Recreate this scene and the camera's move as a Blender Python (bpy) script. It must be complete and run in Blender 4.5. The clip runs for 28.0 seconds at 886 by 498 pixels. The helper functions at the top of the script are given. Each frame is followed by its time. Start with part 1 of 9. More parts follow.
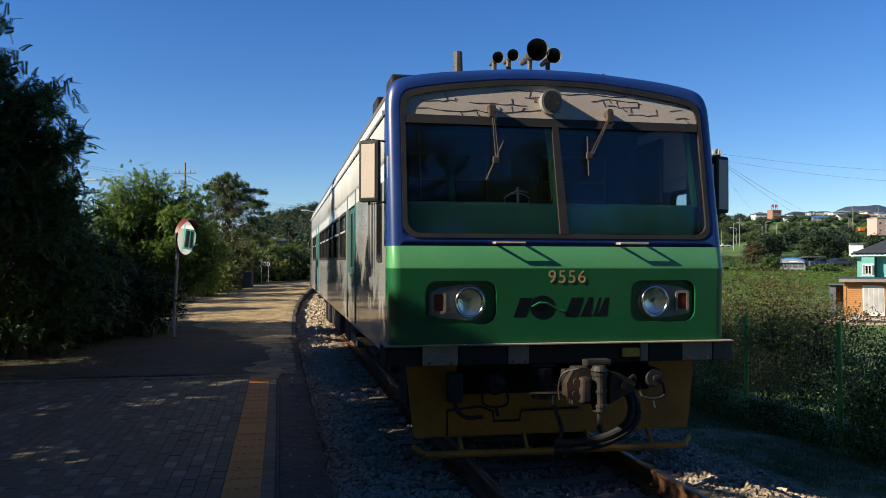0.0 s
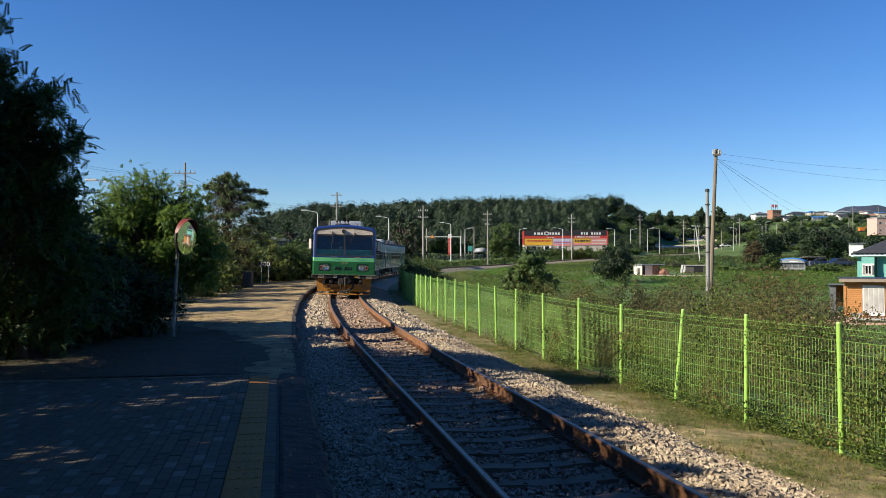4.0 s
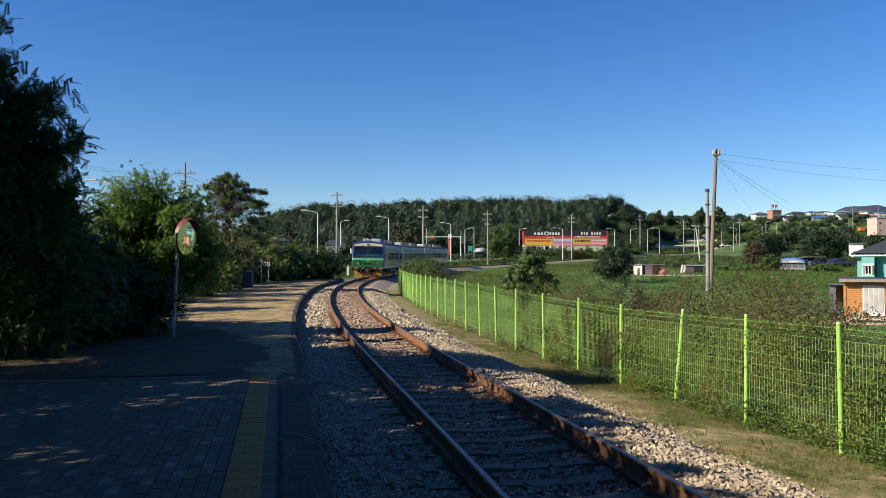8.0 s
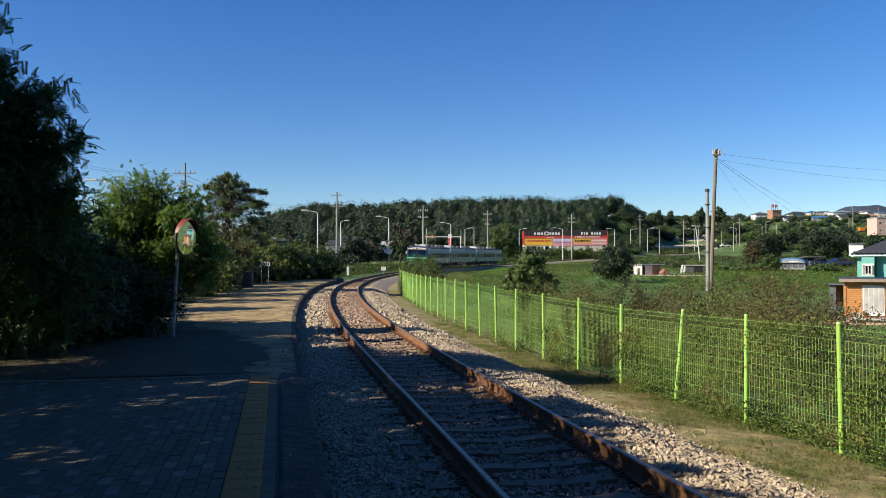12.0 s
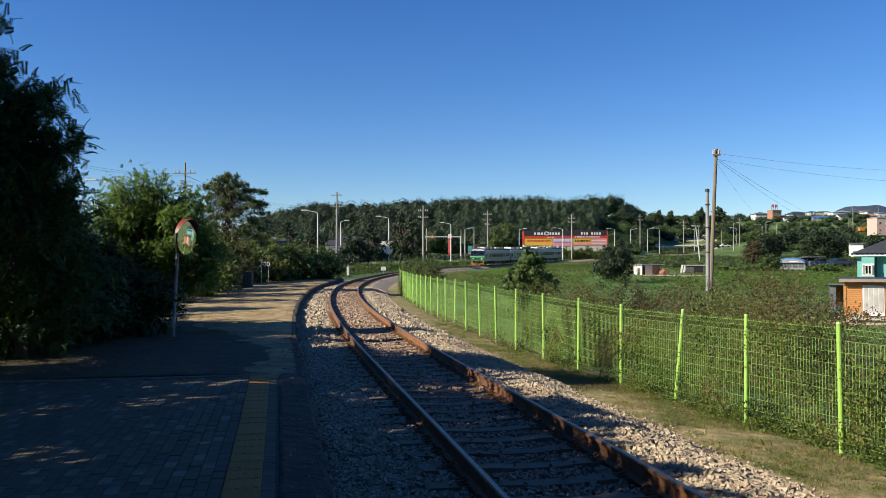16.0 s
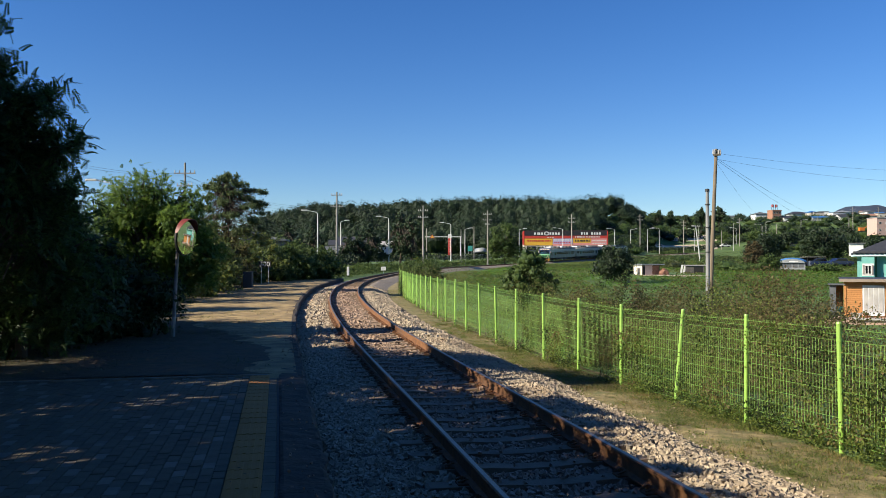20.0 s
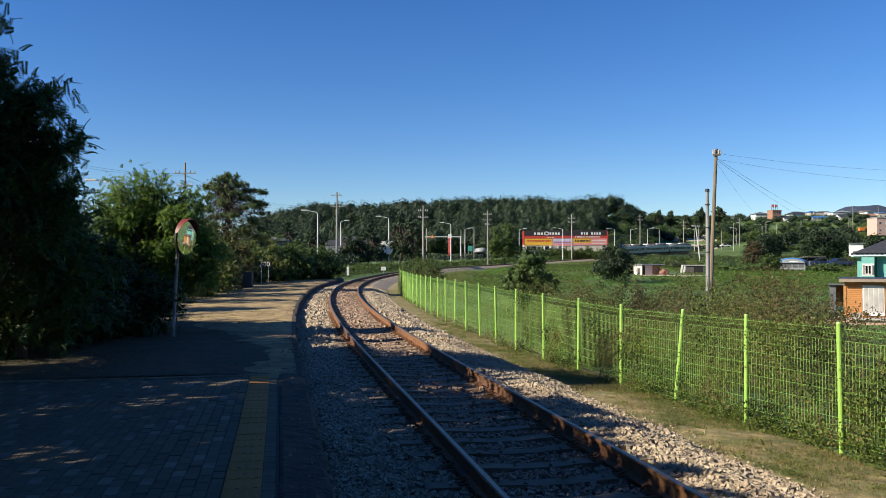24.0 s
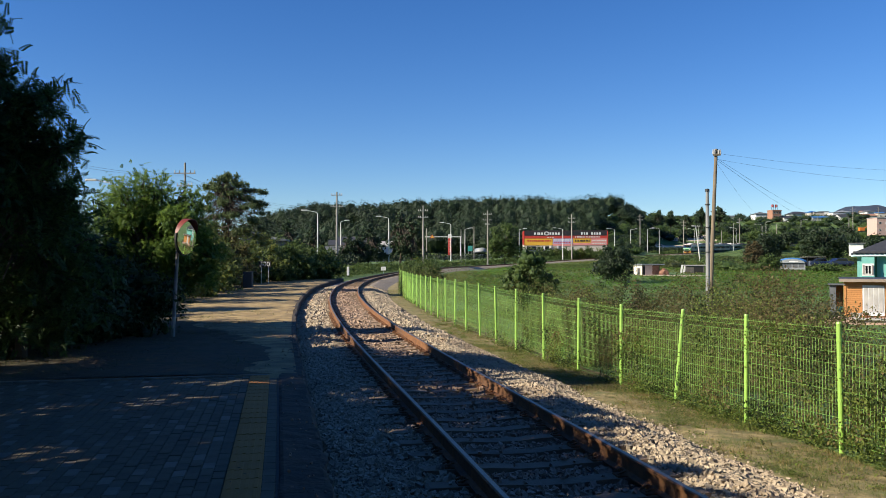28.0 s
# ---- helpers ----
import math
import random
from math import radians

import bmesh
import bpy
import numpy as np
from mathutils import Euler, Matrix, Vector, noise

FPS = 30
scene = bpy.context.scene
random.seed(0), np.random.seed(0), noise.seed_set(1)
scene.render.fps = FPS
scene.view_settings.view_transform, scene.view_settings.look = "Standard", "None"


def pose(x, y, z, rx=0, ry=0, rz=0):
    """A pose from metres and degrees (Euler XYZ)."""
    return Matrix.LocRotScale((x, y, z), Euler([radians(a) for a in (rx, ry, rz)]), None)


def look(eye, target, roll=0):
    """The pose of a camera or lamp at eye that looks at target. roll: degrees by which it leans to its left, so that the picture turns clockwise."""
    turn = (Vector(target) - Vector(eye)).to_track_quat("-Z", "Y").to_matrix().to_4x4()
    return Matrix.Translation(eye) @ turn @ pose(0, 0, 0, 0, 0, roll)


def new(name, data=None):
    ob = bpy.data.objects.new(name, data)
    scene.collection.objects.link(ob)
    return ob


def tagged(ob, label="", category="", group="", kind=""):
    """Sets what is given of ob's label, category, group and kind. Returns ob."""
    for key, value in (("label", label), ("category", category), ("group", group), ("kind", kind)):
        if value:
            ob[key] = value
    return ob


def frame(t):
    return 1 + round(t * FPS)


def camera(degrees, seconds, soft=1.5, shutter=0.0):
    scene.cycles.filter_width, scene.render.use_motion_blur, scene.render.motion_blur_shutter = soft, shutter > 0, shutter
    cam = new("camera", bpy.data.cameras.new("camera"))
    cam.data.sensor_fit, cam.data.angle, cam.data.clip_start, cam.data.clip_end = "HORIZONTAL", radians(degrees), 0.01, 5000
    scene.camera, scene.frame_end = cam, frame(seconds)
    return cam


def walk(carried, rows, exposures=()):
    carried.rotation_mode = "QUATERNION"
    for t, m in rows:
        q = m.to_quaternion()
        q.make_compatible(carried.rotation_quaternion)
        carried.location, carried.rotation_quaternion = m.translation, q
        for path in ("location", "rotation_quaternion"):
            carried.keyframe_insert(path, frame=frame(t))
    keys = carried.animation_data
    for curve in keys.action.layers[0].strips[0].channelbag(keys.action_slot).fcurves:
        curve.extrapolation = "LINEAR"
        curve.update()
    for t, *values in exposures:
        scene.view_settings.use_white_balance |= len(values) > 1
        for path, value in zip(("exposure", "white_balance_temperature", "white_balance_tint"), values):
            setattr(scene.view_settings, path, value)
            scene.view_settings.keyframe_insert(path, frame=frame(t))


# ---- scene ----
# Camera: stands still on the platform.
cam = camera(56.79, 28.0, soft=0.6)
STAND = pose(0, 0, 1.817, 90.96, 0, 0) @ pose(0, 0, 0, 0, 0, -0.1)
walk(cam, [(0.0, STAND), (28.0, STAND)], exposures=[(0.0, 1.0, 6300, 8), (28.0, 1.0, 6300, 8)])

# World and sun.
SUN_AZ, SUN_EL = radians(251), radians(30.2)
world = bpy.data.worlds.new("world")
scene.world = world
world.use_nodes = True
wn = world.node_tree.nodes
sky = wn.new("ShaderNodeTexSky")
sky.sky_type, sky.sun_disc = "NISHITA", False
sky.sun_elevation, sky.sun_rotation = SUN_EL, SUN_AZ
sky.altitude, sky.air_density, sky.dust_density, sky.ozone_density = 300, 1.0, 0.05, 5.0
wn["Background"].inputs["Strength"].default_value = 0.0655
deep = wn.new("ShaderNodeHueSaturation")
deep.inputs["Hue"].default_value, deep.inputs["Saturation"].default_value = 0.512, 1.22
world.node_tree.links.new(sky.outputs[0], deep.inputs["Color"])
world.node_tree.links.new(deep.outputs[0], wn["Background"].inputs["Color"])
sun = new("sun", bpy.data.lights.new("sun", "SUN"))
sun.data.energy, sun.data.angle, sun.data.color = 5.0, radians(0.53), (1.0, 0.88, 0.70)
SUN_DIR = Vector((math.sin(SUN_AZ) * math.cos(SUN_EL), math.cos(SUN_AZ) * math.cos(SUN_EL), math.sin(SUN_EL)))
sun.matrix_world = look(SUN_DIR * 300, (0, 0, 0))

# ---- materials ----


SHADE_SCALE = 0.82  # every base colour darkened alike, so that shade renders deeper


def surface(name, low, high, scale=6.0, rough=0.7, bump=0.2, fine=60.0, metal=0.0, patch=0.0, patch_scale=0.6, patch_tint=(0.1, 0.08, 0.06), pieces="", coat=0.0, stretch=(1, 1, 1)):
    """A weathered surface: two colours mixed by coarse and fine noise, stains at a larger scale, fine relief."""
    if not metal:
        low, high, patch_tint = ([c * SHADE_SCALE for c in q] for q in (low, high, patch_tint))
    m = bpy.data.materials.new(name)
    m.use_nodes = True
    t = m.node_tree
    n, l = t.nodes, t.links
    b = n["Principled BSDF"]
    co = n.new("ShaderNodeTexCoord")
    mp = n.new("ShaderNodeMapping")
    mp.inputs["Scale"].default_value = stretch
    l.new(co.outputs["Object"], mp.inputs["Vector"])

    def noise_at(s, detail=6.0):
        k = n.new("ShaderNodeTexNoise")
        k.inputs["Scale"].default_value, k.inputs["Detail"].default_value = s, detail
        l.new(mp.outputs[0], k.inputs["Vector"])
        return k
    coarse, grain = noise_at(scale), noise_at(fine, 3.0)
    add = n.new("ShaderNodeMath")
    add.operation = "MULTIPLY_ADD"
    add.inputs[1].default_value = 0.45
    l.new(grain.outputs["Fac"], add.inputs[0])
    l.new(coarse.outputs["Fac"], add.inputs[2])
    last = add.outputs[0]
    if pieces:
        src = n.new("ShaderNodeObjectInfo" if pieces == "object" else "ShaderNodeNewGeometry")
        k = n.new("ShaderNodeMath")
        k.operation = "MULTIPLY_ADD"
        k.inputs[1].default_value = 0.55
        l.new(src.outputs["Random" if pieces == "object" else "Random Per Island"], k.inputs[0])
        l.new(last, k.inputs[2])
        last = k.outputs[0]
    ramp = n.new("ShaderNodeValToRGB")
    ramp.color_ramp.elements[0].position = 0.45
    ramp.color_ramp.elements[1].position = 1.0 if not pieces else 1.25 - 0.0
    ramp.color_ramp.elements[1].position = min(1.0, ramp.color_ramp.elements[1].position)
    ramp.color_ramp.elements[0].color, ramp.color_ramp.elements[1].color = (*low, 1), (*high, 1)
    l.new(last, ramp.inputs[0])
    colour = ramp.outputs[0]
    if patch:
        stain = noise_at(patch_scale, 4.0)
        r2 = n.new("ShaderNodeValToRGB")
        r2.color_ramp.elements[0].position, r2.color_ramp.elements[1].position = 0.48, 0.66
        r2.color_ramp.elements[1].color = (patch, patch, patch, 1)
        r2.color_ramp.elements[0].color = (0, 0, 0, 1)
        l.new(stain.outputs["Fac"], r2.inputs[0])
        mx = n.new("ShaderNodeMix")
        mx.data_type = "RGBA"
        l.new(r2.outputs[0], mx.inputs[0])
        l.new(colour, mx.inputs[6])
        mx.inputs[7].default_value = (*patch_tint, 1)
        colour = mx.outputs[2]
    l.new(colour, b.inputs["Base Color"])
    rr = n.new("ShaderNodeMapRange")
    rr.inputs[3].default_value, rr.inputs[4].default_value = max(0.02, rough - 0.12), min(1.0, rough + 0.12)
    l.new(coarse.outputs["Fac"], rr.inputs[0])
    l.new(rr.outputs[0], b.inputs["Roughness"])
    b.inputs["Metallic"].default_value = metal
    b.inputs["Coat Weight"].default_value = coat
    if bump:
        bp = n.new("ShaderNodeBump")
        bp.inputs["Strength"].default_value, bp.inputs["Distance"].default_value = bump, 0.02
        l.new(add.outputs[0], bp.inputs["Height"])
        l.new(bp.outputs[0], b.inputs["Normal"])
    return m


def leafy(name, dark, light, through_light=0.35, rough=0.55):
    """Leaves: colour by leaf, some light passes through."""
    dark, light = ([c * SHADE_SCALE for c in q] for q in (dark, light))
    m = bpy.data.materials.new(name)
    m.use_nodes = True
    n, l = m.node_tree.nodes, m.node_tree.links
    b = n["Principled BSDF"]
    g = n.new("ShaderNodeNewGeometry")
    ramp = n.new("ShaderNodeValToRGB")
    ramp.color_ramp.elements[0].color, ramp.color_ramp.elements[1].color = (*dark, 1), (*light, 1)
    l.new(g.outputs["Random Per Island"], ramp.inputs[0])
    l.new(ramp.outputs[0], b.inputs["Base Color"])
    b.inputs["Roughness"].default_value = rough
    b.inputs["Specular IOR Level"].default_value = 0.3
    tr = n.new("ShaderNodeBsdfTranslucent")
    hs = n.new("ShaderNodeHueSaturation")
    hs.inputs["Hue"].default_value, hs.inputs["Value"].default_value = 0.48, 1.3
    l.new(ramp.outputs[0], hs.inputs["Color"])
    l.new(hs.outputs[0], tr.inputs["Color"])
    mix = n.new("ShaderNodeMixShader")
    mix.inputs[0].default_value = through_light
    l.new(b.outputs[0], mix.inputs[1])
    l.new(tr.outputs[0], mix.inputs[2])
    l.new(mix.outputs[0], n["Material Output"].inputs["Surface"])
    return m


def glassy(name, tint, rough=0.03, alpha=1.0, spec=0.5):
    m = bpy.data.materials.new(name)
    m.use_nodes = True
    b = m.node_tree.nodes["Principled BSDF"]
    b.inputs["Base Color"].default_value = (*tint, 1)
    b.inputs["Roughness"].default_value = rough
    b.inputs["Transmission Weight"].default_value = alpha
    b.inputs["IOR"].default_value = 1.45
    return m


# Track and ground.
BALLAST = surface("ballast_bed", (0.03, 0.024, 0.018), (0.15, 0.12, 0.09), 22, 0.9, 1.0, 55, patch=0.35, patch_scale=0.5, patch_tint=(0.17, 0.11, 0.075))
STONE = surface("crushed_stone", (0.046, 0.037, 0.026), (0.46, 0.37, 0.255), 5, 0.85, 0.5, 40, patch=0.25, patch_scale=0.45, patch_tint=(0.26, 0.16, 0.10), pieces="island")
RAIL_TOP = surface("worn_rail_head", (0.22, 0.175, 0.135), (0.40, 0.33, 0.27), 3, 0.5, 0.05, 40, metal=1.0)
RUST = surface("rusty_rail_steel", (0.085, 0.038, 0.015), (0.29, 0.125, 0.045), 9, 0.8, 0.3, 60, patch=0.5, patch_tint=(0.07, 0.04, 0.025))
SLEEPER = surface("concrete_sleeper", (0.10, 0.066, 0.038), (0.26, 0.185, 0.115), 5, 0.9, 0.4, 45, patch=0.5, patch_scale=1.3, patch_tint=(0.16, 0.10, 0.065), pieces="object")
PAVER = surface("grey_interlocking_paver", (0.056, 0.045, 0.026), (0.130, 0.106, 0.062), 4, 0.85, 0.4, 70, patch=0.4, patch_tint=(0.07, 0.057, 0.036), pieces="object")
PALE_PAVER = surface("worn_pale_paver", (0.088, 0.077, 0.056), (0.20, 0.175, 0.13), 5, 0.85, 0.3, 60, pieces="object")
PALE_PAVER_MASS = surface("worn_pale_pavers", (0.088, 0.077, 0.056), (0.20, 0.175, 0.13), 5, 0.85, 0.3, 60, pieces="island")
PAVER_MASS = surface("grey_interlocking_pavers", (0.056, 0.045, 0.026), (0.130, 0.106, 0.062), 4, 0.85, 0.4, 70, patch=0.4, patch_tint=(0.07, 0.057, 0.036), pieces="island")
JOINT = surface("joint_sand", (0.035, 0.033, 0.03), (0.09, 0.085, 0.075), 12, 0.95, 0.4, 90)
TACTILE = surface("yellow_tactile_tile", (0.30, 0.125, 0.014), (0.44, 0.19, 0.028), 4, 0.8, 0.3, 60, patch=0.35, patch_tint=(0.28, 0.15, 0.05), pieces="object")
CONCRETE = surface("old_concrete_kerb", (0.024, 0.017, 0.010), (0.095, 0.066, 0.038), 5, 0.9, 1.0, 26, patch=0.6, patch_scale=1.4, patch_tint=(0.028, 0.022, 0.015))
EDGING = surface("dusty_concrete_edging", (0.16, 0.14, 0.11), (0.30, 0.27, 0.21), 4, 0.9, 0.4, 40)
PALE_CONCRETE = surface("pale_concrete", (0.34, 0.33, 0.31), (0.52, 0.50, 0.47), 2, 0.85, 0.2, 30, patch=0.3, patch_tint=(0.25, 0.24, 0.22))
SAND = surface("trodden_sandy_ground", (0.14, 0.092, 0.04), (0.52, 0.375, 0.165), 2.6, 0.95, 0.8, 34, patch=0.6, patch_scale=0.55, patch_tint=(0.065, 0.048, 0.023))
# Earth and litter, darkened further to stand in for the trees' shade.
SHADE_LITTER = surface("shade_dark_earth_and_litter", (0.02, 0.015, 0.008), (0.11, 0.078, 0.036), 5, 0.95, 1.0, 40, patch=0.5, patch_scale=1.2, patch_tint=(0.03, 0.04, 0.014))
EARTH = surface("meadow_ground", (0.042, 0.10, 0.02), (0.15, 0.23, 0.05), 0.35, 0.95, 0.7, 6, patch=0.6, patch_scale=0.05, patch_tint=(0.05, 0.085, 0.018))
VERGE = surface("dry_grass_verge", (0.085, 0.070, 0.028), (0.44, 0.34, 0.155), 5.5, 0.95, 1.0, 30, patch=0.85, patch_scale=2.3, patch_tint=(0.105, 0.125, 0.034))
ASPHALT = surface("asphalt", (0.035, 0.035, 0.037), (0.075, 0.073, 0.07), 2, 0.9, 0.2, 40)
# Plants.
LOCUST = leafy("locust_leaf", (0.019, 0.047, 0.012), (0.070, 0.134, 0.032), 0.40)
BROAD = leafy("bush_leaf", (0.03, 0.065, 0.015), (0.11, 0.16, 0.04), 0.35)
# Lighter bush leaf with sunshine put into the colour; also used for grass.
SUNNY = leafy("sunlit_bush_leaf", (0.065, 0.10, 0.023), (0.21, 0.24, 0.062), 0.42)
OLIVE = leafy("olive_bush_leaf", (0.06, 0.065, 0.02), (0.18, 0.16, 0.055), 0.3)
PINE = leafy("pine_needles", (0.014, 0.032, 0.014), (0.045, 0.075, 0.028), 0.12)
FOREST = leafy("forest_leaf", (0.010, 0.023, 0.009), (0.030, 0.052, 0.018), 0.10)
CROP = leafy("crop_leaf", (0.06, 0.15, 0.022), (0.16, 0.31, 0.05), 0.5)
IVY = leafy("vine_leaf", (0.055, 0.095, 0.018), (0.23, 0.28, 0.06), 0.42)
DRY = leafy("dry_grass_blade", (0.12, 0.105, 0.035), (0.36, 0.28, 0.11), 0.3)
BARK = surface("bark", (0.04, 0.03, 0.022), (0.13, 0.10, 0.075), 8, 0.95, 0.8, 40, stretch=(1, 1, 0.25))
# Metals, paints.
FENCE_GREEN = surface("light_green_coated_wire", (0.25, 0.45, 0.075), (0.34, 0.55, 0.11), 3, 0.45, 0.05, 50, patch=0.2, patch_tint=(0.20, 0.26, 0.06))
WIRE_GREEN = surface("dull_green_wire_coating", (0.165, 0.345, 0.055), (0.26, 0.455, 0.095), 3, 0.5, 0.03, 50)
POLE_STEEL = surface("weathered_pole_steel", (0.20, 0.20, 0.20), (0.32, 0.32, 0.31), 3, 0.6, 0.05, 40, patch=0.4, patch_scale=1.5, patch_tint=(0.15, 0.145, 0.135), stretch=(1, 1, 0.3))
GALV = surface("galvanised_steel", (0.40, 0.41, 0.42), (0.60, 0.60, 0.60), 4, 0.5, 0.05, 40, metal=0.6)
LAMP_GREY = surface("pale_lamp_post_paint", (0.50, 0.50, 0.48), (0.68, 0.67, 0.64), 2, 0.5, 0.03, 30)
POLE_CONCRETE = surface("spun_concrete_pole", (0.21, 0.195, 0.175), (0.38, 0.355, 0.32), 2, 0.85, 0.2, 40, stretch=(1, 1, 0.3))
POLE_WOOD = surface("weathered_wooden_pole", (0.12, 0.09, 0.06), (0.28, 0.22, 0.15), 5, 0.9, 0.5, 50, stretch=(1, 1, 0.12))
DARK_STEEL = surface("dark_steel", (0.012, 0.011, 0.010), (0.04, 0.037, 0.034), 6, 0.65, 0.2, 50)
BLACK = surface("black_rubber", (0.005, 0.005, 0.005), (0.014, 0.013, 0.012), 6, 0.75, 0.1, 50)
CABLE = surface("cable_black", (0.05, 0.052, 0.055), (0.09, 0.092, 0.095), 3, 0.6, 0.0, 20)

WHITE_PAINT = surface("white_paint", (0.62, 0.62, 0.60), (0.78, 0.78, 0.76), 2, 0.6, 0.05, 30, patch=0.2, patch_tint=(0.5, 0.49, 0.46))

# ---- mesh helpers ----


def part(name, bm, material, parent=None, label="", smooth=False):
    """Link a bmesh as one mesh object under a thing or part."""
    me = bpy.data.meshes.new(name)
    bm.to_mesh(me)
    bm.free()
    me.materials.append(material)
    if smooth:
        me.shade_smooth()
    ob = new(name, me)
    if parent is not None:
        ob.parent = parent
    return tagged(ob, label) if label else ob


def thing(name, m=None, label="", category="", group="", kind=""):
    """An Empty at the thing's base that parents its parts."""
    ob = new(name)
    ob.empty_display_size = 0.2
    if m is not None:
        ob.matrix_basis = m
    return tagged(ob, label, category, group, kind)


def piece(name, me, parent, m, label=""):
    """One more object on a mesh that alike pieces share."""
    ob = new(name, me)
    ob.parent = parent
    ob.matrix_basis = m
    return tagged(ob, label) if label else ob


def box(bm, c, s, bevel=0.0, m=None):
    """A box with centre c and size s, edges rounded by bevel."""
    g = bmesh.ops.create_cube(bm, size=1.0)
    vs = g["verts"]
    for v in vs:
        v.co = Vector((c[0] + v.co.x * s[0], c[1] + v.co.y * s[1], c[2] + v.co.z * s[2]))
    if bevel:
        es = list({e for v in vs for e in v.link_edges})
        r = bmesh.ops.bevel(bm, geom=es, offset=bevel, segments=2, affect="EDGES", profile=0.6)
        vs = list({v for f in r["faces"] for v in f.verts} | {v for v in vs if v.is_valid})
    if m is not None:
        for v in vs:
            v.co = m @ v.co
    return vs


def rod(bm, a, b, r0, r1=None, n=8, caps=True):
    """A round bar from a to b."""
    a, b = Vector(a), Vector(b)
    r1 = r0 if r1 is None else r1
    q = (b - a).to_track_quat("Z", "Y").to_matrix()
    rings = []
    for p, r in ((a, r0), (b, r1)):
        rings.append([bm.verts.new(p + q @ Vector((r * math.cos(k * math.tau / n), r * math.sin(k * math.tau / n), 0))) for k in range(n)])
    for k in range(n):
        bm.faces.new((rings[0][k], rings[0][(k + 1) % n], rings[1][(k + 1) % n], rings[1][k]))
    if caps:
        bm.faces.new(rings[0][::-1])
        bm.faces.new(rings[1])


def tube(bm, pts, r, n=6, taper=1.0):
    """A bent bar through points."""
    pts = [Vector(p) for p in pts]
    rings = []
    for i, p in enumerate(pts):
        d = (pts[min(i + 1, len(pts) - 1)] - pts[max(i - 1, 0)]).normalized()
        q = d.to_track_quat("Z", "Y").to_matrix()
        k = r * (1 + (taper - 1) * i / max(1, len(pts) - 1))
        rings.append([bm.verts.new(p + q @ Vector((k * math.cos(a * math.tau / n), k * math.sin(a * math.tau / n), 0))) for a in range(n)])
    for i in range(len(rings) - 1):
        for a in range(n):
            bm.faces.new((rings[i][a], rings[i][(a + 1) % n], rings[i + 1][(a + 1) % n], rings[i + 1][a]))
    bm.faces.new(rings[0][::-1])
    bm.faces.new(rings[-1])


def prism(bm, outline, y0, y1, m=None):
    """An outline of (x, z) pulled from y0 to y1."""
    a = [bm.verts.new((x, y0, z)) for x, z in outline]
    b = [bm.verts.new((x, y1, z)) for x, z in outline]
    n = len(a)
    fs = [bm.faces.new(a), bm.faces.new(b[::-1])]
    for i in range(n):
        fs.append(bm.faces.new((a[i], b[i], b[(i + 1) % n], a[(i + 1) % n])))
    bmesh.ops.recalc_face_normals(bm, faces=fs)
    if m is not None:
        for v in a + b:
            v.co = m @ v.co


def rounded(x0, x1, z0, z1, r, n=4):
    """Outline of a rectangle with round corners."""
    out = []
    for cx, cz, a0 in ((x1 - r, z1 - r, 0), (x0 + r, z1 - r, 90), (x0 + r, z0 + r, 180), (x1 - r, z0 + r, 270)):
        for k in range(n + 1):
            a = radians(a0 + 90 * k / n)
            out.append((cx + r * math.cos(a), cz + r * math.sin(a)))
    return out


def frame_ring(bm, outer, inner, y0, y1):
    """A frame between two outlines with the same number of points."""
    n = len(outer)
    v = [[bm.verts.new((x, y, z)) for x, z in o] for o, y in ((outer, y0), (inner, y0), (inner, y1), (outer, y1))]
    fs = []
    for i in range(n):
        j = (i + 1) % n
        for k in range(4):
            fs.append(bm.faces.new((v[k][i], v[k][j], v[(k + 1) % 4][j], v[(k + 1) % 4][i])))
    bmesh.ops.recalc_face_normals(bm, faces=fs)


def bulk(name, verts, faces, material, parent=None):
    """A mesh from arrays: verts (n, 3), faces (m, k) with k corners each."""
    me = bpy.data.meshes.new(name)
    verts, faces = np.asarray(verts, np.float32), np.asarray(faces, np.int32)
    me.vertices.add(len(verts))
    me.vertices.foreach_set("co", verts.ravel())
    m, k = faces.shape
    me.loops.add(m * k)
    me.loops.foreach_set("vertex_index", faces.ravel())
    me.polygons.add(m)
    me.polygons.foreach_set("loop_start", np.arange(0, m * k, k, dtype=np.int32))
    me.update(calc_edges=True)
    me.materials.append(material)
    me.shade_flat()
    ob = new(name, me)
    if parent is not None:
        ob.parent = parent
    return ob


def turns(rng, n, tilt=1.0):
    """n random turns as matrices (n, 3, 3); tilt 0 keeps them upright."""
    a = rng.uniform(0, math.tau, n)
    b = rng.normal(0, 0.7 * tilt, n)
    c = rng.normal(0, 0.7 * tilt, n)
    ca, sa, cb, sb, cc, sc = np.cos(a), np.sin(a), np.cos(b), np.sin(b), np.cos(c), np.sin(c)
    z, o = np.zeros(n), np.ones(n)
    rz = np.stack([ca, -sa, z, sa, ca, z, z, z, o], -1).reshape(n, 3, 3)
    rx = np.stack([o, z, z, z, cb, -sb, z, sb, cb], -1).reshape(n, 3, 3)
    ry = np.stack([cc, z, sc, z, o, z, -sc, z, cc], -1).reshape(n, 3, 3)
    return rz @ rx @ ry


def scatter(template, faces, places, sizes, rot):
    """Copies of a small template (v, 3) at places, joined."""
    n, v = len(places), len(template)
    co = np.einsum("nij,vj->nvi", rot, template) * np.asarray(sizes).reshape(n, 1, 1) + places[:, None, :]
    fs = (faces[None] + (np.arange(n) * v)[:, None, None]).reshape(-1, faces.shape[1])
    return co.reshape(-1, 3), fs


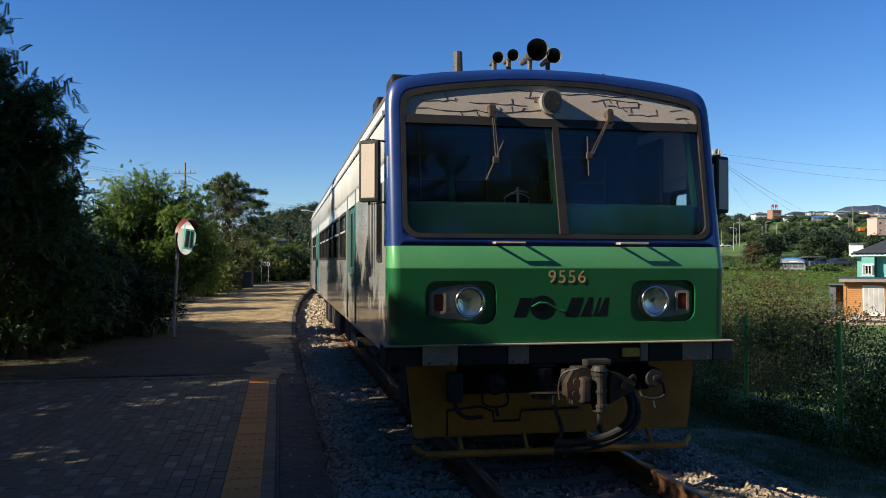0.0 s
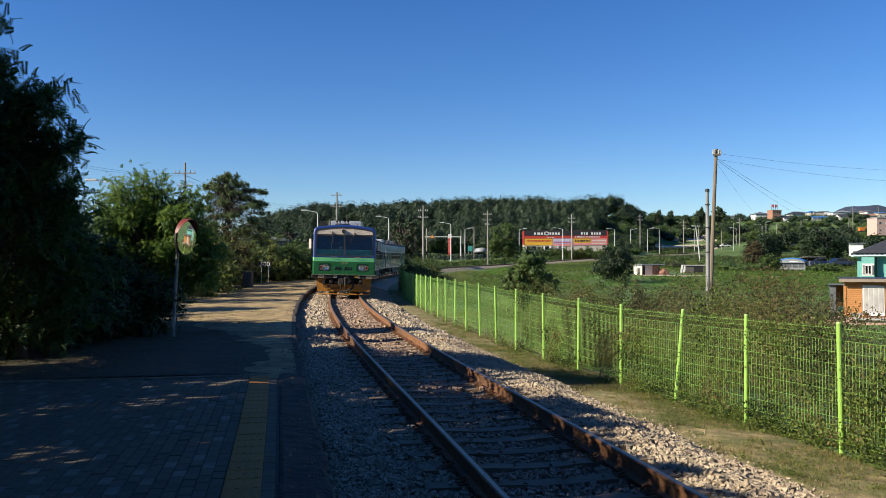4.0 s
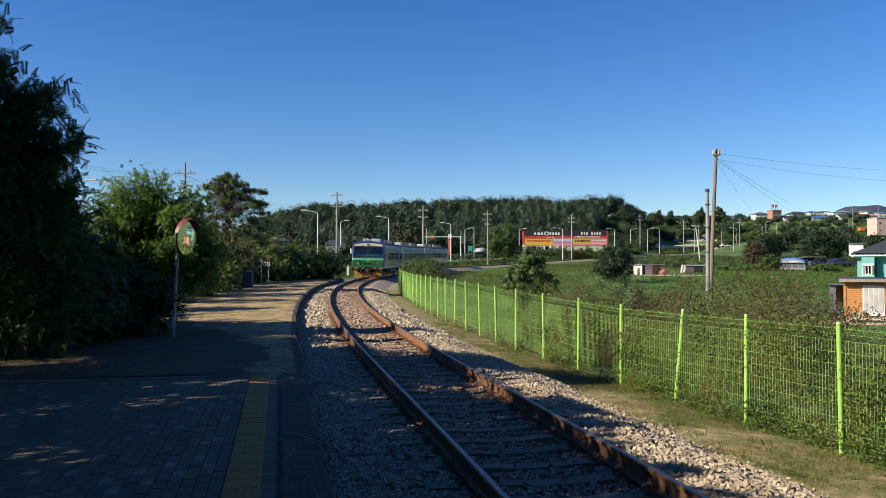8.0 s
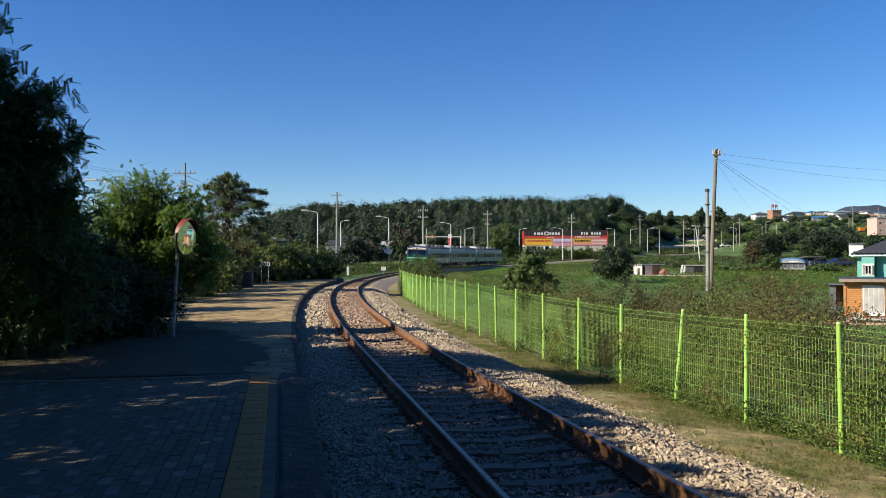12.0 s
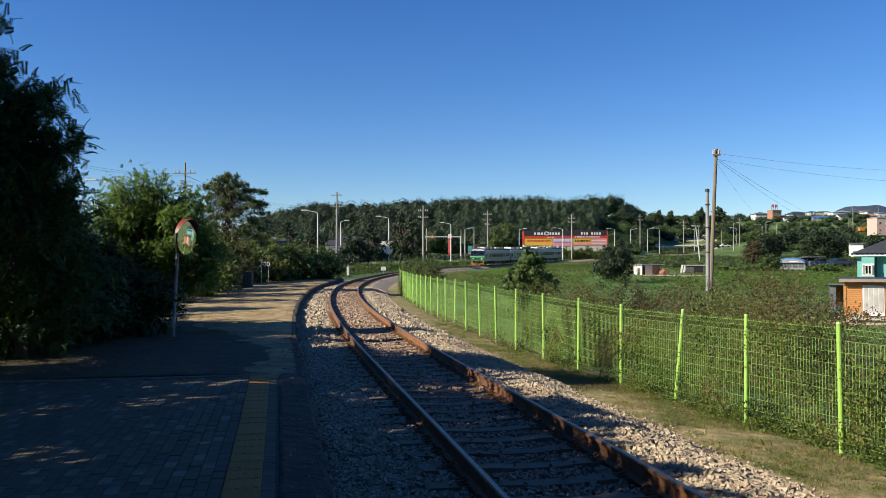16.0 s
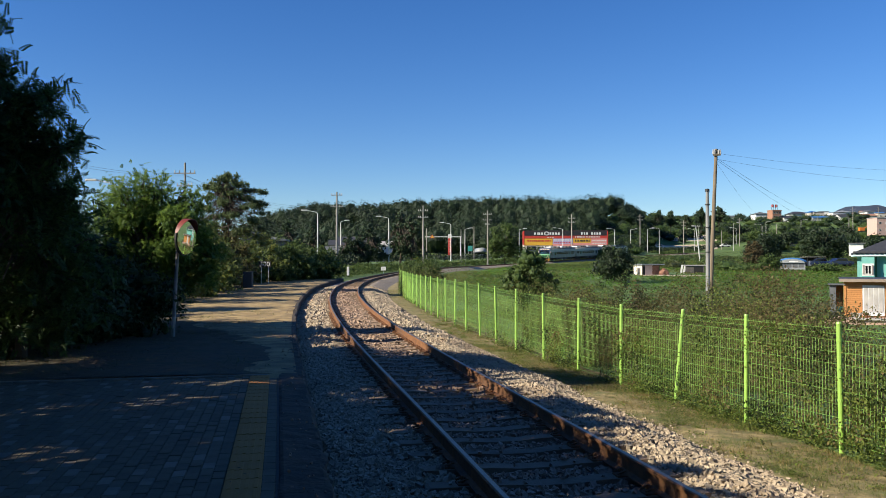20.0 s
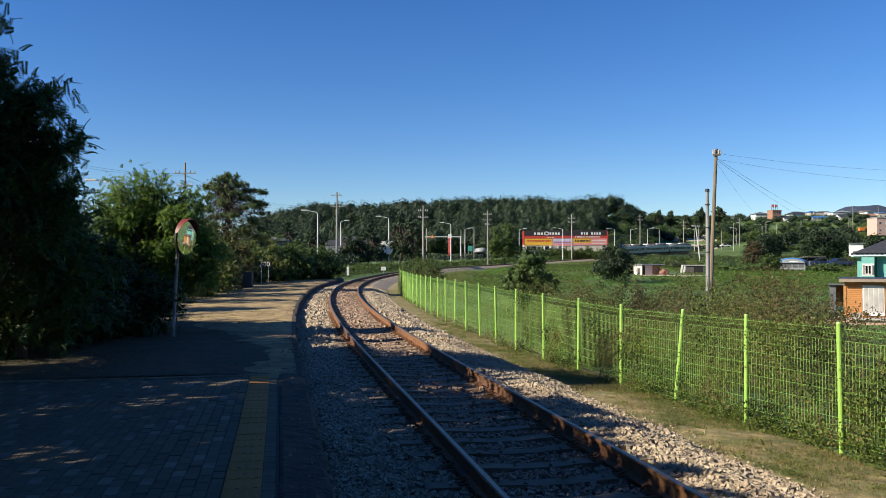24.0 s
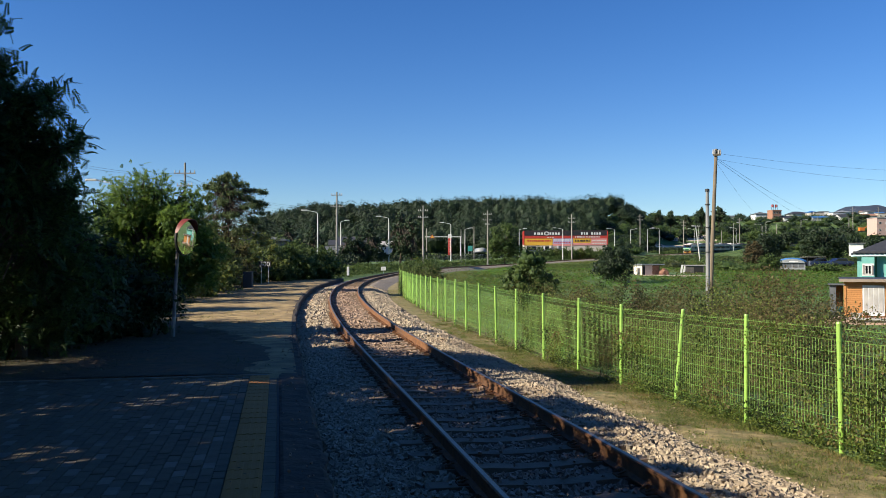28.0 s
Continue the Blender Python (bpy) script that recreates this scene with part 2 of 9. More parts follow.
LEAF_V = np.array([(0, 0, 0), (0.32, 0.45, 0.06), (0, 1.0, -0.06), (-0.32, 0.45, 0.06)])
LEAF_F = np.array([(0, 1, 2, 3)])


def pinnate():
    """A locust leaf: leaflets in pairs along a drooping stalk, about one unit long."""
    vs, fs = [], []
    for k in range(7):
        t = 0.15 + 0.13 * k
        z = -0.35 * t * t
        for side in (-1, 1):
            a = radians(62 - 4 * k)
            d = np.array((side * math.sin(a), math.cos(a), -0.25))
            w = np.array((-side * d[1], side * d[0], 0)) * 0.16
            L = 0.30 - 0.012 * k
            b = np.array((0, t, z))
            i = len(vs)
            vs += [b, b + d * L * 0.5 + w * 0.42, b + d * L, b + d * L * 0.5 - w * 0.42]
            fs.append((i, i + 1, i + 2, i + 3))
    return np.array(vs), np.array(fs)


PIN_V, PIN_F = pinnate()


def lump():
    """A small uneven ball of 18 points, to fill the inside of leaf clumps."""
    v = np.array([(a, b, c) for a in (-1, 0, 1) for b in (-1, 0, 1) for c in (-1, 0, 1) if 0 < abs(a) + abs(b) + abs(c) < 3], float)
    v /= np.linalg.norm(v, axis=1)[:, None]
    me = bmesh.new()
    for q in v:
        me.verts.new(q)
    bmesh.ops.convex_hull(me, input=me.verts)
    bmesh.ops.triangulate(me, faces=me.faces)
    me.verts.index_update()
    f = np.array([[q.index for q in face_.verts] for face_ in me.faces])
    v = np.array([q.co[:] for q in me.verts])
    me.free()
    return v * np.random.default_rng(4).uniform(0.75, 1.15, (len(v), 1)), f


LUMP_V, LUMP_F = lump()


def outward(rng, d, jitter=0.6):
    """Turns that face leaves along d, with some disorder."""
    z = d / np.maximum(1e-6, np.linalg.norm(d, axis=1))[:, None] + rng.normal(size=d.shape) * jitter
    z /= np.linalg.norm(z, axis=1)[:, None]
    x = np.cross(rng.normal(size=d.shape), z)
    x /= np.linalg.norm(x, axis=1)[:, None]
    return np.stack([x, np.cross(z, x), z], -1)


def dome_mesh(rng, centre, radii, n, leaf, rough=0.3):
    """A distant tree: leaves over an uneven dome, round one dark heart."""
    d = rng.normal(size=(n, 3))
    d[:, 2] = np.abs(d[:, 2]) * 0.9 - 0.35
    d /= np.linalg.norm(d, axis=1)[:, None]
    o = rng.uniform(0, 9, 6)
    swell = 1 + rough * (0.55 * np.sin(d[:, 0] * 5.1 + o[0]) * np.sin(d[:, 1] * 4.7 + o[1]) + 0.45 * np.sin(d[:, 2] * 7.3 + o[2] + 3 * d[:, 0]) + 0.35 * np.sin(d[:, 0] * 11 + o[3]) * np.sin(d[:, 1] * 12 + o[4]) * np.sin(d[:, 2] * 10 + o[5]))
    p = np.asarray(centre) + d * np.asarray(radii) * (swell * rng.uniform(0.86, 1.0, n))[:, None]
    v, f = scatter(LEAF_V, LEAF_F, p, rng.uniform(0.7, 1.4, n) * leaf, outward(rng, d, 0.5))
    f = np.concatenate([f[:, :3], f[:, [0, 2, 3]]])
    lv = LUMP_V * np.asarray(radii) * 0.78 + np.asarray(centre)
    return np.concatenate([v, lv]), np.concatenate([f, LUMP_F + len(v)])


def bend(pts, k=4):
    """A smooth line through points."""
    p = [Vector(q) for q in pts]
    p = [p[0] * 2 - p[1]] + p + [p[-1] * 2 - p[-2]]
    out = []
    for i in range(1, len(p) - 2):
        a, b, c, d = p[i - 1:i + 3]
        for j in range(k):
            t = j / k
            out.append(0.5 * (2 * b + (c - a) * t + (2 * a - 5 * b + 4 * c - d) * t * t + (3 * b - a - 3 * c + d) * t ** 3))
    return out + [p[-2]]


def puffs(rng, centre, radii, n, size, n_puff=24, hollow=0.55, flat=1.0):
    """n points in clumps spread through an uneven ellipsoid."""
    c = rng.normal(size=(n_puff, 3))
    c /= np.linalg.norm(c, axis=1)[:, None]
    c *= rng.uniform(hollow, 1.0, (n_puff, 1))
    c[:, 2] *= flat
    c = np.asarray(centre) + c * np.asarray(radii)
    r = rng.uniform(0.55, 1.25, n_puff) * size
    i = rng.integers(0, n_puff, n)
    p = rng.normal(size=(n, 3))
    p /= np.linalg.norm(p, axis=1)[:, None]
    p *= (rng.uniform(0, 1, (n, 1)) ** 0.45) * r[i][:, None]
    return c[i] + p, c


def limbs(bm, base, top, tips, r, rng):
    """A tapered trunk that forks towards the clumps of a crown."""
    base, top = Vector(base), Vector(top)
    mid = base.lerp(top, 0.5) + Vector((rng.uniform(-0.1, 0.1), rng.uniform(-0.1, 0.1), 0)) * (top - base).length * 0.4
    tube(bm, [base, base.lerp(mid, 0.6), mid, top], r, 8, 0.35)
    for t in tips:
        t = Vector(t)
        k = rng.uniform(0.35, 0.95)
        a = mid.lerp(top, (k - 0.3) / 0.7) if k > 0.3 else mid
        tube(bm, [a, a.lerp(t, 0.5) + Vector((0, 0, 0.12 * (t - a).length)), t], r * 0.38, 5, 0.25)


def plant(name, base, crown, material, seed, n=2500, leaf=0.12, label="", category="tree", trunk=0.12, n_puff=26, size=None, template="leaf", group="", hollow=0.5, clip=None, tilt=1.0, fill=0.55):
    """A tree or bush: crown = list of (centre offset, radii) ellipsoids over its base."""
    rng = np.random.default_rng(seed)
    t = thing(name, Matrix.Translation(base), label, category, group)
    tv, tf = (PIN_V, PIN_F) if template == "pinnate" else (LEAF_V, LEAF_F)
    pts, tips, mids = [], [], []
    weight = [r[0] * r[1] + r[1] * r[2] for _, r in crown]
    for (c, r), w in zip(crown, weight):
        p, q = puffs(rng, c, r, int(n * w / sum(weight)), size or 0.42 * min(r), n_puff, hollow)
        pts.append(p)
        mids.append(q)
        tips += list(q[:: max(1, n_puff // 9)])
    pts = np.concatenate(pts)
    pts = pts[pts[:, 2] > 0.03]
    if clip:
        pts = pts[clip(pts + np.asarray(base))]
    sizes = rng.uniform(0.6, 1.35, len(pts)) * leaf
    if fill and template == "leaf":
        mids = np.concatenate(mids)
        mids = mids[mids[:, 2] > 0.2]
        near = np.concatenate([np.argmin(((pts[a:a + 2000, None] - mids[None]) ** 2).sum(-1), 1) for a in range(0, len(pts), 2000)])
        heart = np.asarray(crown[0][0])
        d = pts - mids[near] + 0.25 * (pts - heart)
        v, f = scatter(tv, tf, pts, sizes, outward(rng, d, 0.7))
        f = np.concatenate([f[:, :3], f[:, [0, 2, 3]]])
        w = (size or 0.42 * min(crown[0][1])) * fill
        lv, lf = scatter(LUMP_V, LUMP_F, mids, rng.uniform(0.8, 1.15, len(mids)) * w, turns(rng, len(mids), 1.0))
        v, f = np.concatenate([v, lv]), np.concatenate([f, lf + len(v)])
    else:
        v, f = scatter(tv, tf, pts, sizes, turns(rng, len(pts), tilt))
    bulk("crown", v, f, material, t)
    if trunk:
        bm = bmesh.new()
        c0 = crown[0][0]
        limbs(bm, (0, 0, -0.3), (c0[0] * 0.8, c0[1] * 0.8, max(c0[2], 0.4)), [q for q in tips if q[2] > 0.3], trunk, rng)
        part("trunk", bm, BARK, t)
    return t


# ---- the line: centre of the track by length along it ----
KNOTS = (0, 15, 30, 45, 60, 80, 105, 140, 180, 230, 290, 380)
BEND = (-0.00463, 0.0020, 0.00276, 0.00346, 0.00334, 0.00349, 0.00304, 0.0037, 0.00277, 0.00322, 0.00152, 0.0)
RISE_AT = (0, 40, 80, 120, 170, 230, 300, 380)
RISE = (0.0, 0.00564, 0.00485, 0.01191, 0.00863, 0.02605, 0.0305, 0.015)
LS = np.arange(-14, 470, 0.5)
L_TH = -0.1747 + np.cumsum(np.where(LS < 0, 0, np.interp(LS, KNOTS, BEND))) * 0.5
LX = np.concatenate([[0], np.cumsum(np.sin(L_TH[:-1])) * 0.5])
LY = np.concatenate([[0], np.cumsum(np.cos(L_TH[:-1])) * 0.5])
LZ = np.concatenate([[0], np.cumsum(np.where(LS[:-1] < 0, 0, np.interp(LS[:-1], RISE_AT, RISE))) * 0.5])
I0 = int(np.argmin(np.abs(LS)))
LX, LY = LX - LX[I0] + 2.068, LY - LY[I0] + 2.0


def on_line(s, u=0.0, z=0.0):
    """The point u metres to the right of the track's centre, z over the rail heads."""
    x, y, h, a = (np.interp(s, LS, q) for q in (LX, LY, LZ, L_TH))
    return Vector((x + u * math.cos(a), y - u * math.sin(a), h + z))


def line_pose(s, u=0.0, z=0.0):
    p = on_line(s, u, z)
    return pose(p.x, p.y, p.z, 0, 0, -math.degrees(np.interp(s, LS, L_TH)))


def along(ss, section, closed=False):
    """Verts and quads of a section [(u, z)] swept along the track."""
    ss = np.asarray(ss, float)
    x, y, h, a = (np.interp(ss, LS, q) for q in (LX, LY, LZ, L_TH))
    u, z = np.array(section, float).T
    v = np.stack([x[:, None] + u * np.cos(a)[:, None], y[:, None] - u * np.sin(a)[:, None], h[:, None] + z + 0 * a[:, None]], -1)
    n, k = len(ss), len(section)
    f = []
    for i in range(n - 1):
        for j in range(k if closed else k - 1):
            f.append((i * k + j, i * k + (j + 1) % k, (i + 1) * k + (j + 1) % k, (i + 1) * k + j))
    return v.reshape(-1, 3), np.array(f)


def nearest_line(x, y):
    """Length along the track and signed distance to its right."""
    x, y = np.asarray(x, float).ravel(), np.asarray(y, float).ravel()
    s, u = np.empty(len(x)), np.empty(len(x))
    for a in range(0, len(x), 4000):
        dx, dy = x[a:a + 4000, None] - LX, y[a:a + 4000, None] - LY
        i = np.argmin(dx * dx + dy * dy, 1)
        r = np.arange(len(i))
        s[a:a + 4000] = LS[i]
        u[a:a + 4000] = dx[r, i] * np.cos(L_TH[i]) - dy[r, i] * np.sin(L_TH[i])
    return s, u


def smooth(a, b, x):
    t = np.clip((x - a) / (b - a), 0, 1)
    return t * t * (3 - 2 * t)


def height(x, y):
    """Height of the open ground."""
    x, y = np.asarray(x, float), np.asarray(y, float)
    s, u = nearest_line(x, y)
    s, u = s.reshape(x.shape), u.reshape(x.shape)
    zt = np.interp(s, LS, LZ)
    d = np.hypot(x, y)
    az = np.degrees(np.arctan2(x, np.maximum(y, 1e-6)))
    field = np.interp(y, (0, 60, 100, 122, 140, 158, 200, 250, 320), (-2.5, -2.5, -1.3, -0.12, 0.5, 1.05, 1.6, 2.4, 3.5))
    foot = zt - np.interp(s, (0, 12, 20, 30, 60), (0.72, 0.76, 0.69, 0.62, 0.62))
    right = foot + (field - foot) * smooth(5.6, 13.0, u)
    left = zt - 0.45 + smooth(3, 60, -u) * np.interp(s, (0, 80, 160, 400), (0.6, 1.2, 2.2, 1.0))
    z = np.where(u > 0, right, left)
    z = np.where(np.abs(u) < 3.2, np.minimum(z, zt - 0.40), z)
    wood = smooth(275, 400, d) * smooth(-17, -9, az) * (1 - smooth(11.5, 15.5, az)) * 15
    town = smooth(330, 620, d) * smooth(9, 15, az) * 20 * (1 - smooth(60, 80, az))
    far = smooth(300, 800, d) * 6
    out = z + (wood + town + far) * (y > 0)
    return out + 0.12 * np.sin(x * 0.21 + 1.3) * np.sin(y * 0.17) * smooth(6, 14, np.abs(u))


def ground_z(x, y):
    return float(height(np.array([x]), np.array([y]))[0])

# ---- ground ----
ring = np.concatenate([np.linspace(1.5, 60, 70), np.geomspace(62, 4200, 90)])
fan = np.radians(np.concatenate([np.linspace(-180, -42, 40), np.linspace(-41, 41, 190), np.linspace(42, 180, 40)]))
gx, gy = np.outer(ring, np.sin(fan)), np.outer(ring, np.cos(fan))
gz = height(gx, gy)
cols = len(fan)
quads = [(i * cols + j, i * cols + j + 1, (i + 1) * cols + j + 1, (i + 1) * cols + j) for i in range(len(ring) - 1) for j in range(cols - 1)]
ground = bulk("ground", np.stack([gx, gy, gz], -1).reshape(-1, 3), quads, EARTH)
ground.data.shade_smooth()
tagged(ground, "uneven green meadow and field ground with bare patches", "ground", kind="structure")

# ---- track ----
track = thing("track", None, "single railway track on grey crushed stone, curving away", "railway track", kind="structure")
NEAR_S, FAR_S = np.arange(-12, 90, 0.5), np.arange(90, 440, 2.0)
ALL_S = np.concatenate([NEAR_S, FAR_S])
v, f = along(ALL_S, [(-2.6, -0.42), (-2.15, -0.30), (-1.5, -0.215), (-0.9, -0.225), (0, -0.235), (0.9, -0.225), (1.55, -0.215), (2.1, -0.36), (2.9, -0.62), (3.3, -0.80)])
v[:, 2] += np.array([0.018 * noise.noise(Vector((p[0] * 1.7, p[1] * 1.7, 3))) for p in v])
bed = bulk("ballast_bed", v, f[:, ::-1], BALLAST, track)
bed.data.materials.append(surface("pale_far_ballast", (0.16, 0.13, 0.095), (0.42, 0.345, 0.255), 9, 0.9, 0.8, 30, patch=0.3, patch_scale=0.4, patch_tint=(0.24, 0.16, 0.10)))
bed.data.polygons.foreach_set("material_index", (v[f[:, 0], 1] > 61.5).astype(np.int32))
RAIL = [(-0.068, -0.172), (0.068, -0.172), (0.068, -0.160), (0.012, -0.143), (0.010, -0.046), (0.034, -0.034), (0.036, -0.006), (0.026, 0.0), (-0.026, 0.0), (-0.036, -0.006), (-0.034, -0.034), (-0.010, -0.046), (-0.012, -0.143), (-0.068, -0.160)]
for side in (-1, 1):
    v, f = along(ALL_S, [(side * 0.7525 + a, b) for a, b in RAIL], True)
    bulk("rail", v, f[:, ::-1], RUST, track)
    v, f = along(ALL_S, [(side * 0.7525 + a, b) for a, b in ((-0.022, -0.001), (-0.018, 0.0025), (0.020, 0.0025), (0.024, -0.001))], True)
    tagged(bulk("rail_head", v, f[:, ::-1], RAIL_TOP, track), "polished running surface of the rail")


def sleeper_mesh():
    bm = bmesh.new()
    prism(bm, [(-1.2, -0.40), (1.2, -0.40), (1.2, -0.19), (1.17, -0.168), (0.45, -0.172), (0.2, -0.192), (-0.2, -0.192), (-0.45, -0.172), (-1.17, -0.168), (-1.2, -0.19)], -0.12, 0.12)
    for v in bm.verts:
        if v.co.z > -0.3:
            v.co.y *= 0.84
    me = bpy.data.meshes.new("sleeper")
    bm.to_mesh(me)
    bm.free()
    me.materials.append(SLEEPER)
    return me


def clip_mesh():
    """Spring clip, bolt and base plate at one side of a rail foot."""
    bm = bmesh.new()
    box(bm, (0, 0, 0.008), (0.10, 0.14, 0.016), 0.004)
    tube(bm, [(-0.05, -0.05, 0.03), (0.01, -0.055, 0.05), (0.045, -0.02, 0.045), (0.045, 0.02, 0.045), (0.01, 0.055, 0.05), (-0.05, 0.05, 0.03)], 0.010, 5)
    rod(bm, (0, 0, 0.01), (0, 0, 0.075), 0.016, n=6)
    me = bpy.data.meshes.new("rail_clip")
    bm.to_mesh(me)
    bm.free()
    me.materials.append(RUST)
    return me


SLEEPER_ME, CLIP_ME = sleeper_mesh(), clip_mesh()
rng = np.random.default_rng(5)
for k in range(-20, 170):
    s = 1.45 + 0.6 * k
    m = line_pose(s) @ pose(0, rng.normal(0, 0.01), 0, 0, 0, rng.normal(0, 0.5))
    piece("sleeper", SLEEPER_ME, track, m)
    if -6 < k < 48:
        for x in (-0.7525 - 0.115, -0.7525 + 0.115, 0.7525 - 0.115, 0.7525 + 0.115):
            piece("rail_clip", CLIP_ME, track, m @ pose(x, 0, -0.172, 0, 0, 0 if x in (-0.7525 - 0.115, 0.7525 - 0.115) else 180), "rusty spring clip with a bolt")

# Loose stones of the bed: angular chunks.
CHUNK_V = np.array([(x, y, z) for x in (-0.5, 0.5) for y in (-0.5, 0.5) for z in (-0.5, 0.5)])
CHUNK_F = np.array([(0, 1, 3, 2), (4, 6, 7, 5), (0, 4, 5, 1), (2, 3, 7, 6), (1, 5, 7, 3)])


def stones(name, count, s_range, u_range, base, size, seed, mat=None):
    rng = np.random.default_rng(seed)
    s = rng.uniform(*s_range, count)
    u = rng.uniform(*u_range, count)
    keep = np.ones(count, bool)
    for side in (-1, 1):
        keep &= np.abs(u - side * 0.7525) > 0.085
    on = (np.abs(((s - 1.45) / 0.6 + 0.5) % 1 - 0.5) * 0.6 < 0.135) & (np.abs(u) < 1.2)
    keep &= ~on | (rng.uniform(0, 1, count) < 0.03)
    s, u = s[keep], u[keep]
    x, y, h, a = (np.interp(s, LS, q) for q in (LX, LY, LZ, L_TH))
    heap = np.array([noise.noise(Vector((a * 0.55, b * 1.1, 6))) for a, b in zip(s, u)])
    z = np.interp(u, *base) + rng.uniform(-0.012, 0.022, len(s)) + np.clip(heap, -0.2, 0.6) * 0.12 * ((u > 1.6) | (u < -1.3))
    z = np.where(on[keep], -0.165, z)
    p = np.stack([x + u * np.cos(a), y - u * np.sin(a), h + z], -1)
    vs, fs, off = [], [], 0
    kind = rng.integers(0, 6, len(p))
    size = size * rng.uniform(0.5, 1.0, len(p)) * np.where(rng.uniform(0, 1, len(p)) < 0.12, 1.7, 1.15)
    for k in range(6):
        shape = np.random.default_rng(seed * 10 + k)
        tv = CHUNK_V * shape.uniform(0.55, 1.25, (8, 3)) * np.array((1.12, 0.98, 0.9))
        v, f = scatter(tv, CHUNK_F, p[kind == k], size[kind == k], turns(rng, int((kind == k).sum()), 0.9))
        vs.append(v)
        fs.append(f + off)
        off += len(v)
    v, f = np.concatenate(vs), np.concatenate(fs)
    return tagged(bulk(name, v, f, mat or STONE, track), "loose angular grey and rusty ballast stones", kind="stuff")


PROFILE = ((-2.6, -2.15, -1.5, -0.9, 0, 0.9, 1.55, 2.1, 2.9, 3.3), (-0.42, -0.29, -0.205, -0.215, -0.225, -0.215, -0.205, -0.35, -0.61, -0.8))
RUSTY_STONE = surface("rust_dusted_stone", (0.085, 0.056, 0.041), (0.42, 0.295, 0.205), 5, 0.9, 0.5, 40, patch=0.4, patch_scale=0.6, patch_tint=(0.24, 0.13, 0.07), pieces="island")
stones("ballast_stones", 26000, (1.5, 20), (-2.15, -0.85), PROFILE, 0.042, 11)
stones("ballast_stones", 36000, (1.5, 20), (0.85, 3.0), PROFILE, 0.039, 14)
stones("ballast_stones", 18000, (1.5, 20), (-0.85, 0.85), PROFILE, 0.042, 16, RUSTY_STONE)
stones("ballast_stones", 11000, (20, 60), (-2.15, -0.85), PROFILE, 0.074, 12)
for k, span in enumerate(((-2.15, -0.85), (-0.85, 0.85), (0.85, 3.0))):
    stones("ballast_stones", 6000, (-9, 1.5), span, PROFILE, 0.05, 30 + 2 * k, RUSTY_STONE if k == 1 else None)
stones("ballast_stones", 11000, (20, 60), (0.85, 2.7), PROFILE, 0.074, 18)
stones("ballast_stones", 11000, (20, 60), (-0.85, 0.85), PROFILE, 0.068, 20, RUSTY_STONE)

VERGE_PROFILE = ((2.3, 2.9, 3.6, 4.6, 5.6), (-0.62, -0.592, -0.61, -0.65, -0.9))
stones("ballast_stones", 500, (2, 20), (2.6, 3.1), VERGE_PROFILE, 0.024, 24)
stones("ballast_stones", 40, (2, 20), (3.1, 4.4), VERGE_PROFILE, 0.017, 26)

# Strip of dry grass between the bed and the fence.
v, f = along(np.arange(-12, 110, 0.5), [(2.3, -0.62), (2.9, -0.585), (3.6, -0.60), (4.6, -0.64), (5.6, -0.9)])
lift = np.interp(np.repeat(np.arange(-12, 110, 0.5), 5), (0, 12, 20, 30, 60), (-0.03, -0.08, -0.01, 0.05, 0.05))
v[:, 2] += lift + np.array([0.05 * noise.noise(Vector((p[0] * 0.9, p[1] * 0.9, 7))) for p in v])
verge = bulk("verge", v, f[:, ::-1], VERGE)
verge.data.shade_smooth()
tagged(verge, "strip of dry trodden grass beside the ballast", "verge", kind="structure")

# ---- platform ----
P_TOP = 0.03
platform = thing("platform", None, "low platform with a concrete kerb, sandy beyond its paving", "platform", kind="structure")
P_S = np.arange(-13, 76, 0.5)
v, f = along(P_S, [(-2.19, P_TOP + 0.004), (-2.45, P_TOP + 0.016), (-3.4, P_TOP + 0.01), (-5.0, P_TOP), (-8, P_TOP - 0.02), (-13, P_TOP + 0.1), (-24, P_TOP + 0.4)])
v[:, 2] += np.array([0.02 * noise.noise(Vector((p[0] * 0.7, p[1] * 0.7, 1))) - (0.06 if P_S[i // 7] < 11.7 else 0) for i, p in enumerate(v)])
tagged(bulk("platform_ground", v, f, SAND, platform), "trodden sandy ground")
# Earth and litter under the trees, shade put into their dark colour, with a ragged edge towards the trodden sand.
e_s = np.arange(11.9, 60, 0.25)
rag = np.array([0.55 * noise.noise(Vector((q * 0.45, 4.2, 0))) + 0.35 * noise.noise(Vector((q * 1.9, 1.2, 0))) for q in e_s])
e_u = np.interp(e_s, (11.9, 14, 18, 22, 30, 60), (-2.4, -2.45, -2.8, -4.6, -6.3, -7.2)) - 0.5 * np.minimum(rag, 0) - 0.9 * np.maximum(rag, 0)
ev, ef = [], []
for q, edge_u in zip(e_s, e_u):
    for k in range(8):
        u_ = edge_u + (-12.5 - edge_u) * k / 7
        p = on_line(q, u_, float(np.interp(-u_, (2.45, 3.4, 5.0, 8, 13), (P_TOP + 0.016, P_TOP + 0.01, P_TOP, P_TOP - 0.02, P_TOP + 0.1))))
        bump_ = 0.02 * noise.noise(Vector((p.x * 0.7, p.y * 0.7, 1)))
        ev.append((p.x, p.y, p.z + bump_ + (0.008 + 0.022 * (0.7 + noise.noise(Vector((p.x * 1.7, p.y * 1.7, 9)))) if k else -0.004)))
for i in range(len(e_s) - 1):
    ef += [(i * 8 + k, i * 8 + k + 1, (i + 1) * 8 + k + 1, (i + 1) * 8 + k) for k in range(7)]
